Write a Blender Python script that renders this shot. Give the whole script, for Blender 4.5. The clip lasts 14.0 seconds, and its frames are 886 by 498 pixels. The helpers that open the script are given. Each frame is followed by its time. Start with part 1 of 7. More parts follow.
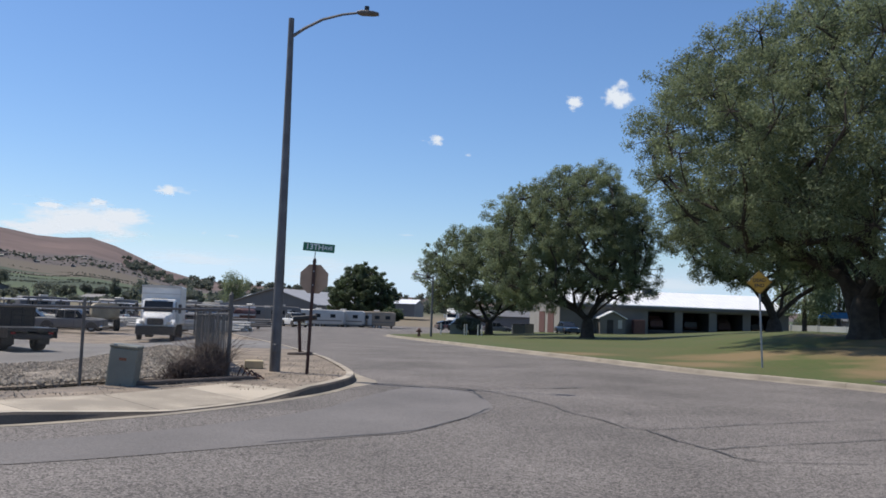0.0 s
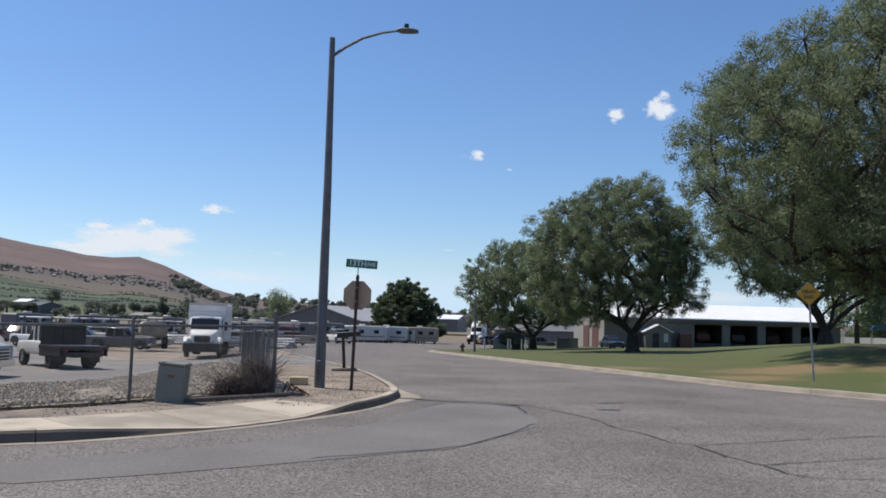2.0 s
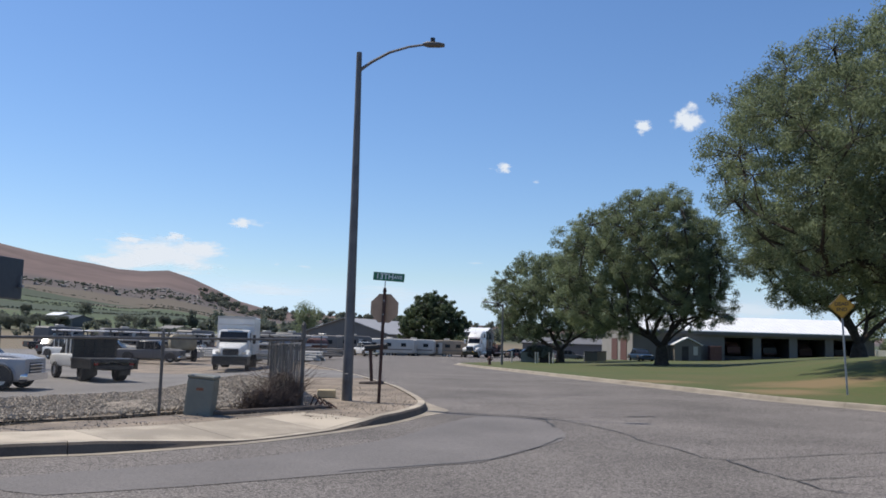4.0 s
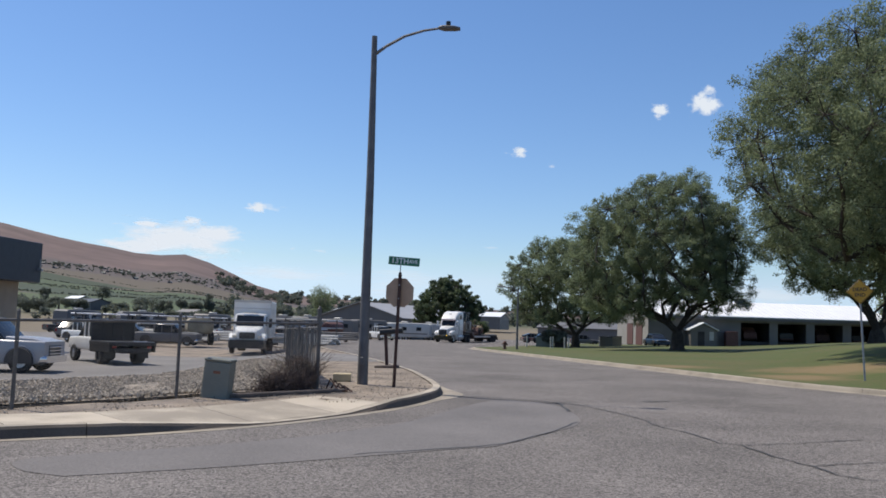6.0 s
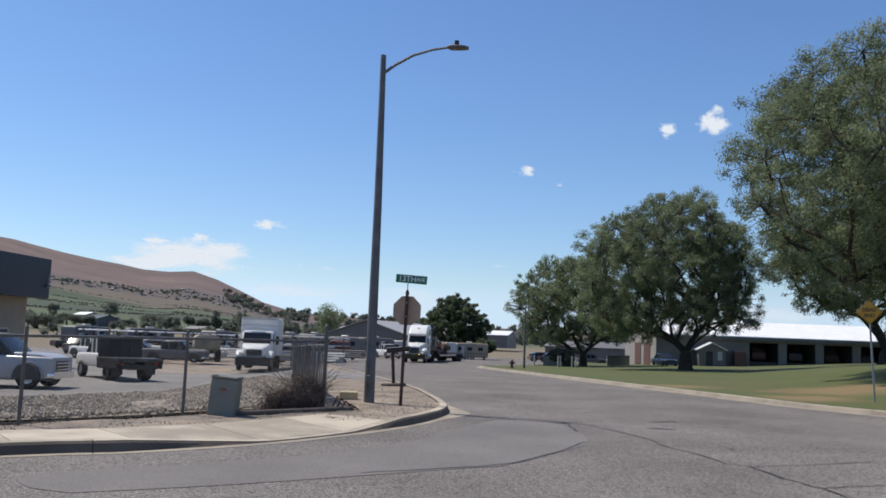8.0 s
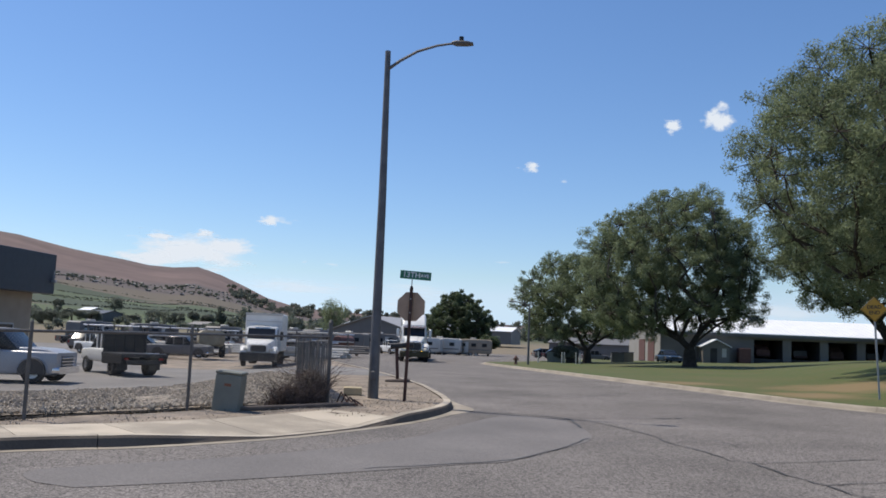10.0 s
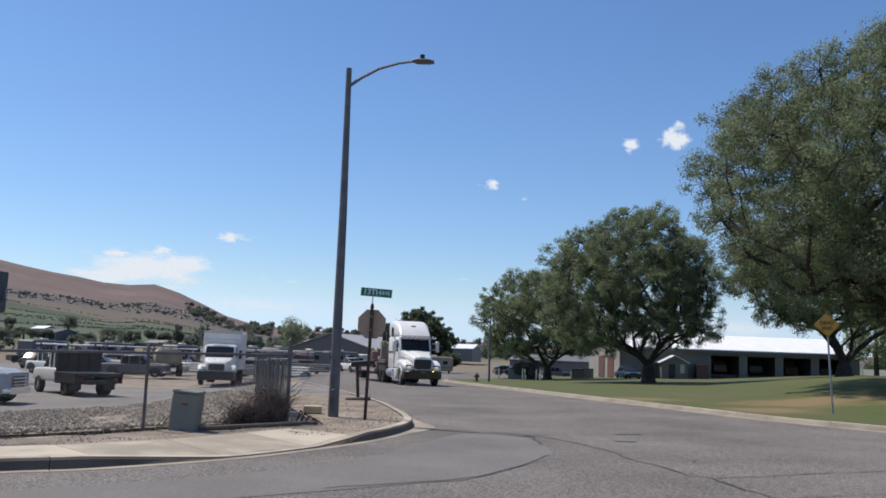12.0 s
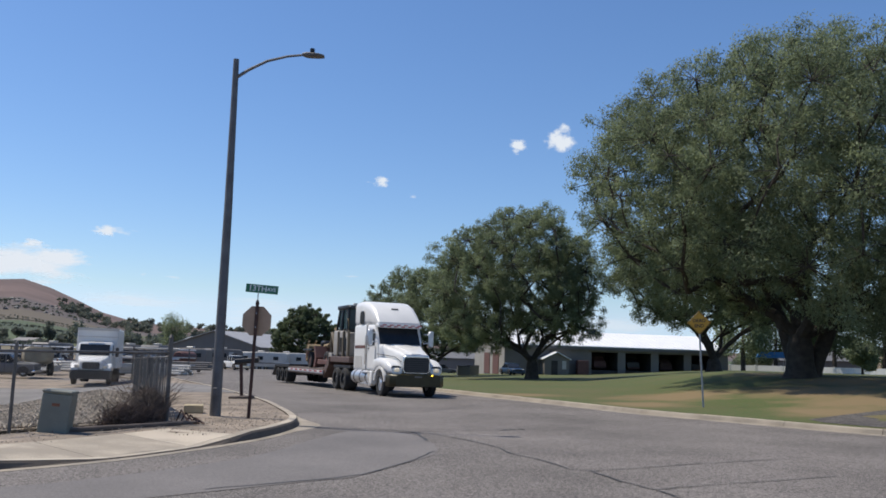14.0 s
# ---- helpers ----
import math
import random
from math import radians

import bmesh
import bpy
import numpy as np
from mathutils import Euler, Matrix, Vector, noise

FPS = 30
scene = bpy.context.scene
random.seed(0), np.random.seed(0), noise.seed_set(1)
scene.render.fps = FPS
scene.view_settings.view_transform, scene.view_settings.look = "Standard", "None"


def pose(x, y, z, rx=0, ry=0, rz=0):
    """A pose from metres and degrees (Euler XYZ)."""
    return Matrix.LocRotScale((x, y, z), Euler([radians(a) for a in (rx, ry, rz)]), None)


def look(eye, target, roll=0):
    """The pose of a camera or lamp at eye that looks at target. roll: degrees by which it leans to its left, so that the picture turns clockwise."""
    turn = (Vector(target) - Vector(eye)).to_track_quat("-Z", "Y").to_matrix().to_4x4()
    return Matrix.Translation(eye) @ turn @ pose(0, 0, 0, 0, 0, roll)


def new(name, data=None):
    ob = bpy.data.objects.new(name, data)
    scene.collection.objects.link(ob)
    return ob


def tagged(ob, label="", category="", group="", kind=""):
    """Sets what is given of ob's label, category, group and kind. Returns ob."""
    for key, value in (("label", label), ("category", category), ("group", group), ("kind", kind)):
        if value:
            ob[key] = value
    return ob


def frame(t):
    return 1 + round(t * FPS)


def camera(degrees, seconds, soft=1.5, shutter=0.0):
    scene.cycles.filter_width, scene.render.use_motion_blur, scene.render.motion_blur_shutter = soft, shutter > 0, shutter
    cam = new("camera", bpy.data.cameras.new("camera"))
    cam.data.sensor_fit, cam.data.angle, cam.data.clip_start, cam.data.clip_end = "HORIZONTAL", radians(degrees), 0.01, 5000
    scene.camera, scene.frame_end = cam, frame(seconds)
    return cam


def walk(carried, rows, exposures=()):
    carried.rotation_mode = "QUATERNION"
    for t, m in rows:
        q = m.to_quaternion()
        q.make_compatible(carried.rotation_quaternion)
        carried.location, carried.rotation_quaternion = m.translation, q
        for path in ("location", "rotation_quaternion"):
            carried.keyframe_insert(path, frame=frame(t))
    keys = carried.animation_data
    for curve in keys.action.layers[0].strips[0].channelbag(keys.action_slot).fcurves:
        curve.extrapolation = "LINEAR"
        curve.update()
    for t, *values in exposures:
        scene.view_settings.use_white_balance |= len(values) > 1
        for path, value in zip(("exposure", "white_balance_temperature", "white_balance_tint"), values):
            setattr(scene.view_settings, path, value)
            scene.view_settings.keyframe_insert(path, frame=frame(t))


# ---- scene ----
from mathutils.geometry import delaunay_2d_cdt

# ================= camera =================
EYE = 1.6
cam = camera(54.45, 14.0, soft=1.7)
TURNS = [(0.0, 0.0, 4.5, -2.1), (0.5, 0.55, 4.762, -2.047), (1.0, 1.624, 4.656, -1.811), (1.5, 2.742, 4.713, -1.511),
         (2.0, 2.864, 5.411, -1.603), (2.5, 2.826, 6.241, -1.625), (3.0, 3.434, 6.505, -1.325), (3.5, 4.121, 6.439, -1.411),
         (6.0, 5.664, 5.155, -1.777), (6.5, 5.326, 5.168, -1.741), (7.0, 5.474, 5.798, -2.073), (7.5, 5.716, 6.224, -2.215),
         (8.0, 6.13, 6.344, -2.109), (10.3, 6.4, 5.95, -2.25), (10.5, 5.967, 5.812, -2.272), (11.0, 4.828, 6.176, -2.041), (11.5, 4.285, 6.878, -1.927),
         (12.0, 3.811, 7.314, -1.957), (12.5, 3.282, 7.879, -1.629), (13.0, 1.541, 7.316, -1.497), (13.5, -0.709, 7.399, -1.909),
         (13.6, -1.6, 7.85, -1.9), (13.7, -3.5, 8.15, -1.87), (13.8, -5.3, 7.6, -1.83), (13.9, -5.265, 7.18, -1.797), (14.0, -3.641, 7.368, -1.735)]
walk(cam, [(t, pose(0, 0, EYE, 90 + p, r, y)) for t, y, p, r in TURNS])

# ================= daylight =================
SUN_TO = Vector((-4.9, 1.9, 9.2)).normalized()
world = bpy.data.worlds.new("sky")
scene.world = world
world.use_nodes = True
wn, wl = world.node_tree.nodes, world.node_tree.links
sky = wn.new("ShaderNodeTexSky")
sky.sky_type, sky.sun_disc = "NISHITA", False
sky.sun_elevation = math.asin(SUN_TO.z)
sky.sun_rotation = math.atan2(SUN_TO.x, SUN_TO.y)
sky.altitude, sky.air_density, sky.dust_density, sky.ozone_density = 300, 1.1, 0.3, 4.0
hue = wn.new("ShaderNodeHueSaturation")
hue.inputs["Hue"].default_value, hue.inputs["Saturation"].default_value = 0.5, 1.1
wl.new(sky.outputs[0], hue.inputs["Color"])
sp, cb = wn.new("ShaderNodeSeparateColor"), wn.new("ShaderNodeCombineColor")
wl.new(hue.outputs[0], sp.inputs[0])


def sky_math(op, a, b):
    q = wn.new("ShaderNodeMath")
    q.operation = op
    for k, v in enumerate((a, b)):
        if isinstance(v, float):
            q.inputs[k].default_value = v
        else:
            wl.new(v, q.inputs[k])
    return q.outputs[0]


# the haze at the skyline stays pale blue, not yellow
wl.new(sky_math("MINIMUM", sky_math("MULTIPLY", sp.outputs[0], 0.98), sky_math("MULTIPLY", sp.outputs[1], 0.78)), cb.inputs[0])
wl.new(sp.outputs[1], cb.inputs[1])
wl.new(sky_math("MAXIMUM", sky_math("MULTIPLY", sp.outputs[2], 1.1), sky_math("MULTIPLY", sp.outputs[1], 1.2)), cb.inputs[2])
wl.new(cb.outputs[0], wn["Background"].inputs[0])
wn["Background"].inputs[1].default_value = 0.119
sun = new("sun", bpy.data.lights.new("sun", "SUN"))
sun.data.energy, sun.data.angle, sun.data.color = 4.8, radians(0.53), (1.0, 0.92, 0.80)
sun.matrix_world = look(SUN_TO * 60, (0, 0, 0))
scene.view_settings.exposure = 0.0


# ================= materials =================
def mat(name, color, rough=0.7, metal=0.0, vary=0.25, scale=3.0, fine=40.0, bump=0.0, second=None, spec=0.5, emit=None, island=False, per_object=False, tint=0.5, grain=0.4):
    """Procedural surface: colour, a broad stain noise, a fine grain, and relief."""
    m = bpy.data.materials.new(name)
    m.use_nodes = True
    n, l = m.node_tree.nodes, m.node_tree.links
    b = n["Principled BSDF"]
    b.inputs["Roughness"].default_value, b.inputs["Metallic"].default_value = rough, metal
    b.inputs["Specular IOR Level"].default_value = spec
    co = n.new("ShaderNodeTexCoord")
    big = n.new("ShaderNodeTexNoise")
    big.inputs["Scale"].default_value, big.inputs["Detail"].default_value = scale, 5
    l.new(co.outputs["Object"], big.inputs["Vector"])
    small = n.new("ShaderNodeTexNoise")
    small.inputs["Scale"].default_value, small.inputs["Detail"].default_value = fine, 3
    l.new(co.outputs["Object"], small.inputs["Vector"])
    mix = n.new("ShaderNodeMix")
    mix.data_type = "RGBA"
    dark = tuple(c * (1 - vary) for c in color) if second is None else second
    lite = tuple(min(1, c * (1 + vary * 0.6)) for c in color)
    mix.inputs["A"].default_value, mix.inputs["B"].default_value = (*dark, 1), (*lite, 1)
    ramp = n.new("ShaderNodeMapRange")
    ramp.inputs["From Min"].default_value, ramp.inputs["From Max"].default_value = 0.3, 0.7
    add = n.new("ShaderNodeMath")
    add.operation = "MULTIPLY_ADD"
    add.inputs[1].default_value, add.inputs[2].default_value = grain, -grain / 2
    l.new(small.outputs["Fac"], add.inputs[0])
    tot = n.new("ShaderNodeMath")
    l.new(big.outputs["Fac"], tot.inputs[0])
    l.new(add.outputs[0], tot.inputs[1])
    src = tot.outputs[0]
    if island or per_object:
        g = n.new("ShaderNodeNewGeometry" if island else "ShaderNodeObjectInfo")
        ia = n.new("ShaderNodeMath")
        ia.operation = "MULTIPLY_ADD"
        ia.inputs[1].default_value = tint
        l.new(g.outputs["Random Per Island" if island else "Random"], ia.inputs[0])
        sub = n.new("ShaderNodeMath")
        sub.operation = "SUBTRACT"
        sub.inputs[1].default_value = tint / 2
        l.new(src, sub.inputs[0])
        l.new(sub.outputs[0], ia.inputs[2])
        src = ia.outputs[0]
    l.new(src, ramp.inputs["Value"])
    l.new(ramp.outputs[0], mix.inputs["Factor"])
    l.new(mix.outputs["Result"], b.inputs["Base Color"])
    if bump:
        bp = n.new("ShaderNodeBump")
        bp.inputs["Strength"].default_value, bp.inputs["Distance"].default_value = min(1, bump), 0.02
        l.new(small.outputs["Fac"], bp.inputs["Height"])
        l.new(bp.outputs[0], b.inputs["Normal"])
    if emit:
        b.inputs["Emission Color"].default_value, b.inputs["Emission Strength"].default_value = (*emit[0], 1), emit[1]
    return m


def leaf_mat(name, dark, lite, through_light=0.35):
    m = mat(name, lite, 0.55, second=dark, scale=0.35, fine=1.5, island=True, tint=0.32, spec=0.3)
    n, l = m.node_tree.nodes, m.node_tree.links
    b = n["Principled BSDF"]
    tr = n.new("ShaderNodeBsdfTranslucent")
    col = b.inputs["Base Color"].links[0].from_socket
    l.new(col, tr.inputs["Color"])
    ms = n.new("ShaderNodeMixShader")
    ms.inputs[0].default_value = through_light
    l.new(b.outputs[0], ms.inputs[1])
    l.new(tr.outputs[0], ms.inputs[2])
    l.new(ms.outputs[0], n["Material Output"].inputs[0])
    return m


def glass_mat(name, color, rough=0.22):
    m = mat(name, color, rough, vary=0.2, scale=1.0, fine=6, spec=0.25)
    return m


ASPHALT = mat("asphalt", (0.168, 0.152, 0.140), 0.9, vary=0.38, scale=0.3, fine=60, bump=0.6, spec=0.25, grain=2.2)


def speckle(m, scale, low, high):
    """Exposed aggregate: every chip has a tone of its own."""
    n, l = m.node_tree.nodes, m.node_tree.links
    b = n["Principled BSDF"]
    col = b.inputs["Base Color"].links[0].from_socket
    co = n.new("ShaderNodeTexCoord")
    vo = n.new("ShaderNodeTexVoronoi")
    vo.inputs["Scale"].default_value = scale
    l.new(co.outputs["Object"], vo.inputs["Vector"])
    sep = n.new("ShaderNodeSeparateColor")
    l.new(vo.outputs["Color"], sep.inputs[0])
    mr = n.new("ShaderNodeMapRange")
    mr.inputs["To Min"].default_value, mr.inputs["To Max"].default_value = low, high
    l.new(sep.outputs[0], mr.inputs["Value"])
    sc = n.new("ShaderNodeVectorMath")
    sc.operation = "SCALE"
    l.new(col, sc.inputs[0])
    l.new(mr.outputs[0], sc.inputs["Scale"])
    l.new(sc.outputs[0], b.inputs["Base Color"])


speckle(ASPHALT, 48, 0.36, 1.64)

PATCH = mat("smooth_asphalt", (0.157, 0.144, 0.135), 0.8, vary=0.18, scale=0.5, fine=60, bump=0.2, spec=0.3, grain=0.6)
speckle(PATCH, 60, 0.78, 1.22)
TAR_AND_SHADOW = mat("tar_and_shadow", (0.045, 0.044, 0.044), 0.7, scale=2)
CONCRETE = mat("concrete", (0.40, 0.345, 0.27), 0.85, vary=0.3, scale=1.4, fine=50, bump=0.25, per_object=True, tint=0.35, grain=0.6)
GUTTER = mat("gutter_concrete", (0.29, 0.25, 0.195), 0.85, vary=0.3, scale=1.1, fine=45, bump=0.2)
# concrete of the corner kerb's face, darkened to hold the face's shade
KERB_SHADED = mat("shaded_kerb_concrete", (0.115, 0.092, 0.072), 0.85, vary=0.3, scale=1.3, fine=40, bump=0.2)
DIRT = mat("dirt", (0.25, 0.204, 0.158), 0.95, vary=0.45, scale=0.9, fine=22, bump=0.9)
GRAVEL = mat("gravel", (0.26, 0.22, 0.175), 0.95, vary=0.6, scale=2.2, fine=9, bump=1.0)
LOT = mat("lot_asphalt", (0.185, 0.172, 0.16), 0.9, vary=0.25, scale=0.3, fine=20, bump=0.3)
GRASS = mat("lawn_green", (0.047, 0.072, 0.013), 0.95, second=(0.092, 0.086, 0.028), scale=0.16, fine=5, bump=0.8, grain=1.1)


def dry_spots(m, spots):
    """Straw-coloured worn spots of their own shape on the lawn."""
    n, l = m.node_tree.nodes, m.node_tree.links
    b = n["Principled BSDF"]
    col = b.inputs["Base Color"].links[0].from_socket
    co = n.new("ShaderNodeTexCoord")
    no = n.new("ShaderNodeTexNoise")
    no.inputs["Scale"].default_value, no.inputs["Detail"].default_value = 0.7, 5
    l.new(co.outputs["Object"], no.inputs["Vector"])
    for x, y, r in spots:
        d = n.new("ShaderNodeVectorMath")
        d.operation = "DISTANCE"
        d.inputs[1].default_value = (x, y, 0.6)
        l.new(co.outputs["Object"], d.inputs[0])
        f = n.new("ShaderNodeMapRange")
        f.inputs["From Min"].default_value, f.inputs["From Max"].default_value = r, r * 0.2
        f.inputs["To Min"].default_value, f.inputs["To Max"].default_value = -0.55, 0.45
        l.new(d.outputs["Value"], f.inputs["Value"])
        a = n.new("ShaderNodeMath")
        l.new(f.outputs[0], a.inputs[0])
        l.new(no.outputs["Fac"], a.inputs[1])
        g = n.new("ShaderNodeMapRange")
        g.inputs["From Min"].default_value, g.inputs["From Max"].default_value = 0.3, 0.8
        l.new(a.outputs[0], g.inputs["Value"])
        mx = n.new("ShaderNodeMix")
        mx.data_type = "RGBA"
        mx.inputs["B"].default_value = (0.18, 0.13, 0.062, 1)
        l.new(g.outputs[0], mx.inputs["Factor"])
        l.new(col, mx.inputs["A"])
        col = mx.outputs["Result"]
    l.new(col, b.inputs["Base Color"])


dry_spots(GRASS, ((12.5, 36.5, 5.0), (17.0, 34.0, 5.0), (9.6, 32.5, 3.0), (14.5, 27.5, 3.5), (20.5, 38.0, 5.0), (6.5, 40.0, 3.0), (17.5, 30.0, 5.0), (23.0, 36.0, 6.0), (22.0, 46.0, 6.0)))
BARK = mat("bark", (0.058, 0.047, 0.038), 0.95, vary=0.4, scale=4, fine=25, bump=1.0)
LEAF = leaf_mat("willow_leaf", (0.118, 0.148, 0.084), (0.24, 0.282, 0.156), 0.57)
LEAF_DARK = leaf_mat("dark_leaf", (0.05, 0.07, 0.036), (0.12, 0.155, 0.075), 0.45)
# distant foliage, greyed so that its colour carries the haze
LEAF_HAZED = leaf_mat("hazed_far_leaf", (0.098, 0.110, 0.088), (0.14, 0.156, 0.118), 0.5)
STEEL = mat("galvanised_steel", (0.36, 0.36, 0.36), 0.55, 0.6, vary=0.2, scale=5)
POLE = mat("weathered_pole", (0.15, 0.145, 0.145), 0.6, 0.35, vary=0.25, scale=3, fine=30)
RUST = mat("rusty_steel", (0.085, 0.045, 0.035), 0.85, 0.1, vary=0.35, scale=6, bump=0.3)
WHITE = mat("white_paint", (0.74, 0.73, 0.70), 0.3, vary=0.05, scale=1.5)
SILVER = mat("silver_paint", (0.37, 0.37, 0.385), 0.3, 0.1, vary=0.08, scale=1.5)
OFFWHITE = mat("offwhite_paint", (0.52, 0.50, 0.46), 0.45, vary=0.1, scale=1.0)
BLACK = mat("black_paint", (0.018, 0.018, 0.02), 0.45, vary=0.3, scale=3)
RUBBER = mat("rubber", (0.025, 0.025, 0.026), 0.9, vary=0.3, scale=8, bump=0.2)
CHROME = mat("chrome", (0.75, 0.75, 0.76), 0.18, 1.0, vary=0.1)
ALU = mat("aluminium", (0.62, 0.62, 0.63), 0.4, 0.8, vary=0.15)
GLASS = glass_mat("dark_glass", (0.02, 0.024, 0.03))
GREY = mat("grey_steel_cladding", (0.175, 0.16, 0.145), 0.6, vary=0.1, scale=0.6)
ROOFGREY = mat("grey_steel_roof", (0.33, 0.32, 0.31), 0.5, vary=0.1, scale=0.6)
# paler copy of the grey cladding, sunlight put into the gable's colour
GABLE_SUNLIT = mat("sunlit_gable_cladding", (0.32, 0.295, 0.265), 0.6, vary=0.12, scale=0.6)
GREYD = mat("dark_grey_cladding", (0.13, 0.128, 0.128), 0.6, vary=0.1, scale=0.6)
ROOFW = mat("white_steel_roof", (0.80, 0.80, 0.79), 0.45, vary=0.06, scale=0.6)
TAN = mat("tan_stucco", (0.34, 0.275, 0.205), 0.85, vary=0.1, scale=1.5, bump=0.2)
REDBR = mat("red_brown_paint", (0.13, 0.06, 0.05), 0.7, vary=0.2)
# stands for shade in garage bays and wheel arches; also dark doors and seams
SHADE = mat("shade_and_dark_parts", (0.06, 0.055, 0.052), 0.9, vary=0.3, scale=0.8)
SIGNGREEN = mat("sign_green", (0.012, 0.15, 0.075), 0.4, vary=0.1)
SIGNWHITE = mat("sign_white", (0.75, 0.77, 0.75), 0.4, vary=0.05)
SIGNYEL = mat("sign_yellow", (0.55, 0.28, 0.02), 0.45, vary=0.12)
SIGNBACK = mat("sign_back", (0.44, 0.29, 0.19), 0.6, 0.0, vary=0.15)
BOXGREEN = mat("utility_green", (0.19, 0.195, 0.165), 0.6, vary=0.12, scale=3)
MGREY = mat("machine_grey", (0.32, 0.30, 0.27), 0.55, vary=0.2)
TANPAINT = mat("faded_tan_paint", (0.33, 0.27, 0.175), 0.6, vary=0.25, scale=2.0)
TRAILER_BROWN = mat("dull_trailer_brown", (0.11, 0.07, 0.058), 0.6, vary=0.3)
RED = mat("red_paint", (0.42, 0.03, 0.03), 0.4, vary=0.15)
OLIVE = mat("bumper_dark_yellow", (0.04, 0.034, 0.014), 0.35, 0.3, vary=0.3)
BLUE = mat("blue_paint", (0.015, 0.04, 0.085), 0.35, vary=0.2)
BLUECLOTH = mat("blue_cloth", (0.03, 0.15, 0.38), 0.7, vary=0.15)
HEAD = mat("headlamp_glass", (0.85, 0.8, 0.7), 0.1, 0.3)
LIT = mat("lit_headlamp", (0.85, 0.8, 0.7), 0.1, 0.2, emit=((1.0, 0.82, 0.5), 0.25))
BUMPEDGE = mat("worn_bumper_edge", (0.16, 0.13, 0.04), 0.4, 0.2, vary=0.5, scale=4)
AMBER = mat("amber_lamp", (0.9, 0.55, 0.05), 0.3, emit=((1.0, 0.62, 0.05), 3.0))
TAIL = mat("red_lens", (0.35, 0.01, 0.01), 0.25)
DRYSHRUB = mat("dry_brush", (0.13, 0.09, 0.072), 0.95, second=(0.045, 0.034, 0.03), scale=2, fine=10)
FENCE = mat("old_galvanised", (0.145, 0.135, 0.125), 0.6, 0.4, vary=0.3, scale=4)
WOODP = mat("grey_timber", (0.12, 0.095, 0.08), 0.9, vary=0.3, scale=4)


# ================= mesh helpers =================
class Mesh:
    """Collects vertices and faces; made into one mesh object by part() or thing()."""

    def __init__(self):
        self.v, self.f = [], []

    def add(self, verts, faces, m=None):
        k = len(self.v)
        self.v += [tuple(m @ Vector(p)) if m else tuple(p) for p in verts]
        self.f += [tuple(i + k for i in q) for q in faces]
        return self

    def box(self, x0, x1, y0, y1, z0, z1, c=0.0, m=None):
        c = min(c, (x1 - x0) * 0.45, (y1 - y0) * 0.45, (z1 - z0) * 0.45)
        if c <= 0:
            v = [(x, y, z) for x in (x0, x1) for y in (y0, y1) for z in (z0, z1)]
            return self.add(v, [(0, 1, 3, 2), (4, 6, 7, 5), (0, 4, 5, 1), (2, 3, 7, 6), (0, 2, 6, 4), (1, 5, 7, 3)], m)

        def ring(x, a):
            return [(x, y0 + a, z0 + a + c), (x, y0 + a, z1 - a - c), (x, y0 + a + c, z1 - a), (x, y1 - a - c, z1 - a),
                    (x, y1 - a, z1 - a - c), (x, y1 - a, z0 + a + c), (x, y1 - a - c, z0 + a), (x, y0 + a + c, z0 + a)]
        v = ring(x0, c * 0.7) + ring(x0 + c, 0) + ring(x1 - c, 0) + ring(x1, c * 0.7)
        return self.rings(v, 8, 4, m)

    def rings(self, v, n, k, m=None, caps=True):
        f = [(a * n + i, a * n + (i + 1) % n, (a + 1) * n + (i + 1) % n, (a + 1) * n + i) for a in range(k - 1) for i in range(n)]
        if caps:
            f += [tuple(range(n))[::-1], tuple(range((k - 1) * n, k * n))]
        return self.add(v, f, m)

    def loft(self, secs, m=None, n=4):
        """Rounded boxes strung along x: (x, half width, z0, z1, radius[, y centre])."""
        v = []
        for s in secs:
            x, hw, z0, z1, r = s[:5]
            yc = s[5] if len(s) > 5 else 0
            r = min(r, hw * 0.98, (z1 - z0) * 0.49)
            for cy, cz, a0 in ((hw - r, z1 - r, 0), (-hw + r, z1 - r, 90), (-hw + r, z0 + r, 180), (hw - r, z0 + r, 270)):
                for i in range(n):
                    a = radians(a0 + 90 * i / (n - 1))
                    v.append((x, yc + cy + r * math.cos(a), cz + r * math.sin(a)))
        return self.rings(v, 4 * n, len(secs), m)

    def cyl(self, p, q, r0, r1=None, n=12, caps=True):
        p, q = Vector(p), Vector(q)
        r1 = r0 if r1 is None else r1
        t = (q - p).to_track_quat("Z", "Y")
        v = []
        for o, r in ((p, r0), (q, r1)):
            v += [o + t @ Vector((r * math.cos(6.2832 * i / n), r * math.sin(6.2832 * i / n), 0)) for i in range(n)]
        return self.rings(v, n, 2, None, caps)

    def tube(self, pts, radii, n=8):
        pts = [Vector(p) for p in pts]
        v = []
        for i, p in enumerate(pts):
            d = pts[min(i + 1, len(pts) - 1)] - pts[max(i - 1, 0)]
            t = d.to_track_quat("Z", "Y") if abs(d.normalized().z) < 0.999 else Euler((0, 0, 0)).to_quaternion()
            r = radii[i] if isinstance(radii, (list, tuple)) else radii
            v += [p + t @ Vector((r * math.cos(6.2832 * j / n), r * math.sin(6.2832 * j / n), 0)) for j in range(n)]
        return self.rings(v, n, len(pts))

    def lathe(self, prof, n=24, axis="y", caps=True):
        """Turns (offset along the axis, radius) about the axis."""
        v = []
        for a, r in prof:
            for i in range(n):
                c, s = r * math.cos(6.2832 * i / n), r * math.sin(6.2832 * i / n)
                v.append((c, a, s) if axis == "y" else ((c, s, a) if axis == "z" else (a, c, s)))
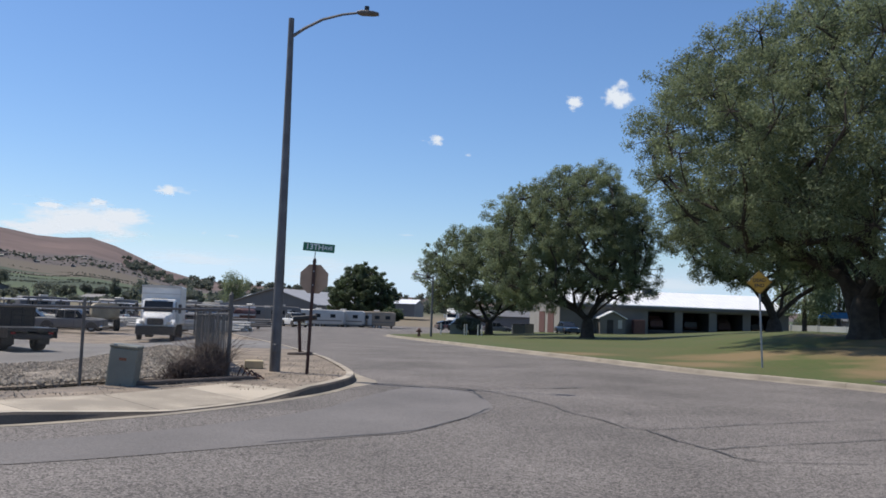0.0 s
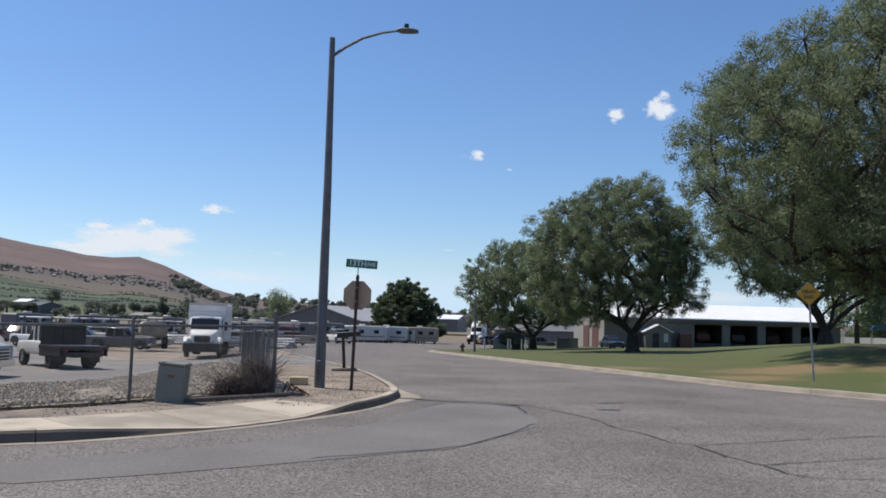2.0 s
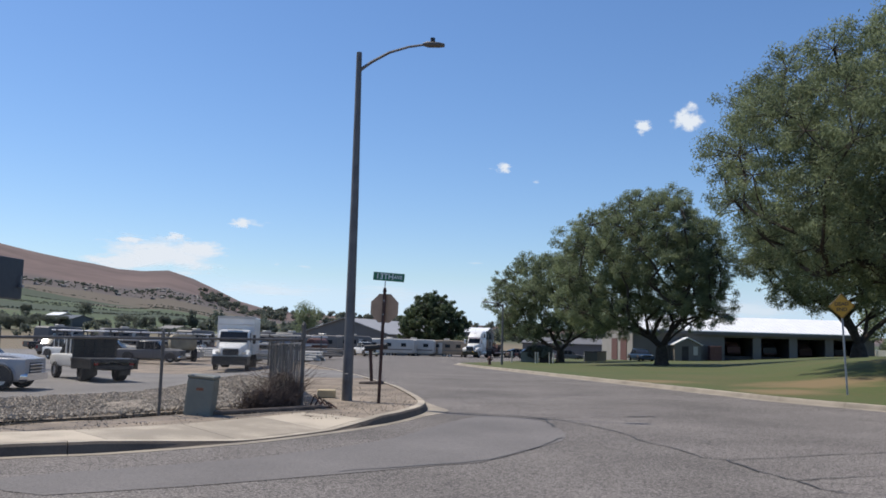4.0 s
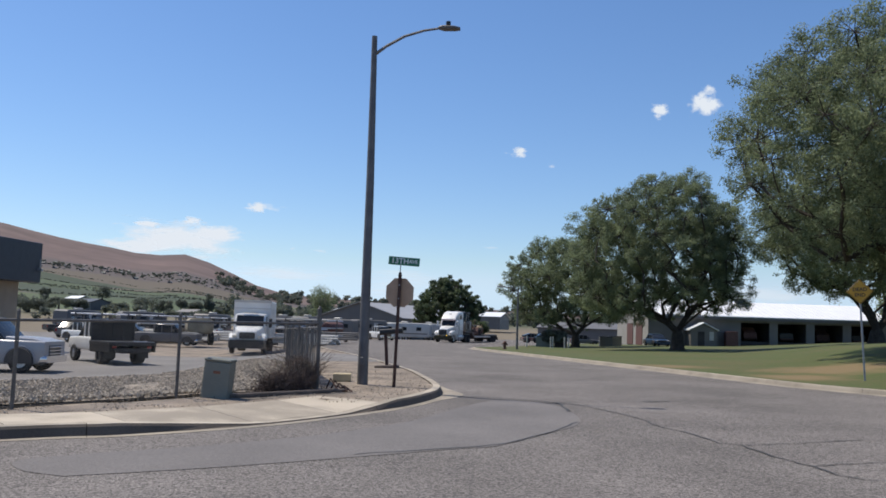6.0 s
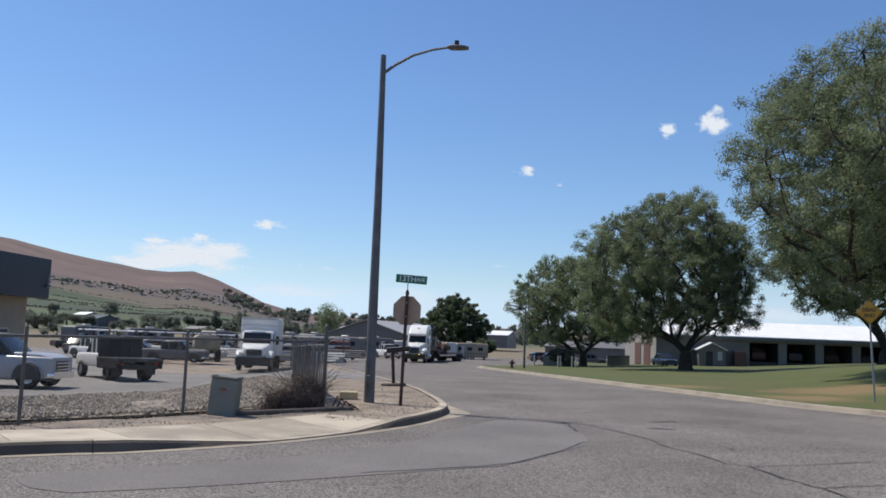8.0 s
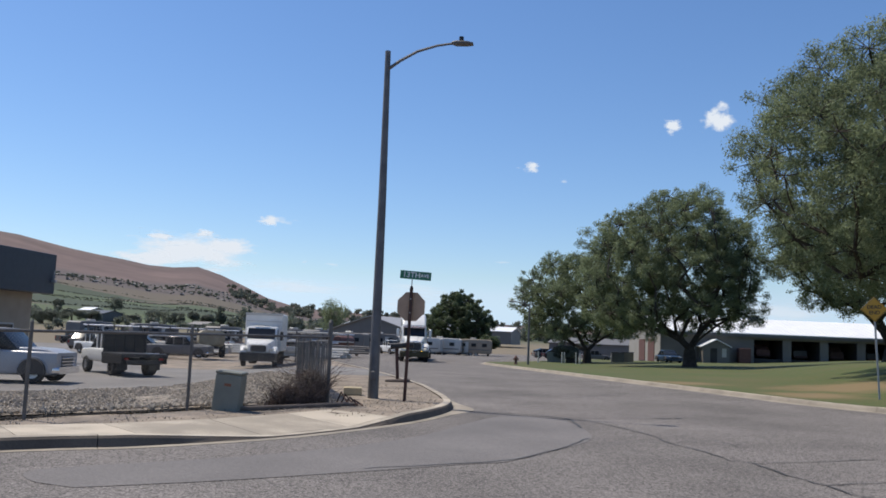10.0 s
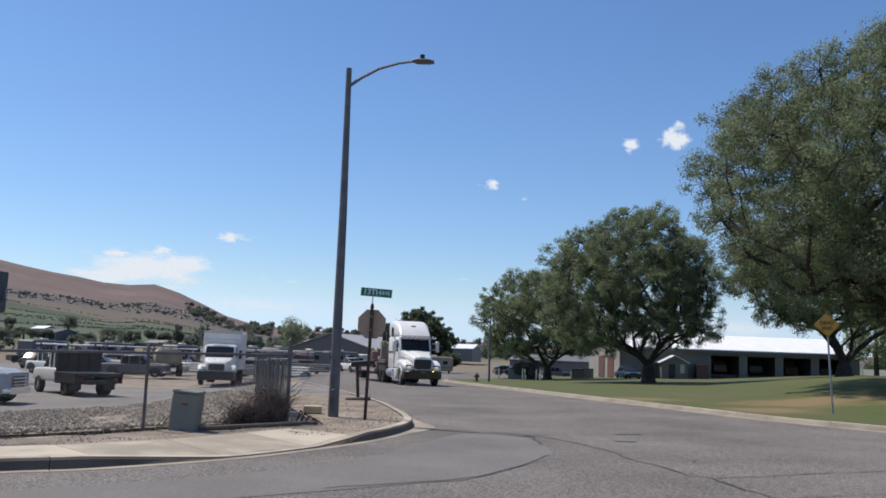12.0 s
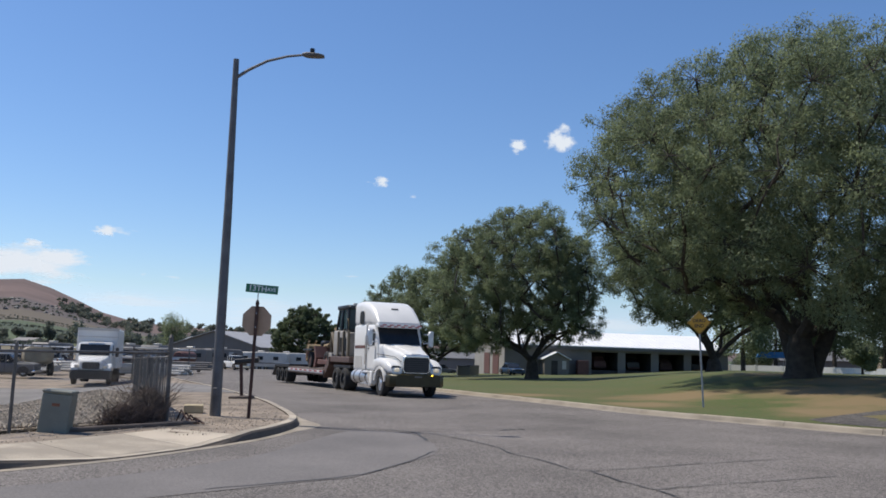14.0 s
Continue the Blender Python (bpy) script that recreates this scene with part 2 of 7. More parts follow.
        return self.rings(v, n, len(prof), None, caps)

    def prism(self, poly, a, b, axis="y", m=None):
        """A flat outline given thickness from a to b along the axis."""
        n = len(poly)
        put = {"y": lambda p, t: (p[0], t, p[1]), "z": lambda p, t: (p[0], p[1], t), "x": lambda p, t: (t, p[0], p[1])}[axis]
        return self.rings([put(p, a) for p in poly] + [put(p, b) for p in poly], n, 2, m)

    def data(self, name, material, smooth=False):
        me = bpy.data.meshes.new(name)
        me.from_pydata(self.v, [], self.f)
        if len(self.f) < 60000:
            bm = bmesh.new()
            bm.from_mesh(me)
            bmesh.ops.recalc_face_normals(bm, faces=bm.faces)
            bm.to_mesh(me)
            bm.free()
        me.materials.append(material)
        if smooth:
            me.polygons.foreach_set("use_smooth", [True] * len(me.polygons))
            me.set_sharp_from_angle(angle=radians(38))
        return me


def part(name, mesh, material, parent, label="", smooth=False, m=None):
    ob = new(name, mesh.data(name, material, smooth) if isinstance(mesh, Mesh) else mesh)
    ob.parent = parent
    if m is not None:
        ob.matrix_basis = m
    return tagged(ob, label)


def thing(name, label, category, m=None, group=""):
    ob = new(name)
    ob.empty_display_size = 0.3
    if m is not None:
        ob.matrix_basis = m
    return tagged(ob, label, category, group)


def solid(name, mesh, material, label, category, m=None, group="", kind="", smooth=False):
    ob = new(name, mesh.data(name, material, smooth))
    if m is not None:
        ob.matrix_basis = m
    return tagged(ob, label, category, group, kind)


# ================= lie of the land =================
def ss(t):
    t = min(1, max(0, t))
    return t * t * (3 - 2 * t)


KERB_L = [(-30, -9.6), (-16, 2.0), (-10.3, 6.9), (-6.58, 10.53), (-5.5, 11.37), (-4.21, 12.95), (-3.28, 14.77), (-2.5, 16.9), (-2.12, 18.9), (-2.05, 20.6), (-2.35, 22.6), (-3.0, 25.4), (-4.05, 29.3), (-7.1, 38), (-10.5, 47), (-15.5, 60), (-26, 80), (-40, 100)]
KERB_R = [(30, 24.2), (20, 22.2), (15.5, 21.6), (13.6, 22.0), (12.5, 23.0), (10.4, 26.5), (8.7, 29.2), (6.24, 35.8), (4.3, 41.2), (2.3, 47.9), (-0.3, 58), (-3.0, 70), (-5.0, 80), (-5.2, 84), (-4.4, 88), (-2.0, 97), (1.5, 113), (5.5, 132), (9.0, 150)]
FENCE_AT = [(-17.5, -3.4), (-12.7, 4.7), (-9.5, 10.1), (-7.95, 12.8), (-6.44, 15.5), (-4.56, 18.55)]


def inside_lot(x, y):
    n1 = (x + 4.56) * -0.862 + (y - 18.55) * 0.508
    n2 = (x + 4.56) * -0.947 + (y - 18.55) * -0.32
    if y > 31:
        n2 = max(n2, (-x - 9.0 - 0.15 * (y - 31)) * ss((y - 31) / 6))
    return min(n1, n2)


def base_z(x, y):
    """Height of the paved land: the street and the yard fall away from the corner."""
    z = -0.5 * ss((y - 35) / 65)
    lot = -0.62 * ss((inside_lot(x, y) - 0.4) / 4.5)
    z = min(z, lot) if inside_lot(x, y) > 0 else z
    r = math.hypot(x, y)
    return z - 0.25 * ss((r - 110) / 60)


def seg_dist(x, y, line):
    best = 1e9
    for (ax, ay), (bx, by) in zip(line, line[1:]):
        dx, dy = bx - ax, by - ay
        t = min(1, max(0, ((x - ax) * dx + (y - ay) * dy) / (dx * dx + dy * dy)))
        best = min(best, math.hypot(x - ax - t * dx, y - ay - t * dy))
    return best


def lawn_z(x, y):
    a = math.degrees(math.atan2(x, max(y, 0.1)))
    rise = 1.3 * ss((a - 11) / 12) * ss(seg_dist(x, y, KERB_R) / 19)
    k = ss(seg_dist(x, y, KERB_R) / 12) * ss((a - 2) / 8)
    return base_z(x, y) * (1 - k) + 0.13 + rise


def hill_z(x, y):
    """The far land: flat, rising to fields and to the bare hill."""
    r, a = math.hypot(x, y), math.degrees(math.atan2(x, y))
    prof = [(-180, 1.4), (-100, 1.6), (-70, 4.5), (-45, 6.2), (-37, 5.75), (-32.9, 5.33), (-30.5, 4.75), (-28.8, 4.44), (-26.5, 4.2), (-24.6, 3.9), (-22.9, 4.2), (-21.5, 3.85), (-19.5, 3.0), (-17.4, 2.05), (-15, 1.72), (-12, 1.58), (-8, 1.5), (-2.3, 1.2), (5, 1.1), (30, 0.95), (80, 1.2), (180, 1.4)]
    e = np.interp(a, [p[0] for p in prof], [p[1] for p in prof])
    g = np.interp(r, [160, 320, 600, 950, 1500, 2200, 5000], [0, 0.16, 0.36, 0.52, 1.0, 0.9, 0.6])
    low = -0.75 - 0.25
    bump = noise.noise((x / 140, y / 140, 0)) * 5 * ss((r - 500) / 500) * ss((-10 - a) / 8)
    z = low + (math.tan(radians(e)) * min(r, 1500) + 1.6 - low) * g * ss((r - 150) / 150) + bump
    return z


def sheet(name, poly, zfun, step, material, label, category, lift=0.0, kind="structure", seed=1):
    """A surface inside an outline that follows the land."""
    rnd = random.Random(seed)
    line = []
    for (ax, ay), (bx, by) in zip(poly, poly[1:] + poly[:1]):
        k = max(1, int(math.hypot(bx - ax, by - ay) / step(0.5 * (ax + bx), 0.5 * (ay + by))))
        line += [Vector((ax + (bx - ax) * i / k, ay + (by - ay) * i / k)) for i in range(k)]
    xs, ys = [p[0] for p in poly], [p[1] for p in poly]
    pts, n = list(line), len(line)
    y = min(ys)
    while y < max(ys):
        x = min(xs)
        while x < max(xs):
            s = step(x, y)
            pts.append(Vector((x + rnd.uniform(-0.2, 0.2) * s, y + rnd.uniform(-0.2, 0.2) * s)))
            x += s
        y += step(0, y)
    vs, _, fs, *_ = delaunay_2d_cdt(pts, [(i, (i + 1) % n) for i in range(n)], [list(range(n))], 1, 1e-4)
    me = Mesh()
    me.v = [(p.x, p.y, zfun(p.x, p.y) + lift) for p in vs]
    me.f = [tuple(f) for f in fs]
    ob = solid(name, me, material, label, category, kind=kind, smooth=True)
    if ob.data.polygons and sum(p.normal.z for p in ob.data.polygons) < 0:
        ob.data.flip_normals()
    return ob


def near(x, y):
    return 0.6 + 0.05 * math.hypot(x, y)


def smooth_line(pts, k=4):
    """A rounded line through the points."""
    out = []
    for i in range(len(pts) - 1):
        p0, p1, p2, p3 = (Vector(pts[max(0, min(len(pts) - 1, i + j))]) for j in (-1, 0, 1, 2))
        for s in range(k):
            t = s / k
            out.append(tuple(0.5 * (2 * p1 + (p2 - p0) * t + (2 * p0 - 5 * p1 + 4 * p2 - p3) * t * t + (3 * p1 - p0 - 3 * p2 + p3) * t ** 3)))
    return out + [tuple(pts[-1])]


# ================= ground, street, kerbs =================
def far_ground():
    """One sheet out to the horizon: rings round the corner."""
    rr = [0, 4, 8, 14, 22, 32, 45, 60, 80, 100, 120, 140, 160, 190, 220, 260, 300, 350, 400, 460, 520, 600, 700, 800, 900, 1000, 1150, 1300, 1450, 1500, 1600, 1900, 2400, 3400, 4800]
    na = 240
    azs = [radians(-180 + 360 * i / na) for i in range(na)]
    me = Mesh()
    for r in rr:
        for a in azs:
            x, y = r * math.sin(a) + 1e-3, r * math.cos(a) + 1e-3
            z = hill_z(x, y) if r > 160 else -1.0
            me.v.append((x, y, z))
    me.f = [(k * na + i, k * na + (i + 1) % na, (k + 1) * na + (i + 1) % na, (k + 1) * na + i) for k in range(len(rr) - 1) for i in range(na)]
    return solid("ground", me, HILL, "dry land with green fields rising to a bare brown hill", "ground", kind="structure", smooth=True)


def hill_material():
    m = mat("hill_land", (0.146, 0.098, 0.083), 0.95, second=(0.104, 0.070, 0.061), scale=0.006, fine=0.05)
    n, l = m.node_tree.nodes, m.node_tree.links
    b = n["Principled BSDF"]
    brown = b.inputs["Base Color"].links[0].from_socket
    co = n.new("ShaderNodeTexCoord")
    sep = n.new("ShaderNodeSeparateXYZ")
    l.new(co.outputs["Object"], sep.inputs[0])
    no = n.new("ShaderNodeTexNoise")
    no.inputs["Scale"].default_value, no.inputs["Detail"].default_value = 0.005, 4
    l.new(co.outputs["Object"], no.inputs["Vector"])
    far = n.new("ShaderNodeVectorMath")
    far.operation = "LENGTH"
    l.new(co.outputs["Object"], far.inputs[0])
    h = n.new("ShaderNodeMath")
    h.operation = "MULTIPLY_ADD"
    h.inputs[1].default_value = 260
    l.new(no.outputs["Fac"], h.inputs[0])
    l.new(far.outputs["Value"], h.inputs[2])
    f = n.new("ShaderNodeMapRange")
    f.inputs["From Min"].default_value, f.inputs["From Max"].default_value = 1290, 1340
    l.new(h.outputs[0], f.inputs["Value"])
    # dusty ground of the settlement between the fields and the bare slope
    town = n.new("ShaderNodeMapRange")
    town.inputs["From Min"].default_value, town.inputs["From Max"].default_value = 1120, 1150
    l.new(h.outputs[0], town.inputs["Value"])
    # gullies and paths running down the bare slope
    gm = n.new("ShaderNodeMapping")
    gm.inputs["Scale"].default_value, gm.inputs["Rotation"].default_value = (0.004, 0.02, 0.01), (0, 0, 0.35)
    l.new(co.outputs["Object"], gm.inputs[0])
    gn = n.new("ShaderNodeTexNoise")
    gn.inputs["Scale"].default_value, gn.inputs["Detail"].default_value = 1.0, 6
    l.new(gm.outputs[0], gn.inputs["Vector"])
    gr = n.new("ShaderNodeMapRange")
    gr.inputs["From Min"].default_value, gr.inputs["From Max"].default_value = 0.35, 0.6
    gr.inputs["To Min"].default_value, gr.inputs["To Max"].default_value = 0.8, 1.06
    l.new(gn.outputs["Fac"], gr.inputs["Value"])
    gs = n.new("ShaderNodeVectorMath")
    gs.operation = "SCALE"
    l.new(brown, gs.inputs[0])
    l.new(gr.outputs[0], gs.inputs["Scale"])
    brown = gs.outputs[0]
    # patchwork of orchards and cut fields on the low slopes
    vo = n.new("ShaderNodeTexVoronoi")
    vo.inputs["Scale"].default_value = 0.009
    mp = n.new("ShaderNodeMapping")
    mp.inputs["Scale"].default_value, mp.inputs["Rotation"].default_value = (0.3, 1.3, 1.0), (0, 0, 0.45)
    l.new(co.outputs["Object"], mp.inputs[0])
    l.new(mp.outputs[0], vo.inputs["Vector"])
    cr = n.new("ShaderNodeValToRGB")
    cr.color_ramp.interpolation = "CONSTANT"
    e = cr.color_ramp.elements
    e[0].color, e[1].position, e[1].color = (0.056, 0.076, 0.03, 1), 0.45, (0.04, 0.054, 0.025, 1)
    for p, c in ((0.6, (0.105, 0.085, 0.058, 1)), (0.72, (0.068, 0.09, 0.033, 1)), (0.86, (0.10, 0.083, 0.054, 1))):
        k = e.new(p)
        k.color = c
    l.new(vo.outputs["Color"], cr.inputs[0])
    mx = n.new("ShaderNodeMix")
    mx.data_type = "RGBA"
    l.new(f.outputs[0], mx.inputs["Factor"])
    tw = n.new("ShaderNodeMix")
    tw.data_type = "RGBA"
    tw.inputs["B"].default_value = (0.088, 0.071, 0.064, 1)
    l.new(town.outputs[0], tw.inputs["Factor"])
    l.new(cr.outputs[0], tw.inputs["A"])
    l.new(tw.outputs["Result"], mx.inputs["A"])
    l.new(brown, mx.inputs["B"])
    low = n.new("ShaderNodeMapRange")
    low.inputs["From Min"].default_value, low.inputs["From Max"].default_value = 0.5, 4.0
    l.new(sep.outputs["Z"], low.inputs["Value"])
    mx2 = n.new("ShaderNodeMix")
    mx2.data_type = "RGBA"
    mx2.inputs["A"].default_value = (0.17, 0.135, 0.085, 1)
    l.new(low.outputs[0], mx2.inputs["Factor"])
    l.new(mx.outputs["Result"], mx2.inputs["B"])
    l.new(mx2.outputs["Result"], b.inputs["Base Color"])
    return m


HILL = hill_material()
far_ground()

sheet("road", [(-50, -40), (60, -40), (60, 30), (40, 60), (20, 125), (22, 185), (-14, 185), (-13, 150), (-26, 124), (-60, 118), (-70, 60), (-60, 0)],
      base_z, lambda x, y: 0.9 + 0.05 * math.hypot(x, y), ASPHALT, "worn grey asphalt street with exposed aggregate", "road")


def kerb_rows(line, left, height, pan0):
    rows = []
    for i, p in enumerate(line):
        a, b = Vector(line[max(0, i - 1)]), Vector(line[min(len(line) - 1, i + 1)])
        d = (b - a).normalized()
        nrm = Vector((-d.y, d.x)) * (1 if left else -1)
        h = height(*p)
        pan = pan0 + (0.34 * math.exp(-((p[1] - 20.6) / 1.3) ** 2) if left else 0)
        z = base_z(*p)
        rows.append([(p[0] + nrm.x * o, p[1] + nrm.y * o, z + q) for o, q in ((-pan, -0.05), (-pan, 0.006), (-0.045, 0.012), (-0.045, -0.05), (-0.04, -0.05), (-0.04, 0.012), (0.0, h - 0.03), (0.03, h), (0.2, h + 0.004), (0.2, -0.1))])
    return rows


def kerb(name, line, left, height, label, pan, face):
    root = thing(name, label, "kerb")
    tagged(root, kind="structure")
    rows = kerb_rows(line, left, height, pan)
    i = 0
    while i < len(rows) - 1:
        # sections about three metres long with open joints
        j, run = i, 0.0
        while j < len(rows) - 1 and run < 2.6:
            run += (Vector(rows[j + 1][0]) - Vector(rows[j][0])).length
            j += 1
        sec = [list(r) for r in rows[i:j + 1]]
        sec[-1] = [tuple(Vector(p).lerp(Vector(q), 0.012 / max(0.05, (Vector(p) - Vector(q)).length))) for p, q in zip(sec[-1], sec[-2])]
        # the corner kerb's face has its shade in the colour
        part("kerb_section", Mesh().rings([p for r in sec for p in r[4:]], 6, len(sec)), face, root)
        # separate strip so that the top keeps the pale sunlit concrete colour
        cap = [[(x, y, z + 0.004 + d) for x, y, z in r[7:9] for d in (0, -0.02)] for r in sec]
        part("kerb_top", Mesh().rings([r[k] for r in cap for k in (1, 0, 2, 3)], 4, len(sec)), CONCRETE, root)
        part("gutter", Mesh().rings([p for r in sec for p in r[:4]], 4, len(sec)), GUTTER, root)
        i = j
    return root


def ramp_h(x, y):
    """Height of the kerb's top: full, then a long flare down to the ramp, and a short one up again."""
    return float(np.interp(y, [11.4, 13.15, 15.1, 16.9], [0.155, 0.018, 0.018, 0.155]))


LINE_L = smooth_line(KERB_L, 5)
LINE_R = smooth_line(KERB_R, 4)
kerb("kerb_1", LINE_L, True, ramp_h, "worn concrete kerb and gutter round the corner, lowered at the ramp", 0.2, KERB_SHADED)
kerb("kerb_2", LINE_R, False, lambda x, y: 0.14, "pale concrete kerb along the lawn", 0.42, GUTTER)


def offset_line(line, o, left=True):
    out = []
    for i, p in enumerate(line):
        a, b = Vector(line[max(0, i - 1)]), Vector(line[min(len(line) - 1, i + 1)])
        d = (b - a).normalized()
        s = 1 if left else -1
        out.append((p[0] - d.y * o * s, p[1] + d.x * o * s))
    return out


def lot_point(t, m):
    """A point m metres inside the yard's fence; t metres back along the fence from its corner (negative: along the side fence)."""
    cx, cy = -4.56 - 1.06 * m, 18.55 + 0.17 * m
    return (cx - 0.508 * t, cy - 0.862 * t) if t >= 0 else (cx - 0.32 * -t, cy + 0.947 * -t)


def dirt_z(x, y):
    return base_z(x, y) + 0.12 + 0.035 * noise.noise((x * 0.9, y * 0.9, 3)) + 0.02 * noise.noise((x * 3, y * 3, 7))


DIRT_LINE = [q if p[1] < 16.3 else r for p, q, r in zip(LINE_L, offset_line(LINE_L, 1.6), offset_line(LINE_L, 0.18))]
sheet("dirt_verge", DIRT_LINE + [(-60, 100), (-60, -9)], lambda x, y: dirt_z(x, y) - 0.12 * ss((inside_lot(x, y) - 0.3) / 1.5), near, DIRT, "bare dusty dirt verge round the street corner", "ground", lift=0.01)
GRAVEL_EDGE = [lot_point(30, 0.25), lot_point(0, 0.25), lot_point(-12, 0.3), (-10.0, 31.9), (-13.0, 30.6), (-14.9, 26.2), (-18.6, 19.5), (-33, -3)]
sheet("gravel_strip", GRAVEL_EDGE, dirt_z, near, GRAVEL, "coarse grey gravel behind the chain-link fence", "gravel", lift=0.05)
sheet("yard", [(-33, -3.5), (-18.2, 19.2), (-14.5, 25.8), (-12.7, 30.2), (-10.2, 31.2), (-8.2, 32.5), (-5.6, 33.6), (-8.3, 41.2), (-14, 44.5), (-22, 46), (-30, 60), (-45, 96), (-59, 96), (-59, -7)],
      base_z, near, LOT, "pale dusty asphalt of the vehicle yard", "ground", lift=0.15)

# lawn
LAWN_LINE = offset_line(LINE_R, 0.18, False)
sheet("lawn", LAWN_LINE + [(22, 152), (60, 134), (90, 125), (110, 90), (100, 45), (60, 27)], lawn_z, lambda x, y: 0.8 + 0.04 * math.hypot(x, y), GRASS,
      "mown lawn, green with dry straw patches", "lawn", lift=0.02)


MULCH = mat("dark_gravel", (0.085, 0.076, 0.068), 0.95, vary=0.5, scale=3, fine=12, bump=1.0, grain=1.2)
sheet("gravel_bed", [(13.3, 22.9), (12.5, 24.2), (12.6, 25.4), (14.2, 26.6), (18.5, 28.5), (24, 29), (21, 22.8), (15.6, 22.0)], lawn_z, near, MULCH, "dark gravel bed at the lawn's corner by the kerb", "gravel", lift=0.035)


# smooth patch, cracks and painted shadow lines of the street
def on_road(line, w, name, material, label):
    me = Mesh()
    pts = smooth_line(line, 4)
    rnd = random.Random(len(line) + int(w * 1000))
    a, b = [], []
    for i, p in enumerate(pts):
        q, r = Vector(pts[max(0, i - 1)]), Vector(pts[min(len(pts) - 1, i + 1)])
        d = (r - q).normalized()
        ww = w * rnd.uniform(0.5, 1.3)
        j = rnd.uniform(-0.03, 0.03)
        for side, s in ((a, 1), (b, -1)):
            x, y = p[0] - d.y * (ww * s + j), p[1] + d.x * (ww * s + j)
            side.append((x, y, base_z(x, y) + 0.011))
    n = len(a)
    me.v = a + b
    me.f = [(i, i + 1, n + i + 1, n + i) for i in range(n - 1)]
    return solid(name, me, material, label, "road crack", kind="structure")


sheet("road_patch", smooth_line([(-5.05, 8.45), (-5.38, 8.75), (-5.5, 9.15), (-5.1, 9.7), (-3.6, 11.3), (-2.1, 14.0), (-1.3, 17.5), (-0.6, 19.4), (0.6, 18.7), (0.95, 15.6), (0.24, 13.44), (-0.4, 11.95), (-1.04, 11.36), (-3.21, 9.34), (-4.57, 8.31)], 4),
      base_z, near, PATCH, "smoother dark asphalt patch curving round the corner", "road patch", lift=0.006)
for c, w in (([(0.62, 19.4), (1.18, 18.82), (2.03, 16.83), (2.25, 15.45), (2.65, 14.32), (2.84, 13.41), (3.11, 13.15), (3.3, 12.11), (3.53, 11.37), (3.73, 10.61), (4.14, 10.52), (5.2, 10.6)], 0.017),
             ([(3.11, 13.15), (3.8, 13.6), (4.51, 14.04), (5.85, 14.86), (8, 16.0)], 0.016), ([(3.53, 11.37), (4.76, 12.09), (7, 13.2)], 0.014),
             ([(0.86, 15.46), (0.48, 14.09), (-0.3, 12.23), (-1.04, 11.47), (-2.1, 10.6)], 0.018),
             # lamp pole's shadow painted from the kerb to x 0.58, then a crack
             ([(-1.95, 20.25), (-1.46, 20.18), (-0.52, 20.04), (0.58, 19.48), (0.75, 18.4), (0.84, 17.34)], 0.028),
             # pole shadow continued, ending in a wide bar as the lamp head's shadow
             ([(0.58, 19.48), (1.7, 20.16), (2.7, 20.61)], 0.014), ([(2.66, 20.6), (3.0, 20.8), (3.36, 21.05)], 0.05),
             ([(0.84, 14.84), (1.5, 15.1), (2.19, 15.42)], 0.01), ([(2.25, 15.45), (3.24, 15.97), (3.37, 15.28)], 0.01),
             # two dark strips drawn as shadow lines of unseen overhead wires
             ([(-1.49, 26.59), (0.0, 26.9), (1.09, 27.09), (3.17, 31.15)], 0.02), ([(-0.71, 23.82), (0.8, 25.0), (2.4, 26.27), (6.5, 29)], 0.02)):
    on_road(c, w, "road_crack", TAR_AND_SHADOW, "dark line on the asphalt, crack and painted pole and wire shadow")


# pavement slabs
def pavement():
    root = thing("pavement", "pale concrete sidewalk slabs with a kerb ramp", "pavement")
    tagged(root, kind="structure")
    line = [p for p in LINE_L if p[1] < 16.6]
    fine = smooth_line(line, 6)
    # joints at the ramp's flares, and every metre and a half along the plain walk
    marks = [min(fine, key=lambda p: abs(p[1] - y)) for y in (16.5, 15.1, 13.17, 11.5)]
    last, acc = marks[-1], 0
    for p in reversed([p for p in fine if p[1] < 11.5]):
        acc += math.hypot(p[0] - last[0], p[1] - last[1])
        last = p
        if acc > 1.5:
            marks.append(p)
            acc = 0
    marks.reverse()
    inner, outer = offset_line(marks, 0.21), offset_line(marks, 1.62)
    for i in range(len(marks) - 1):
        me = Mesh()
        q = [Vector(inner[i]), Vector(inner[i + 1]), Vector(outer[i + 1]), Vector(outer[i])]
        c = sum(q, Vector((0, 0))) / 4
        q = [p + (c - p).normalized() * 0.008 for p in q]
        top = [(p.x, p.y, base_z(p.x, p.y) + (ramp_h(*marks[i + (k in (1, 2))]) + 0.004 if k < 2 else 0.152)) for k, p in enumerate(q)]
        me.add(top + [(x, y, z - 0.12) for x, y, z in top], [(0, 1, 2, 3), (7, 6, 5, 4), (0, 4, 5, 1), (1, 5, 6, 2), (2, 6, 7, 3), (3, 7, 4, 0)])
        part("slab", me, CONCRETE, root)


pavement()


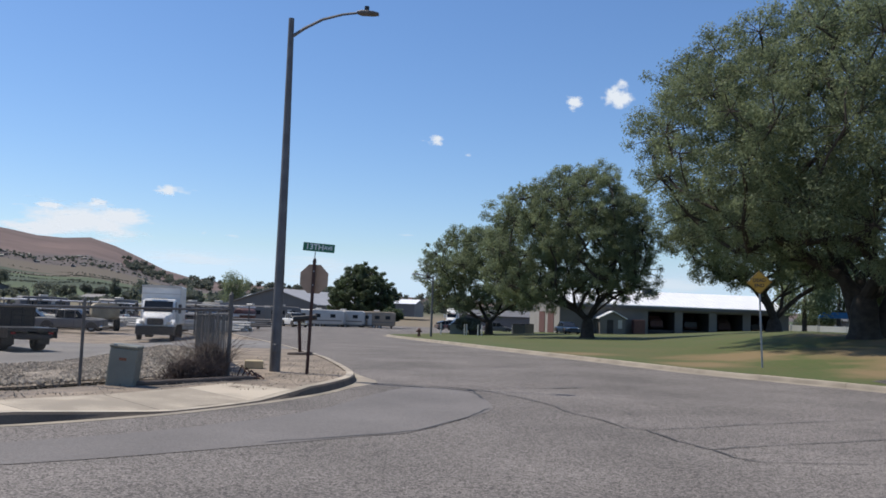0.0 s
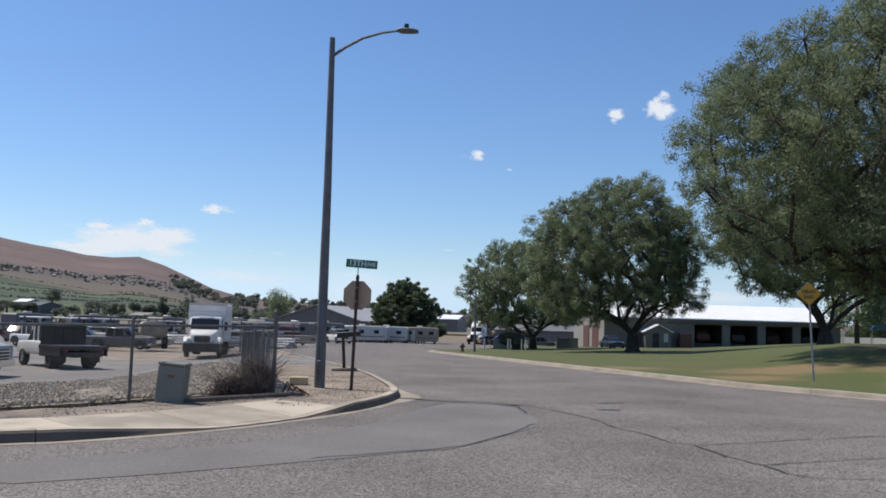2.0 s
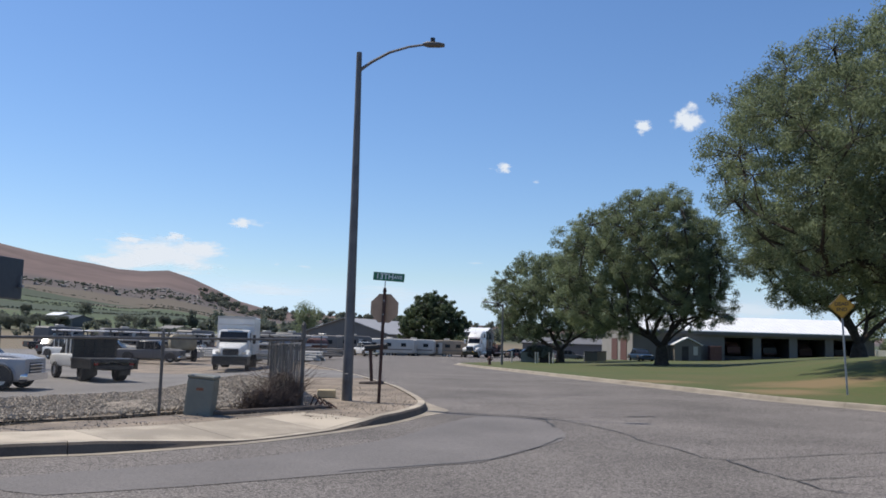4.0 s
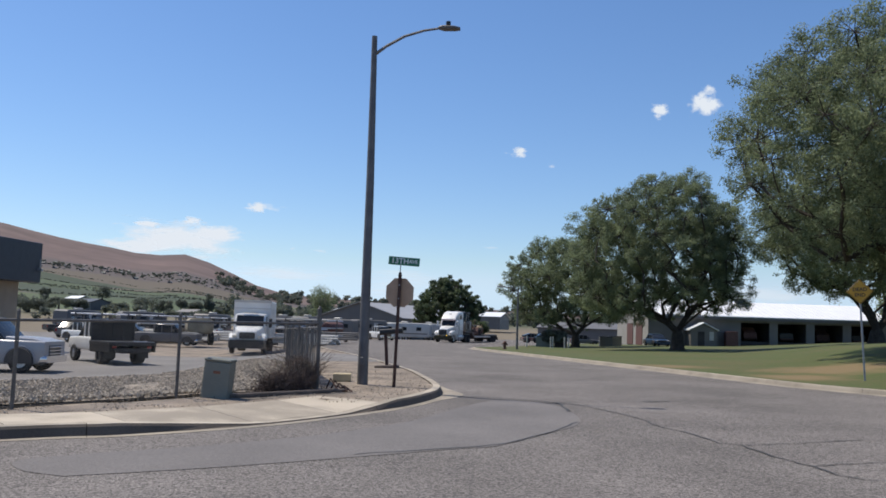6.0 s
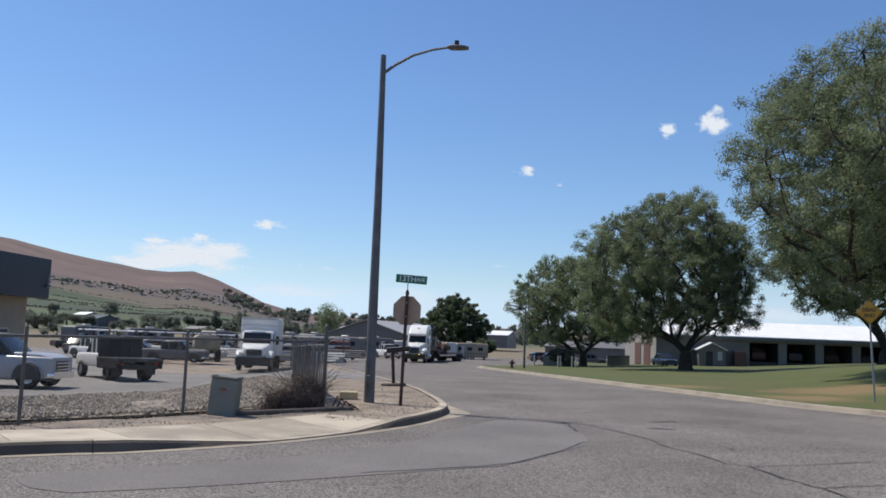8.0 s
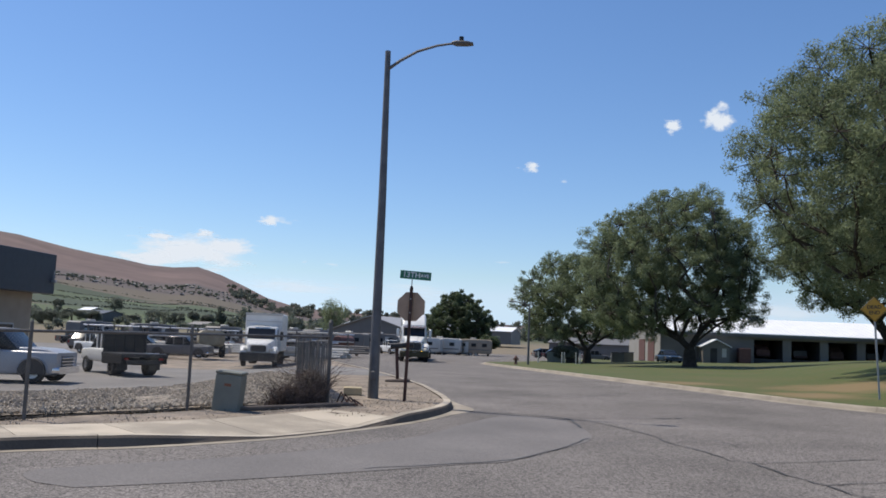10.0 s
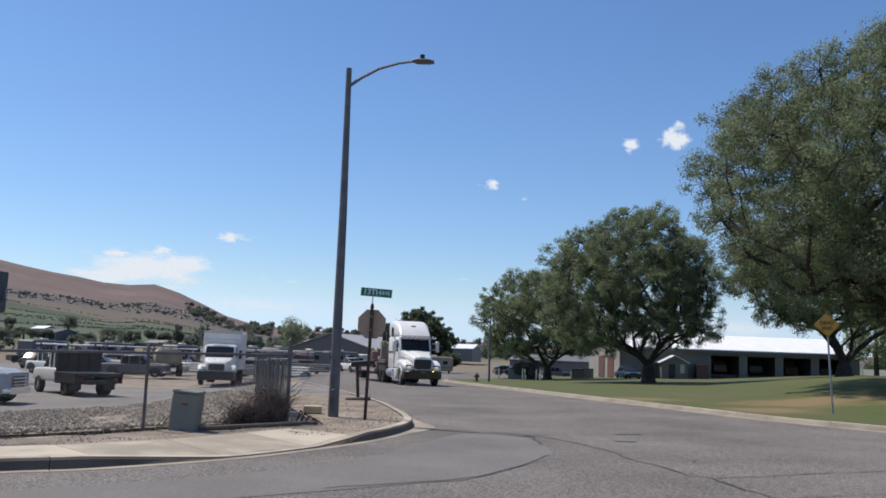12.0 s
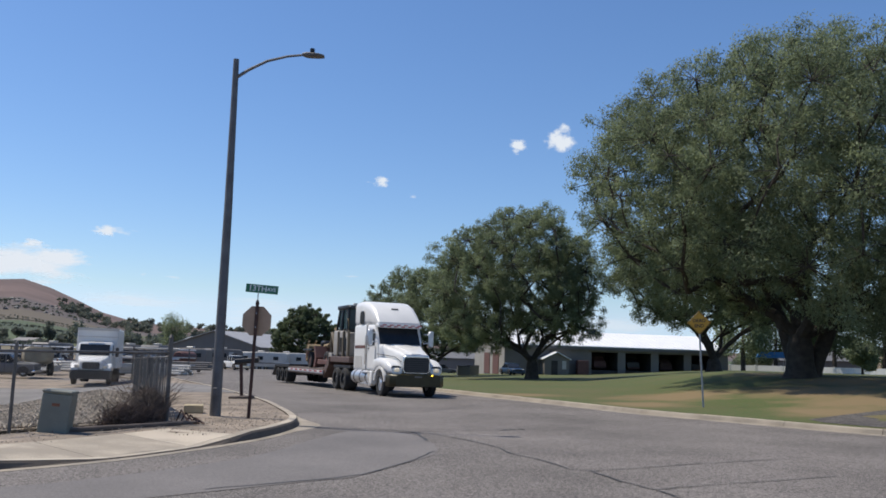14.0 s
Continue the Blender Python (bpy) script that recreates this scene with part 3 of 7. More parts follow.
# ================= trees =================
def branch_mesh(nodes, twig, trunk_r, fork):
    """Tapered limbs over a branching skeleton: nodes are (place, parent); thickness follows what each limb carries."""
    load = [0.0] * len(nodes)
    kids = [0] * len(nodes)
    for k in range(len(nodes) - 1, 0, -1):
        load[k] = max(load[k], 1.0)
        load[nodes[k][1]] += load[k]
        kids[nodes[k][1]] += 1
    top = max(load[0], 1)
    wide = [max(twig, trunk_r * 0.8 * (l / top) ** 0.46) for l in load]
    wood = Mesh()
    wood.tube([(0, 0, -0.5), (0, 0, 0.0), (0, 0, 0.35), (0, 0, 0.9), (0, 0, fork * 0.75), (0, 0, fork)], [trunk_r * 1.7, trunk_r * 1.45, trunk_r * 1.14, trunk_r, trunk_r * 0.95, trunk_r * 0.7], 14)
    for k in range(1, len(nodes)):
        p, q = nodes[nodes[k][1]][0], nodes[k][0]
        r = wide[k]
        wood.tube([p, p.lerp(q, 0.5), q], [r if nodes[k][1] else r * 1.15, r, r * (0.35 if not kids[k] else 0.92)], 8 if r > 0.12 else 5)
    return wood


def foliage(seed, lobes, count, leaf, aspect=0.36, hang=0.5, shell=0.6, loose=0.07):
    """Leaves as small bent blades, scattered through lobes (centre, radii), denser outwards."""
    g = np.random.default_rng(seed)
    c = np.array([l[0] for l in lobes], float)
    r = np.array([l[1] for l in lobes], float)
    w = (r[:, 0] * r[:, 1] * r[:, 2]) ** (2 / 3)
    k = g.choice(len(lobes), count, p=w / w.sum())
    d = g.normal(size=(count, 3))
    d /= np.linalg.norm(d, axis=1)[:, None]
    rad = shell + (1 - shell) * g.random(count) ** 0.7
    rad *= 1 + 0.18 * np.sin(d[:, 0] * 7 + k) * np.sin(d[:, 1] * 6 + 2 * k) + loose * np.abs(g.normal(size=count))
    p = c[k] + d * r[k] * rad[:, None]
    nrm = d * 1.0 + g.normal(size=(count, 3)) * 0.7
    nrm[:, 2] += 0.35
    t = g.normal(size=(count, 3))
    t[:, 2] -= hang
    t = np.cross(nrm, np.cross(t, nrm))
    t /= np.linalg.norm(t, axis=1)[:, None]
    s = np.cross(t, nrm)
    s /= np.linalg.norm(s, axis=1)[:, None]
    ln = leaf * g.uniform(0.6, 1.5, count)[:, None]
    wd = ln * aspect
    v = np.stack([p - t * ln * 0.5, p + s * wd * 0.5, p + t * ln * 0.5, p - s * wd * 0.5], 1).reshape(-1, 3)
    return v


def leaf_mesh(name, v, material):
    n = len(v) // 4
    me = bpy.data.meshes.new(name)
    me.vertices.add(len(v))
    me.vertices.foreach_set("co", v.ravel())
    me.loops.add(len(v))
    me.loops.foreach_set("vertex_index", np.arange(len(v), dtype=np.int32))
    me.polygons.add(n)
    me.polygons.foreach_set("loop_start", np.arange(0, len(v), 4, dtype=np.int32))
    me.update(calc_edges=True)
    me.validate()
    me.materials.append(material)
    return me


SWAYS = []


def tree(name, label, x, y, z, turn, seed, profile, trunk_r, fork, n_lobe, per_lobe, count, leaf, material, openings=(), lobe=(0.13, 0.2), parts=4, depth=0.9, twig=0.03):
    """A broadleaf tree. profile: (height, reach to its own -x, reach to its own +x); openings: (x0, x1, top) of the airy part under the crown's front."""
    rnd = random.Random(seed)
    root = thing(name, label, "tree", pose(x, y, z, 0, 0, turn))
    hs, rl, rr = ([p[k] for p in profile] for k in range(3))
    span = max(max(rl), max(rr))

    def reach(zz, a):
        c = math.cos(a)
        side = float(np.interp(zz, hs, rr)) if c > 0 else float(np.interp(zz, hs, rl))
        mean = 0.5 * (float(np.interp(zz, hs, rr)) + float(np.interp(zz, hs, rl)))
        return side * c * c + mean * depth * (1 - c * c)

    lobes = []
    for i in range(n_lobe * 60):
        if len(lobes) >= n_lobe:
            break
        s = span * rnd.uniform(*lobe)
        zz = rnd.uniform(hs[0] + 0.5 * s, hs[-1] - 0.5 * s)
        a = rnd.uniform(0, 6.2832)
        R = min(reach(zz + 0.5 * s, a), reach(zz, a))
        out = max(0.0, R - 0.72 * s)
        q = out if i % 4 else out * rnd.uniform(0.35, 0.9)
        c = Vector((math.cos(a) * q, math.sin(a) * q, zz))
        if any(x0 < c.x < x1 and c.y < 0.35 * span and c.z - 0.4 * s < top for x0, x1, top in openings):
            continue
        if c.z < fork + 1 and math.hypot(c.x, c.y) < 2.5 * trunk_r + s:
            continue
        if any((c - l[0]).length < 0.66 * (s + l[1]) for l in lobes):
            continue
        lobes.append((c, s))
    # the skeleton reaches from limb to limb outwards
    nodes = [(Vector((0, 0, fork * 0.9)), 0)]
    lobes.sort(key=lambda l: (l[0] - Vector((0, 0, fork))).length)
    base = Vector((0, 0, fork))
    for c, s in lobes:
        far = (c - base).length
        best = min(range(len(nodes)), key=lambda k: (nodes[k][0] - c).length + 0.42 * (nodes[k][0] - base).length + 0.9 * max(0.0, 0.7 * math.hypot(c.x - nodes[k][0].x, c.y - nodes[k][0].y) - (c.z - nodes[k][0].z)) + (9 if (nodes[k][0] - base).length > far else 0))
        p = nodes[best][0]
        d = c - p
        steps = max(2, int(d.length / 1.3))
        side = Vector((rnd.uniform(-1, 1), rnd.uniform(-1, 1), rnd.uniform(0.2, 1.0))) * d.length * 0.11
        for k in range(1, steps + 1):
            t = k / steps
            bow = 4 * t * (1 - t)
            jit = Vector((rnd.uniform(-1, 1), rnd.uniform(-1, 1), rnd.uniform(-1, 1))) * 0.1 * (k < steps)
            nodes.append((p.lerp(c, t) + side * bow + jit, best))
            best = len(nodes) - 1
    hubs = {i: min(range(len(nodes)), key=lambda k: (nodes[k][0] - c).length) for i, (c, s) in enumerate(lobes)}
    sprays = []
    for i, (c, s) in enumerate(lobes):
        n = max(5, int(per_lobe * (s / (span * lobe[1])) ** 2))
        for k in range(n):
            u = 1 - 1.75 * (k + rnd.random()) / n
            a = k * 2.39996 + rnd.uniform(-0.5, 0.5)
            w = math.sqrt(max(0, 1 - u * u))
            dirn = Vector((w * math.cos(a), w * math.sin(a), u))
            q = rnd.uniform(0.55, 1.15)
            e = c + Vector((dirn.x, dirn.y, dirn.z * 0.85)) * s * q
            t = s * rnd.uniform(0.2, 0.46)
            sprays.append((e, (t, t, t * rnd.uniform(0.6, 1.1))))
            nodes.append((e, hubs[i]))
    part("trunk", branch_mesh(nodes, twig, trunk_r, fork), BARK, root, smooth=True)
    sprays.sort(key=lambda l: math.atan2(l[0].y, l[0].x))
    k = max(1, len(sprays) // parts)
    for i in range(parts):
        some = sprays[i * k:(i + 1) * k if i < parts - 1 else len(sprays)]
        ob = part("crown", leaf_mesh("crown", foliage(seed * 10 + i, some, count // parts, leaf, 0.34, 0.9, 0.1, 0.15), material), material, root)
        SWAYS.append((ob, seed + i, fork))
    return root


def at(az, r):
    return r * math.sin(radians(az)), r * math.cos(radians(az))


x, y = at(26.0, 46)
tree("willow_tree", "huge old willow with a thick trunk and grey-green crown", x, y, lawn_z(x, y) - 0.1, -26, 11,
     [(1.5, 0.6, 7.6), (2.4, 3.0, 9.4), (4.0, 6.5, 10.6), (6.0, 9.4, 11.4), (8.6, 11.2, 11.8), (10.7, 10.9, 11.8), (12.6, 10.3, 11.0), (14.4, 8.9, 9.8), (15.4, 6.6, 8.2), (16.1, 4.2, 6.4), (16.7, 1.8, 3.2)],
     0.64, 2.2, 225, 22, 600000, 0.135, LEAF, openings=((-5.0, 1.6, 3.4),), lobe=(0.1, 0.19), parts=6, twig=0.022)
WILLOW = [ob for ob in scene.objects if ob.name.startswith("willow_tree")][0]
part("stem", Mesh().tube([(0.35, 0.5, -0.3), (0.75, 0.55, 1.0), (1.5, 0.6, 2.8), (2.5, 0.5, 5.2), (3.3, 0.3, 8.0)], [0.5, 0.4, 0.34, 0.24, 0.1], 10), BARK, WILLOW, smooth=True)
part("stem", Mesh().tube([(-0.2, 0.4, 0.6), (-0.75, 0.5, 2.6), (-1.7, 0.2, 5.2), (-3.0, -0.4, 8.6)], [0.4, 0.33, 0.24, 0.09], 10), BARK, WILLOW, smooth=True)
x, y = at(9.5, 82)
tree("willow_tree", "broad rounded willow on the lawn before the garage", x, y, lawn_z(x, y) - 0.1, -9.5, 7,
     [(2.6, 5.5, 3.6), (4.0, 9.0, 5.6), (5.5, 9.9, 6.1), (8.0, 10.2, 6.2), (10.0, 10.0, 6.1), (12.0, 9.4, 5.8), (14.0, 8.2, 4.8), (15.2, 6.6, 3.4), (16.1, 4.4, 1.4)],
     0.56, 1.9, 140, 20, 300000, 0.165, LEAF, openings=((-2.5, 4.5, 4.3),), lobe=(0.11, 0.2), twig=0.03)
x, y = at(3.06, 104)
tree("willow_tree", "smaller dark willow leaning over the street", x, y, lawn_z(x, y) - 0.1, -3, 23,
     [(1.8, 3.5, 4.0), (3.2, 6.8, 5.2), (5.0, 8.3, 5.6), (7.0, 8.9, 5.8), (8.8, 8.6, 5.6), (10.4, 8.0, 5.0), (11.8, 6.8, 3.8), (12.9, 5.2, 2.0)],
     0.46, 1.7, 76, 20, 120000, 0.21, LEAF, openings=((-2.5, 3.0, 3.2),), lobe=(0.12, 0.21), twig=0.035)
x, y = at(20.97, 84)
tree("willow_tree", "forked willow with low bare limbs before the garage", x, y, lawn_z(x, y) - 0.1, -21, 31,
     [(3.0, 3.0, 4.0), (5.0, 6.2, 6.4), (6.6, 8.2, 8.0), (8.6, 9.8, 9.0), (11.0, 10.4, 9.4), (12.6, 8.6, 8.4), (14.0, 5.8, 6.0), (15.0, 3.2, 3.4)],
     0.6, 1.3, 110, 20, 190000, 0.19, LEAF, openings=((-3.5, 4.0, 4.1),), lobe=(0.11, 0.2), twig=0.03)
x, y = at(-5.35, 152)
tree("maple_tree", "dense dark green round tree among the trailers", x, y, -0.9, 5, 41,
     [(1.6, 3.6, 3.6), (3.0, 5.6, 5.6), (5.0, 6.1, 6.1), (7.0, 5.7, 5.7), (9.0, 4.4, 4.4), (10.4, 2.8, 2.8), (11.2, 1.2, 1.2)],
     0.4, 1.8, 60, 14, 70000, 0.36, LEAF_DARK, lobe=(0.18, 0.3), parts=2, twig=0.04)
SHOPDARK = mat("dark_fascia", (0.035, 0.042, 0.055), 0.5, vary=0.15)


# ================= buildings =================
def garage():
    """Long steel garage: bay doors in the front, gable end towards the street."""
    ax, ay = 15.4, 114.0
    turn = 8.5
    root = thing("garage_building", "long grey steel garage with white roof and four open bays", "building", pose(ax, ay, 0, 0, 0, turn))
    L, D, E, RZ, Z0 = 32.5, 16.0, 4.05, 6.1, -0.3
    bays = [(12.2, 16.0), (17.1, 20.9), (22.0, 25.8), (26.9, 30.7)]
    x = 0
    for a, b in bays:
        part("front_wall", Mesh().box(x, a, 0, 0.25, Z0, E), GREY, root)
        part("lintel", Mesh().box(a, b, 0, 0.25, 3.35, E), GREY, root)
        x = b
    part("front_wall", Mesh().box(x, L, 0, 0.25, Z0, E), GREY, root)
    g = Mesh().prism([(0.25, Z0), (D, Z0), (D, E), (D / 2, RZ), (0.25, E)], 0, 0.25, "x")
    part("gable_wall", g, GABLE_SUNLIT, root, "grey gable wall, painted paler as the sunlit side")
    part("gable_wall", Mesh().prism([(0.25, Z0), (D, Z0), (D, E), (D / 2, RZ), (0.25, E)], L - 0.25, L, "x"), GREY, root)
    part("back_wall", Mesh().box(0.25, L - 0.25, D - 0.25, D, Z0, E), GREY, root)
    # floor coloured dark to give the shade inside the bays
    part("floor", Mesh().box(0.3, L - 0.3, 0.3, D - 0.3, -0.2, 0.9), SHADE, root, "workshop floor, the bays' shade in its dark colour")
    sl = (RZ - E) / (D / 2)
    for s in (0, 1):
        r = Mesh()
        a, b = (-0.5, D / 2) if s == 0 else (D / 2, D + 0.5)
        za, zb = (E - 0.5 * sl + 0.06, RZ + 0.06) if s == 0 else (RZ + 0.06, E - 0.5 * sl + 0.06)
        r.prism([(a, za), (b, zb), (b, zb + 0.12), (a, za + 0.12)], -0.4, L + 0.4, "x")
        n, ribs = 40, []
        for i in range(n):
            xx = -0.4 + (L + 0.8) * i / n
            ribs.append(Mesh().prism([(a, za + 0.12), (b, zb + 0.12), (b, zb + 0.15), (a, za + 0.15)], xx, xx + 0.06, "x"))
        roof = part("roof", r, ROOFW, root)
        for q in ribs:
            part("rib", q, ROOFW, roof)
    # dark panels added round each bay in place of its inner shade
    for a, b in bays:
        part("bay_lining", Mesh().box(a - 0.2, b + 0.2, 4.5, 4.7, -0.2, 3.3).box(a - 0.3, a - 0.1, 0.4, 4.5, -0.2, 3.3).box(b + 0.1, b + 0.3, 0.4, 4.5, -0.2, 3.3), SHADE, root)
    part("fascia", Mesh().box(-0.3, L + 0.3, -0.55, -0.45, E - 0.42, E - 0.12), GREYD, root)
    return root


garage()



def garage_details():
    """Porch, doors, car wash units and lamps along the garage, in its own space."""
    m = pose(15.4, 114.0, 0, 0, 0, 8.5)
    porch = thing("entry_porch", "small gabled porch with a door on the garage front", "porch", m @ pose(6.6, -2.0, 0))
    part("porch_wall", Mesh().prism([(-1.7, 0.0), (1.7, 0.0), (1.7, 2.2), (0, 3.0), (-1.7, 2.2)], 0.1, 0.25, "y").box(-1.7, -1.55, 0.25, 2, 0, 2.2).box(1.55, 1.7, 0.25, 2, 0, 2.2), GREY, porch)
    part("porch_roof", Mesh().prism([(-1.95, 2.12), (0, 3.06), (1.95, 2.12), (1.95, 2.24), (0, 3.18), (-1.95, 2.24)], -0.15, 2.0, "y"), ROOFW, porch)
    part("porch_window", Mesh().box(0.75, 1.3, 0.06, 0.1, 0.9, 2.0), OFFWHITE, porch)
    part("porch_door", Mesh().box(-0.75, 0.1, 0.06, 0.1, 0.05, 2.0), SHADE, porch)
    d = thing("window", "small white-framed window in the garage front", "window", m @ pose(4.1, -0.02, 1.0))
    part("window_frame", Mesh().box(-0.35, 0.35, -0.05, 0.0, 0, 1.3), OFFWHITE, d)
    part("pane", Mesh().box(-0.27, 0.27, -0.07, -0.05, 0.08, 1.22), GLASS, d)
    r = thing("vent_box", "dark grey vent unit on the white roof", "vent", m @ pose(15.0, 7.2, 5.8))
    part("vent_housing", Mesh().box(-0.6, 0.6, -0.5, 0.5, 0, 0.85, 0.05), SHOPDARK, r)
    part("vent_hood", Mesh().box(-0.7, 0.7, -0.6, 0.6, 0.85, 0.95, 0.03), GREYD, r)
    for k, (xx, col) in enumerate(((-0.28, REDBR), (-0.28, REDBR))):
        door = thing("gable_door", "red-brown door in the garage gable wall", "door", m @ pose(xx, 4.2 + 4.6 * k, 0.0))
        part("door_panel", Mesh().box(0.2, 0.26, -1.5, 1.5, 0, 2.9, 0.02), col, door)
    red = thing("red_cabinet", "red-brown storage cabinet by the garage front", "cabinet", m @ pose(10.6, -0.75, 0.25))
    part("cabinet_body", Mesh().box(-0.8, 0.8, -0.35, 0.35, 0, 1.9, 0.03), REDBR, red)
    part("cabinet_door", Mesh().box(-0.75, -0.02, -0.38, -0.35, 0.1, 1.8, 0.01), REDBR, red)
    for a in (14.1, 19.0, 23.9, 28.8):
        veh = thing("parked_machine", "dark equipment parked inside a garage bay", "machine", m @ pose(a, 2.6, 0.9))
        part("body", Mesh().loft([(-1.0, 0.9, 0.35, 1.2, 0.15), (0.2, 0.95, 0.3, 1.9, 0.2), (1.1, 0.9, 0.3, 1.7, 0.2)], pose(0, 0, 0, 0, 0, 90)), (RUST, BLACK, REDBR, BLACK)[int(a / 5) % 4], veh, smooth=True)
        part("bumper", Mesh().box(-0.9, 0.9, -1.15, -1.0, 0.3, 0.55, 0.03), RUST, veh)


garage_details()


def shed(name, label, x, y, turn, w, d, e, rz, wall, roof, z=-1.0, group=""):
    """Plain gabled steel building; zero at the middle of its front gable."""
    root = thing(name, label, "building", pose(x, y, z, 0, 0, turn), group)
    part("gable_wall", Mesh().prism([(-w / 2, 0), (w / 2, 0), (w / 2, e), (0, rz), (-w / 2, e)], 0, 0.2, "y"), wall, root)
    part("gable_wall", Mesh().prism([(-w / 2, 0), (w / 2, 0), (w / 2, e), (0, rz), (-w / 2, e)], d - 0.2, d, "y"), wall, root)
    for s in (-1, 1):
        part("side_wall", Mesh().box(min(s * w / 2, s * (w / 2 - 0.2)), max(s * w / 2, s * (w / 2 - 0.2)), 0.2, d - 0.2, 0, e), wall, root)
        sl = (rz - e) / (w / 2)
        part("roof", Mesh().prism([(0, rz + 0.02), (s * (w / 2 + 0.4), e + 0.02 - 0.4 * sl), (s * (w / 2 + 0.4), e + 0.17 - 0.4 * sl), (0, rz + 0.17)], -0.4, d + 0.4, "y"), roof, root)
    return root


x, y = at(-11.2, 165)
shed("warehouse", "dark grey gabled warehouse with a pale roof", x, y, -19, 18.5, 34, 3.9, 6.7, GREYD, ROOFGREY, -1.0)
x, y = at(-1.6, 300)
shed("warehouse", "long low grey warehouse with a white roof edge", x, y, 84, 24, 60, 4.2, 5.8, GREYD, ROOFW, 1.2)
x, y = at(6.6, 196)
shed("shed", "low grey shed beyond the garage", x, y, 70, 10, 20, 3.0, 4.2, GREYD, GREYD, -0.9)


def shop():
    """The building at the yard's edge: tan wall under a dark flat canopy."""
    root = thing("yard_shop", "tan stucco shop with a dark overhanging fascia", "building", pose(-28.2, 47.3, -0.55, 0, 0, 0))
    part("shop_wall", Mesh().box(-18, -0.95, -34, -0.6, 0, 4.0), TAN, root, "tan stucco wall")
    part("fascia", Mesh().box(-18.5, 0, -35, 0, 3.95, 6.25, 0.04), SHOPDARK, root, "dark blue-grey metal fascia")
    part("shop_window", Mesh().box(-0.97, -0.9, -3.6, -2.2, 1.0, 2.2), OFFWHITE, root)
    part("pane", Mesh().box(-0.9, -0.88, -3.5, -2.3, 1.08, 2.12), GLASS, root)
    part("shop_door", Mesh().box(-0.97, -0.9, -8.0, -7.0, 0, 2.1), SHADE, root)
    part("wall_lamp", Mesh().box(0.0, 0.25, -0.4, -0.2, 4.6, 4.75, 0.02).cyl((0.1, -0.3, 4.75), (0.1, -0.3, 5.3), 0.03), STEEL, root)


shop()

CABGLASS = glass_mat("tinted_glass", (0.035, 0.065, 0.075))
# ================= vehicles =================
def wheel_mesh(r, w):
    t = Mesh().lathe([(-w / 2, r * 0.58), (-w / 2, r * 0.9), (-w * 0.36, r), (w * 0.36, r), (w / 2, r * 0.9), (w / 2, r * 0.58), (-w / 2, r * 0.58)], 24, caps=False)
    m = Mesh().lathe([(-w * 0.42, 0.02), (-w * 0.42, r * 0.2), (-w * 0.3, r * 0.3), (-w * 0.38, r * 0.6), (w * 0.38, r * 0.6), (w * 0.3, r * 0.3), (w * 0.42, r * 0.2), (w * 0.42, 0.02)], 18)
    return t, m


SPIN = []


def wheel(parent, x, y, r, w, rim, spin=False):
    t, m = wheel_mesh(r, w)
    for i in range(8):
        a = 6.2832 * i / 8
        for s in (-1, 1):
            m.cyl((math.cos(a) * r * 0.38, s * w * 0.30, math.sin(a) * r * 0.38), (math.cos(a) * r * 0.38, s * w * 0.40, math.sin(a) * r * 0.38), r * 0.07, n=6)
    ob = part("wheel", t, RUBBER, parent, smooth=True, m=pose(x, y, r))
    part("rim", m, rim, ob, smooth=True)
    if spin:
        SPIN.append((ob, x, y, r))
    return ob


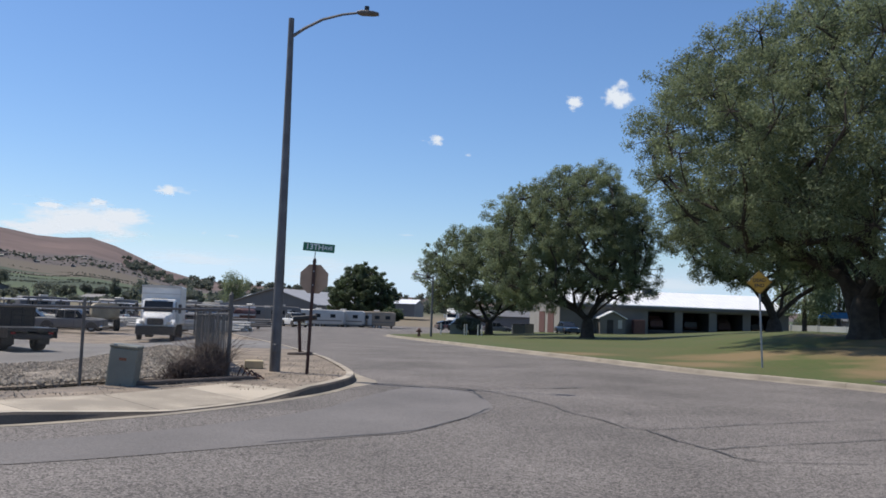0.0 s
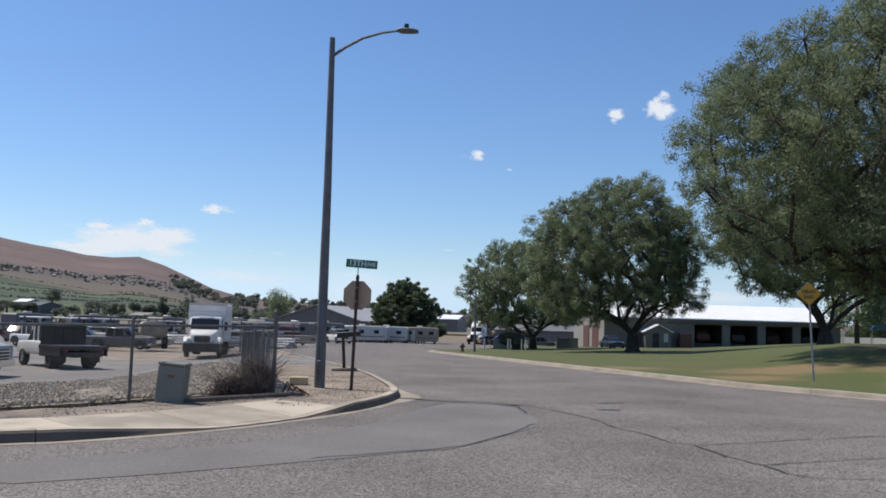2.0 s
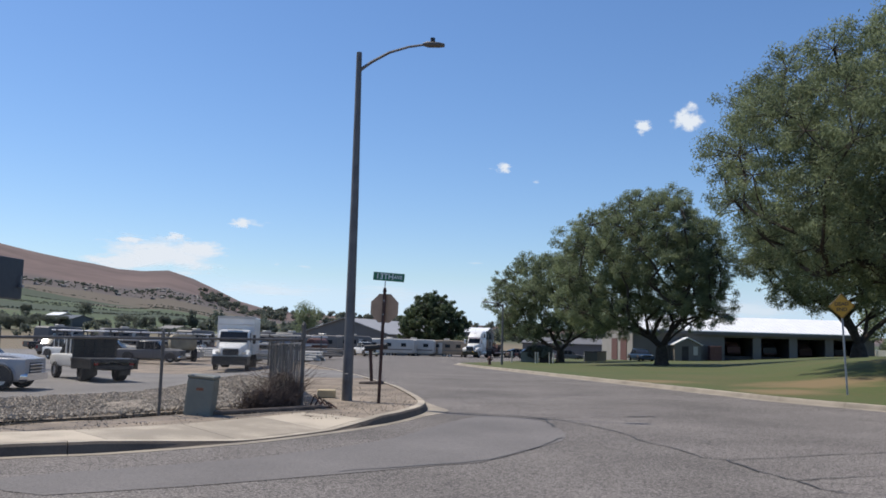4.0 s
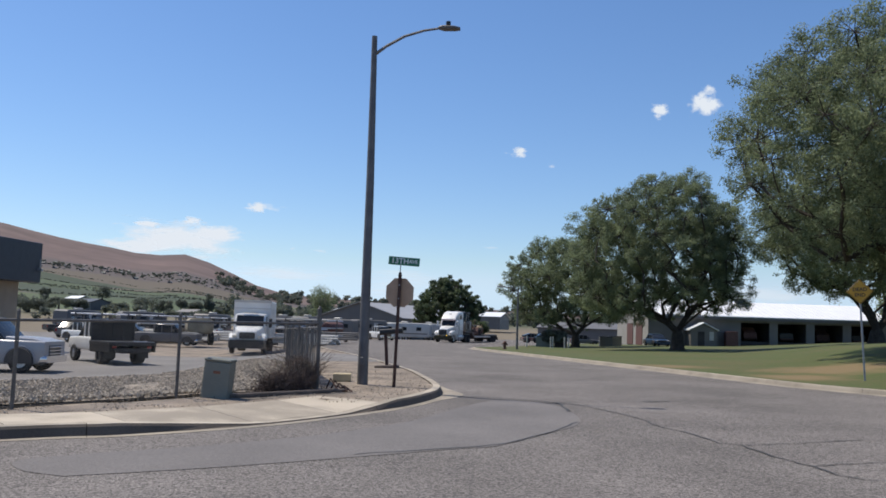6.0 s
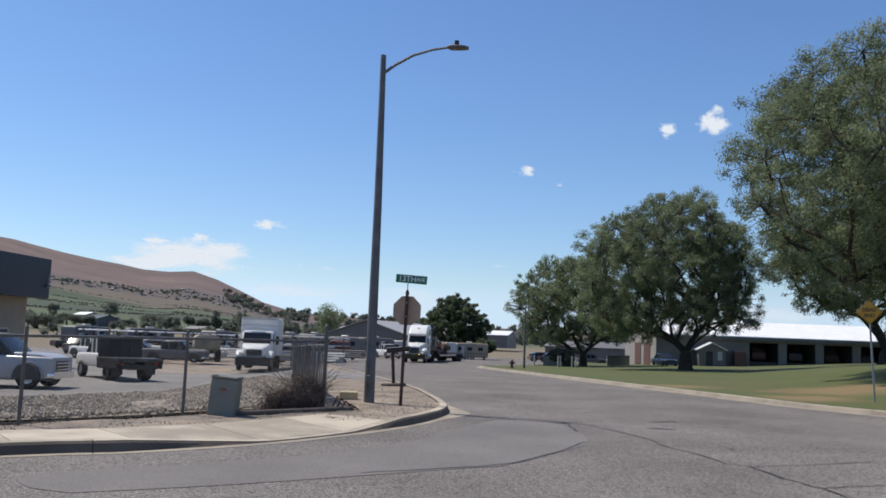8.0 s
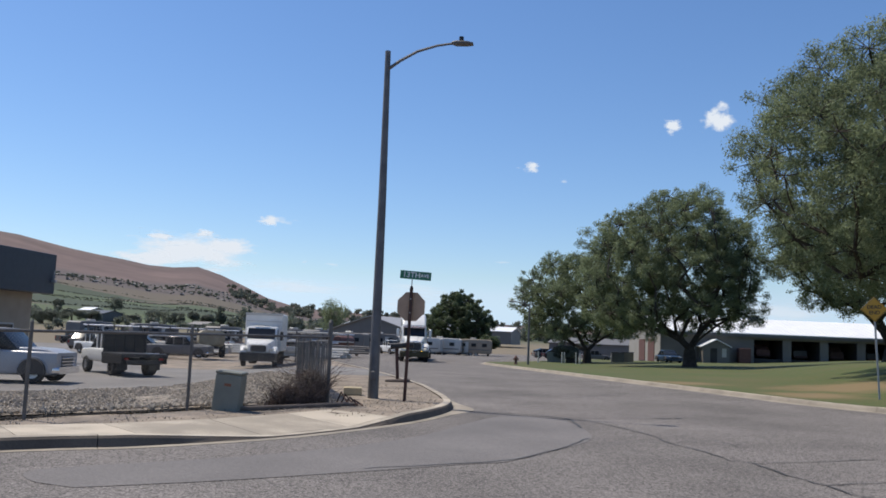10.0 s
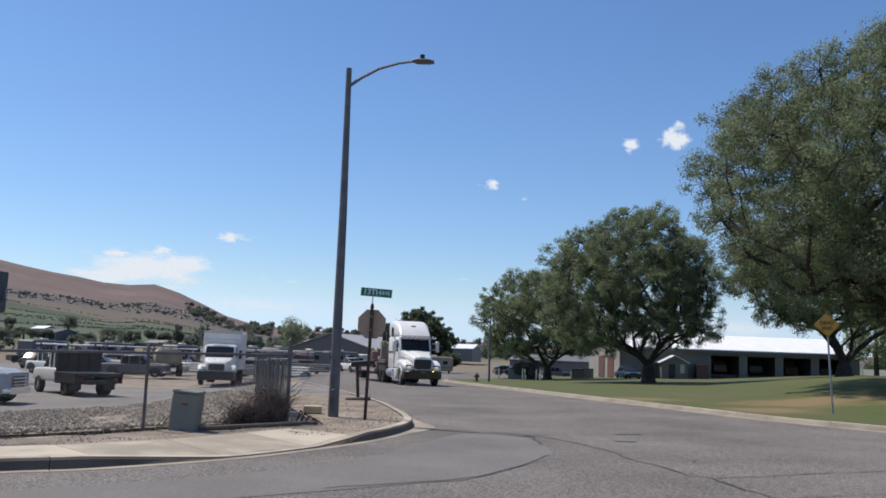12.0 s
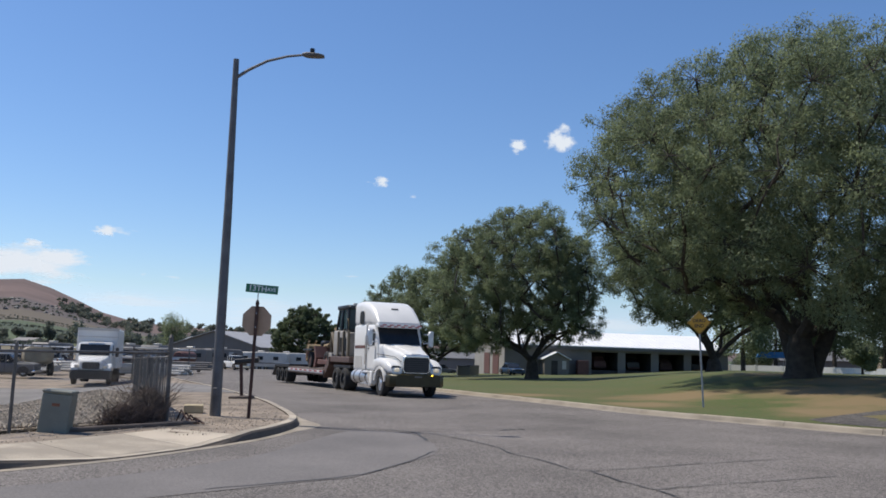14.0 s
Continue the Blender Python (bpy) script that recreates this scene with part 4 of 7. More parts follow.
def tractor():
    root = thing("semi_truck", "white conventional semi tractor with a raised sleeper roof", "truck")
    P = lambda n, me, m, lab="", sm=True: part(n, me, m, root, lab, sm)
    P("chassis", Mesh().box(-7.6, 0.9, -0.55, -0.35, 0.75, 1.05, 0.02).box(-7.6, 0.9, 0.35, 0.55, 0.75, 1.05, 0.02).box(-7.5, -4.6, -1.1, 1.1, 1.02, 1.16, 0.02), BLACK, sm=False)
    P("hood", Mesh().loft([(1.12, 0.52, 0.98, 1.60, 0.12), (1.04, 0.58, 0.92, 1.72, 0.14), (0.6, 0.64, 0.95, 1.83, 0.14), (0.0, 0.74, 1.0, 1.95, 0.14), (-0.6, 0.88, 1.0, 2.07, 0.12), (-1.0, 0.97, 1.0, 2.14, 0.1)]), WHITE)
    P("hood_ridge", Mesh().loft([(1.06, 0.2, 1.66, 1.745, 0.03), (0.5, 0.26, 1.8, 1.885, 0.03), (-0.5, 0.36, 2.0, 2.085, 0.03), (-0.95, 0.4, 2.08, 2.15, 0.03)]), WHITE)
    P("grille_surround", Mesh().loft([(1.1, 0.58, 0.96, 1.68, 0.14), (1.135, 0.57, 0.97, 1.66, 0.13)]), CHROME, "chrome grille surround")
    P("lower_intake", Mesh().box(1.06, 1.16, -0.5, 0.5, 0.9, 0.97, 0.01), BLACK, sm=False)
    P("number_plate", Mesh().box(1.37, 1.395, -0.16, 0.16, 0.8, 0.86, 0.01), GREY, sm=False)
    P("bumper_strip", Mesh().box(1.36, 1.39, -0.85, 0.85, 0.9, 0.925, 0.01), BUMPEDGE, sm=False)
    for s in (-1, 1):
        f = Mesh()
        sec = []
        for i in range(9):
            a = radians(170 - 20 * i)
            sec.append((0.72 * -math.cos(a), 0.5 + 0.70 * math.sin(a)))
        prof = [(x, z) for x, z in sec] + [(x * 0.86, 0.5 + (z - 0.5) * 0.86) for x, z in reversed(sec)]
        f.prism([(-x, z) for x, z in prof], s * 0.72, s * 1.22, "y")
        f.loft([(1.14, 0.22, 0.93, 1.16, 0.09, s * 0.84), (0.98, 0.30, 0.93, 1.32, 0.14, s * 0.87), (0.6, 0.33, 1.0, 1.47, 0.17, s * 0.88), (0.1, 0.32, 1.12, 1.55, 0.17, s * 0.9), (-0.4, 0.28, 1.1, 1.56, 0.14, s * 0.94), (-0.95, 0.18, 0.95, 1.5, 0.1, s * 1.0)])
        P("fender", f, WHITE)
        P("shut_line", Mesh().tube([(1.0, s * 0.62, 1.42), (0.5, s * 0.69, 1.6), (-0.2, s * 0.82, 1.66), (-0.97, s * 1.005, 1.72)], 0.014, 5), BLACK)
        P("door_handle", Mesh().box(-2.08, -1.92, s * 1.085 - 0.02, s * 1.085 + 0.02, 1.92, 1.97, 0.008), BLACK, sm=False)
        P("grab_handle", Mesh().tube([(-2.26, s * 1.1, 1.25), (-2.26, s * 1.14, 1.3), (-2.26, s * 1.14, 2.5), (-2.26, s * 1.1, 2.55)], 0.02, 6), CHROME)
        P("window_frame", Mesh().tube([(-1.26, s * 1.07, 2.09), (-1.17, s * 1.07, 2.56), (-1.34, s * 1.07, 2.75), (-2.03, s * 1.07, 2.75), (-2.08, s * 1.07, 2.06), (-1.26, s * 1.07, 2.09)], 0.018, 5), BLACK)
        P("cab_seam", Mesh().box(-2.33, -2.29, s * 1.085 - 0.006, s * 1.085 + 0.006, 1.0, 2.98), SHADE, sm=False)
        P("luggage_door", Mesh().box(-3.9, -2.9, s * 1.085 - 0.008, s * 1.085 + 0.008, 1.08, 1.62, 0.006), OFFWHITE, sm=False)
        P("step_fairing", Mesh().loft([(-1.0, 0.13, 0.45, 1.0, 0.06, s * 1.08), (-1.25, 0.13, 0.36, 1.0, 0.06, s * 1.08), (-1.4, 0.12, 0.36, 0.75, 0.06, s * 1.08)]), WHITE)
        P("fog_light", Mesh().loft([(1.2, 0.1, 0.56, 0.66, 0.04, s * 0.86), (1.33, 0.09, 0.57, 0.65, 0.04, s * 0.84)]), HEAD)
        P("antenna", Mesh().cyl((-4.0, s * 0.7, 4.0), (-4.0, s * 0.7, 4.28), 0.012, n=5), BLACK)
        P("headlight", Mesh().loft([(1.0, 0.15, 1.0, 1.2, 0.1, s * 0.87), (1.14, 0.13, 1.02, 1.17, 0.08, s * 0.85), (1.2, 0.08, 1.05, 1.14, 0.05, s * 0.83)]), LIT, "lit clear headlight")
        P("headlight_housing", Mesh().loft([(0.94, 0.24, 0.94, 1.29, 0.12, s * 0.87), (1.12, 0.21, 0.96, 1.24, 0.1, s * 0.86)]), BLACK, "dark headlight surround")
        for xx in (-1.75, -2.6, -3.45):
            P("tank_strap", Mesh().lathe([(xx - 0.04, 0.3), (xx - 0.04, 0.325), (xx + 0.04, 0.325), (xx + 0.04, 0.3)], 16, "x"), BLACK).location = (0, s * 0.95, 0.72)
        P("side_fairing", Mesh().box(-4.0, -1.3, s * 1.0 - 0.03, s * 1.0 + 0.03, 0.95, 1.1), BLACK, sm=False)
        P("mirror", Mesh().box(-0.95, -0.82, s * 1.38 - 0.12, s * 1.38 + 0.12, 2.05, 2.75, 0.05).cyl((-0.9, s * 1.05, 2.2), (-0.9, s * 1.3, 2.25), 0.025).cyl((-0.9, s * 1.05, 2.6), (-0.9, s * 1.3, 2.6), 0.025), ALU)
        P("fuel_tank", Mesh().cyl((-1.5, s * 0.95, 0.72), (-3.9, s * 0.95, 0.72), 0.31, n=18), ALU, "polished fuel tank")
        for zz in (0.42, 0.9):
            P("step", Mesh().box(-2.3, -1.5, s * 1.2 - 0.09, s * 1.2 + 0.09, zz, zz + 0.05, 0.01), ALU, sm=False)
        P("side_window", Mesh().prism([(-1.28, 2.1), (-1.2, 2.55), (-1.35, 2.72), (-2.0, 2.72), (-2.05, 2.08)], s * 1.062, s * 1.072, "y"), GLASS, sm=False)
        P("sleeper_window", Mesh().prism([(-2.85, 3.02), (-2.75, 3.12), (-2.75, 3.5), (-2.85, 3.6), (-3.25, 3.6), (-3.35, 3.48), (-3.35, 3.12), (-3.25, 3.02)], s * 1.085, s * 1.1, "y"), GLASS, sm=False)
        P("door", Mesh().box(-2.12, -1.12, s * 1.055 - 0.012, s * 1.055 + 0.012, 1.1, 2.06, 0.01), WHITE, sm=False)
        P("exhaust_stack", Mesh().cyl((-4.35, s * 0.85, 1.2), (-4.35, s * 0.85, 3.6), 0.09), ALU)
    P("bumper", Mesh().loft([(0.85, 1.22, 0.42, 0.92, 0.08), (1.2, 1.16, 0.42, 0.92, 0.1), (1.38, 0.95, 0.45, 0.9, 0.1)]), OLIVE, "dark yellowish bumper")
    P("grille", Mesh().loft([(1.1, 0.56, 0.98, 1.62, 0.12), (1.16, 0.53, 1.0, 1.59, 0.12)]), BLACK, "dark grille")
    for i in range(6):
        P("grille_bar", Mesh().box(1.15, 1.172, -0.48, 0.48, 1.06 + 0.085 * i, 1.07 + 0.085 * i), GREYD, sm=False)
    P("cab", Mesh().loft([(-0.95, 0.98, 1.0, 2.12, 0.12), (-1.15, 1.04, 0.98, 2.5, 0.12), (-1.42, 1.06, 0.98, 2.95, 0.14), (-2.3, 1.06, 0.98, 3.0, 0.14)]), WHITE)
    P("windshield", Mesh().add([(-0.90, -0.9, 2.13), (-0.90, 0.9, 2.13), (-1.33, 0.9, 2.86), (-1.33, -0.9, 2.86), (-1.0, -0.9, 2.13), (-1.0, 0.9, 2.13), (-1.43, 0.9, 2.86), (-1.43, -0.9, 2.86)],
                               [(0, 1, 2, 3), (7, 6, 5, 4), (0, 4, 5, 1), (1, 5, 6, 2), (2, 6, 7, 3), (3, 7, 4, 0)]), GLASS, "dark tinted windshield", False)
    P("sleeper", Mesh().loft([(-2.3, 1.08, 0.98, 3.0, 0.1), (-4.1, 1.08, 0.98, 3.0, 0.1)]), WHITE)
    P("roof_fairing", Mesh().loft([(-1.12, 0.95, 2.95, 3.08, 0.05), (-1.35, 0.98, 2.92, 3.32, 0.14), (-1.7, 1.0, 2.92, 3.6, 0.22), (-2.15, 1.04, 2.92, 3.84, 0.26), (-2.7, 1.07, 2.92, 4.0, 0.26), (-3.3, 1.08, 2.92, 4.06, 0.24), (-4.1, 1.08, 2.92, 4.05, 0.25)], n=6), WHITE)
    P("visor", Mesh().loft([(-1.0, 0.98, 2.84, 2.97, 0.04), (-1.3, 1.02, 2.86, 3.02, 0.05)]), WHITE, "white sun visor with red stripes")
    for zz in (2.87, 2.935):
        for i in range(6):
            yy = -0.92 + 0.32 * i + (0.12 if zz > 2.9 else 0)
            P("visor_stripe", Mesh().box(-1.05, -0.985, yy, yy + 0.17, zz, zz + 0.04), RED, sm=False)
    for i in range(5):
        P("marker_light", Mesh().box(-1.28, -1.2, -0.75 + 0.36 * i, -0.66 + 0.36 * i, 3.0, 3.06, 0.02), HEAD, sm=False)
    P("fairing_badge", Mesh().box(-1.86, -1.78, -0.16, 0.16, 3.62, 3.72, 0.02), GREY, sm=False)
    P("turn_signal", Mesh().box(1.36, 1.41, 0.54, 0.63, 0.87, 0.92, 0.015), AMBER, "lit amber lamp")
    P("stripe", Mesh().box(-4.0, -2.5, -1.09, -1.083, 1.95, 2.08), REDBR, sm=False)
    P("fifth_wheel", Mesh().lathe([(1.16, 0.1), (1.16, 0.5), (1.24, 0.5), (1.24, 0.1)], 16, "z"), BLACK)
    for s in (-1, 1):
        wheel(root, 0, s * 1.02, 0.52, 0.3, ALU, True)
        for xx in (-5.3, -6.65):
            wheel(root, xx, s * 0.93, 0.52, 0.6, BLACK, True)
    return root


def lowboy():
    """Low flatbed trailer; its own zero is below the kingpin."""
    root = thing("lowboy_trailer", "low flatbed trailer with raised neck and red-white tape", "trailer")
    P = lambda n, me, m, lab="", sm=False: part(n, me, m, root, lab, sm)
    P("gooseneck", Mesh().box(-2.6, 0.9, -1.15, 1.15, 1.3, 1.58, 0.03).prism([(-2.4, 1.58), (-2.4, 1.2), (-3.4, 0.5), (-3.4, 0.9)], -1.2, 1.2, "y"), TRAILER_BROWN)
    P("deck", Mesh().box(-11.2, -3.2, -1.27, 1.27, 0.62, 0.9, 0.03), TRAILER_BROWN, "low dark red deck")
    for s in (-1, 1):
        P("side_rail", Mesh().box(-11.2, -3.2, s * 1.275 - 0.01, s * 1.275 + 0.01, 0.70, 0.86), ALU)
        for k in range(14):
            P("tape", Mesh().box(-11.0 + 0.55 * k, -10.5 + 0.55 * k, s * 1.29 - 0.004, s * 1.29 + 0.004, 0.77, 0.83), RED if k % 2 else SIGNWHITE)
        P("deck_board", Mesh().box(-11.1, -3.3, s * 0.9 - 0.34, s * 0.9 + 0.34, 0.902, 0.94, 0.01), WOODP)
    P("rear_frame", Mesh().box(-15.3, -11.2, -1.25, 1.25, 0.86, 1.08, 0.03).prism([(-15.2, 1.0), (-16.2, 0.35), (-16.1, 0.3), (-15.2, 0.86)], -1.2, 1.2, "y"), BLACK)
    for s in (-1, 1):
        for xx in (-11.9, -13.1, -14.3):
            wheel(root, xx, s * 0.98, 0.42, 0.55, BLACK, True)
    return root


MUDDY = mat("muddy_machine_paint", (0.26, 0.19, 0.10), 0.75, vary=0.45, scale=2.5, bump=0.2)
DUSTY = mat("dusty_tan_paint", (0.17, 0.14, 0.095), 0.7, vary=0.35, scale=1.5)


def machine():
    """The loader on the trailer; zero below the kingpin."""
    root = thing("loader_machine", "dusty tan and grey construction machine with a glazed cab", "machine")
    P = lambda n, me, m, lab="", sm=False: part(n, me, m, root, lab, sm)
    P("chassis", Mesh().box(-8.6, -3.4, -0.55, 0.55, 1.2, 1.75, 0.06), DUSTY)
    P("engine_cover", Mesh().loft([(0.2, 0.95, 1.62, 2.7, 0.1), (-1.4, 1.0, 1.62, 2.85, 0.1), (-2.4, 1.0, 1.55, 2.85, 0.1)]), MGREY, "grey engine cover", True)
    P("vent", Mesh().box(-1.3, -0.3, -1.03, -0.99, 1.85, 2.5).box(0.2, 0.24, -0.7, 0.7, 1.85, 2.45), BLACK)
    for xx, yy, lean in ((-0.35, -0.9, -0.12), (-0.35, 0.9, -0.12), (-2.25, -0.9, 0.25), (-2.25, 0.9, 0.25), (-1.35, -0.92, 0.0), (-1.35, 0.92, 0.0)):
        P("cab_post", Mesh().tube([(xx, yy, 2.72), (xx + lean * 0.5, yy * 0.97, 3.3), (xx + lean, yy * 0.92, 3.92)], 0.065, 6), BLACK)
    P("cab_roof", Mesh().loft([(-0.25, 0.85, 3.88, 4.0, 0.05), (-0.45, 0.95, 3.86, 4.06, 0.06), (-2.1, 0.95, 3.86, 4.06, 0.06), (-2.25, 0.85, 3.88, 4.0, 0.05)]), BLACK, "dark cab roof", True)
    P("cab_glass", Mesh().loft([(-0.42, 0.84, 2.9, 3.88, 0.03), (-2.1, 0.84, 2.9, 3.88, 0.03)]), CABGLASS, "blue-green tinted cab glass")
    P("seat", Mesh().box(-1.7, -1.2, -0.3, 0.3, 2.75, 3.0, 0.05).box(-1.8, -1.65, -0.3, 0.3, 2.9, 3.5, 0.05), BLACK)
    for s in (-1, 1):
        for xx in (0.28, -0.55, -1.45):
            P("side_post", Mesh().box(xx - 0.07, xx + 0.07, s * 1.02 - 0.06, s * 1.02 + 0.06, 1.55, 2.8, 0.02), DUSTY, "dusty tan post")
        P("side_hatch", Mesh().box(-1.38, -0.62, s * 1.01 - 0.02, s * 1.01 + 0.02, 1.8, 2.5, 0.02), SHADE)
        P("light_bar", Mesh().box(-0.3, -0.2, s * 0.6 - 0.1, s * 0.6 + 0.1, 4.02, 4.14, 0.02), OFFWHITE)
        P("yellow_hose", Mesh().tube([(-2.5, s * 0.85, 1.7), (-2.85, s * 0.9, 2.5), (-3.15, s * 0.88, 2.75), (-3.5, s * 0.8, 2.4), (-3.6, s * 0.75, 1.7)], 0.075, 7), DUSTY, "", True)
        P("push_arm", Mesh().box(-5.4, -2.4, s * 1.05 - 0.08, s * 1.05 + 0.08, 1.15, 1.4, 0.03), REDBR)
    for k in range(5):
        P("grapple_tine", Mesh().tube([(-8.6 - 0.15 * k, -0.8 + 0.4 * k, 1.3), (-8.9, -0.8 + 0.4 * k, 2.0), (-8.3, -0.8 + 0.4 * k, 2.4)], 0.06, 6), MUDDY)
    P("counter_pipe", Mesh().cyl((-7.9, -0.95, 2.0), (-7.9, 0.95, 2.0), 0.22, n=14), MUDDY, "", True)
    for s in (-1, 1):
        P("boom", Mesh().tube([(-2.3, s * 0.7, 1.7), (-2.75, s * 0.7, 2.75), (-3.1, s * 0.7, 2.95), (-3.6, s * 0.65, 2.5), (-4.6, s * 0.6, 2.15), (-5.9, s * 0.5, 2.1)], 0.11, 6), MUDDY)
        P("ram", Mesh().cyl((-2.6, s * 0.45, 1.7), (-3.4, s * 0.45, 2.6), 0.06, n=8), ALU)
    P("blade", Mesh().prism([(-5.2, 1.0), (-5.0, 1.5), (-5.3, 2.1), (-5.6, 2.1), (-5.3, 1.5), (-5.5, 1.0)], -1.2, 1.2, "y"), REDBR, "red-brown blade")
    P("rear_body", Mesh().loft([(-6.2, 0.7, 1.2, 1.9, 0.12), (-7.0, 0.75, 1.2, 2.05, 0.12), (-8.7, 0.7, 1.2, 1.8, 0.12)]), MUDDY, "", True)
    P("radiator", Mesh().box(-6.1, -5.95, -0.7, 0.7, 1.3, 2.3, 0.03).box(-6.9, -6.2, -0.5, 0.5, 2.1, 2.4, 0.05), BLACK, "dark radiator and engine")
    P("exhaust_pipe", Mesh().tube([(-6.6, 0.3, 2.3), (-6.6, 0.3, 3.0), (-6.75, 0.3, 3.1)], 0.06, 8), RUST)
    P("toolbox", Mesh().box(-2.9, -2.35, -1.1, -0.4, 1.3, 1.75, 0.03), MGREY)
    P("counterweight", Mesh().box(-9.1, -8.7, -0.8, 0.8, 1.25, 1.9, 0.08), REDBR)
    for s in (-1, 1):
        P("hydraulic_ram", Mesh().cyl((-3.6, s * 0.3, 2.3), (-5.4, s * 0.3, 1.6), 0.07, n=8), BLACK)
        P("hose", Mesh().tube([(-2.4, s * 0.6, 2.6), (-3.0, s * 0.62, 3.2), (-3.7, s * 0.6, 2.7), (-4.5, s * 0.55, 2.4)], 0.03, 6), BLACK)
        P("handrail", Mesh().tube([(-0.1, s * 0.95, 2.7), (-0.1, s * 0.95, 3.3), (-0.45, s * 0.9, 3.4)], 0.025, 6), MUDDY)
        P("track_guard", Mesh().box(-8.4, -6.4, s * 1.0 - 0.12, s * 1.0 + 0.12, 1.85, 1.95, 0.02), BLACK)
    P("cab_mount", Mesh().box(-2.3, -0.5, -0.8, 0.8, 2.72, 2.92, 0.03), BLACK)
    for xx in (-3.9, -7.3):
        for s in (-1, 1):
            wheel(root, xx, s * 0.8, 0.46, 0.36, REDBR).location.z = 1.36
    return root




def car(name, label, x, y, z, turn, paint, length=4.6, width=1.85, height=1.5, kind="car", group="", category="car"):
    """Car, estate or pickup with real wheels; faces its own +x."""
    root = thing(name, label, category, pose(x, y, z, 0, 0, turn), group)
    P = lambda n, me, m, lab="", sm=True: part(n, me, m, root, lab, sm)
    L, w, h = length, width / 2, height
    r = 0.215 * h if kind == "pickup" else 0.225 * h
    fa = 0.36 if kind == "pickup" else 0.33
    nose = 0.97 if kind == "pickup" else 0.8
    belt = h * (0.6 if kind == "pickup" else 0.58)
    P("body", Mesh().loft([(L * 0.5, w * 0.9, r * 1.0, belt * nose * 0.98, 0.1), (L * 0.47, w * 0.97, r * 0.75, belt * (0.1 + 0.9 * nose), 0.12), (L * 0.3, w, r * 0.7, belt * 0.99, 0.12), (L * 0.12, w, r * 0.7, belt, 0.1), (-L * 0.44, w, r * 0.7, belt, 0.1), (-L * 0.5, w * 0.95, r * 0.95, belt * 0.97, 0.1)]), paint)
    if kind == "pickup":
        cab = [(L * 0.25, w * 0.88, belt - 0.05, belt + 0.03, 0.02), (L * 0.12, w * 0.84, belt - 0.05, h * 0.98, 0.09), (-L * 0.16, w * 0.84, belt - 0.05, h, 0.09), (-L * 0.2, w * 0.87, belt - 0.05, belt + 0.05, 0.03)]
    else:
        cab = [(L * 0.2, w * 0.88, belt - 0.05, belt + 0.03, 0.02), (L * 0.05, w * 0.8, belt - 0.05, h * 0.97, 0.1), (-L * 0.2, w * 0.8, belt - 0.05, h, 0.1), (-L * (0.44 if kind == "suv" else 0.36), w * 0.85, belt - 0.05, belt + (0.3 if kind == "suv" else 0.05), 0.04)]
    P("window_glass", Mesh().loft(cab), GLASS, "dark glass")
    P("roof", Mesh().loft([(c[0] * 0.98, c[1] * 0.93, c[3] - 0.05, c[3] + 0.02, 0.03) for c in cab[1:3]]), paint)
    for s in (-1, 1):
        for k, xx in enumerate((L * 0.09, -L * 0.07, -L * 0.2)):
            P("pillar", Mesh().box(xx - 0.04, xx + 0.04, s * w * 0.855 - 0.012, s * w * 0.855 + 0.012, belt, h * 0.95), paint, sm=False)
        P("headlight", Mesh().box(L * 0.47, L * 0.495, s * w * 0.72 - 0.15, s * w * 0.72 + 0.15, belt * 0.68, belt * 0.86, 0.03), HEAD)
        P("tail_light", Mesh().box(-L * 0.505, -L * 0.48, s * w * 0.82 - 0.08, s * w * 0.82 + 0.08, belt * 0.6, belt * 0.9, 0.02), TAIL)
        P("mirror", Mesh().box(L * 0.12, L * 0.15, s * (w + 0.1) - 0.1, s * (w + 0.1) + 0.1, belt, belt + 0.18, 0.04), BLACK)
        # dark discs in place of the shade inside the wheel arches
        P("arch", Mesh().prism([(L * fa + math.cos(radians(a)) * r * 1.14, r + math.sin(radians(a)) * r * 1.14) for a in range(-10, 191, 20)], s * w - 0.15, s * w + 0.012, "y"), SHADE, sm=False)
        P("arch", Mesh().prism([(-L * 0.31 + math.cos(radians(a)) * r * 1.22, r + math.sin(radians(a)) * r * 1.22) for a in range(-10, 191, 20)], s * w - 0.15, s * w + 0.012, "y"), SHADE, sm=False)
        for xx in (L * fa, -L * 0.31):
            wheel(root, xx, s * (w - 0.1), r, 0.24, ALU)
    P("grille", Mesh().box(L * 0.48, L * 0.506, -w * 0.5, w * 0.5, belt * 0.5, belt * 0.84, 0.02), BLACK, sm=False)
    P("bumper", Mesh().loft([(L * 0.46, w * 0.97, r * 0.8, r * 1.5, 0.08), (L * 0.52, w * 0.9, r * 0.85, r * 1.45, 0.08)]), CHROME if kind == "pickup" else paint)
    if kind == "pickup":
        P("hood", Mesh().loft([(L * 0.475, w * 0.78, belt * 0.8, belt * 0.97, 0.06), (L * 0.42, w * 0.86, belt * 0.85, belt * 1.05, 0.07), (L * 0.26, w * 0.9, belt * 0.9, belt * 1.09, 0.07)]), paint)
        for zz in (0.56, 0.66, 0.76):
            P("grille_bar", Mesh().box(L * 0.5, L * 0.512, -w * 0.52, w * 0.52, belt * zz, belt * (zz + 0.035), 0.01), CHROME, sm=False)
        for s in (-1, 1):
            P("fender_flare", Mesh().tube([(L * fa + math.cos(radians(a)) * r * 1.26, s * (w + 0.005), r + math.sin(radians(a)) * r * 1.26) for a in range(-5, 190, 15)], 0.035, 6), paint)
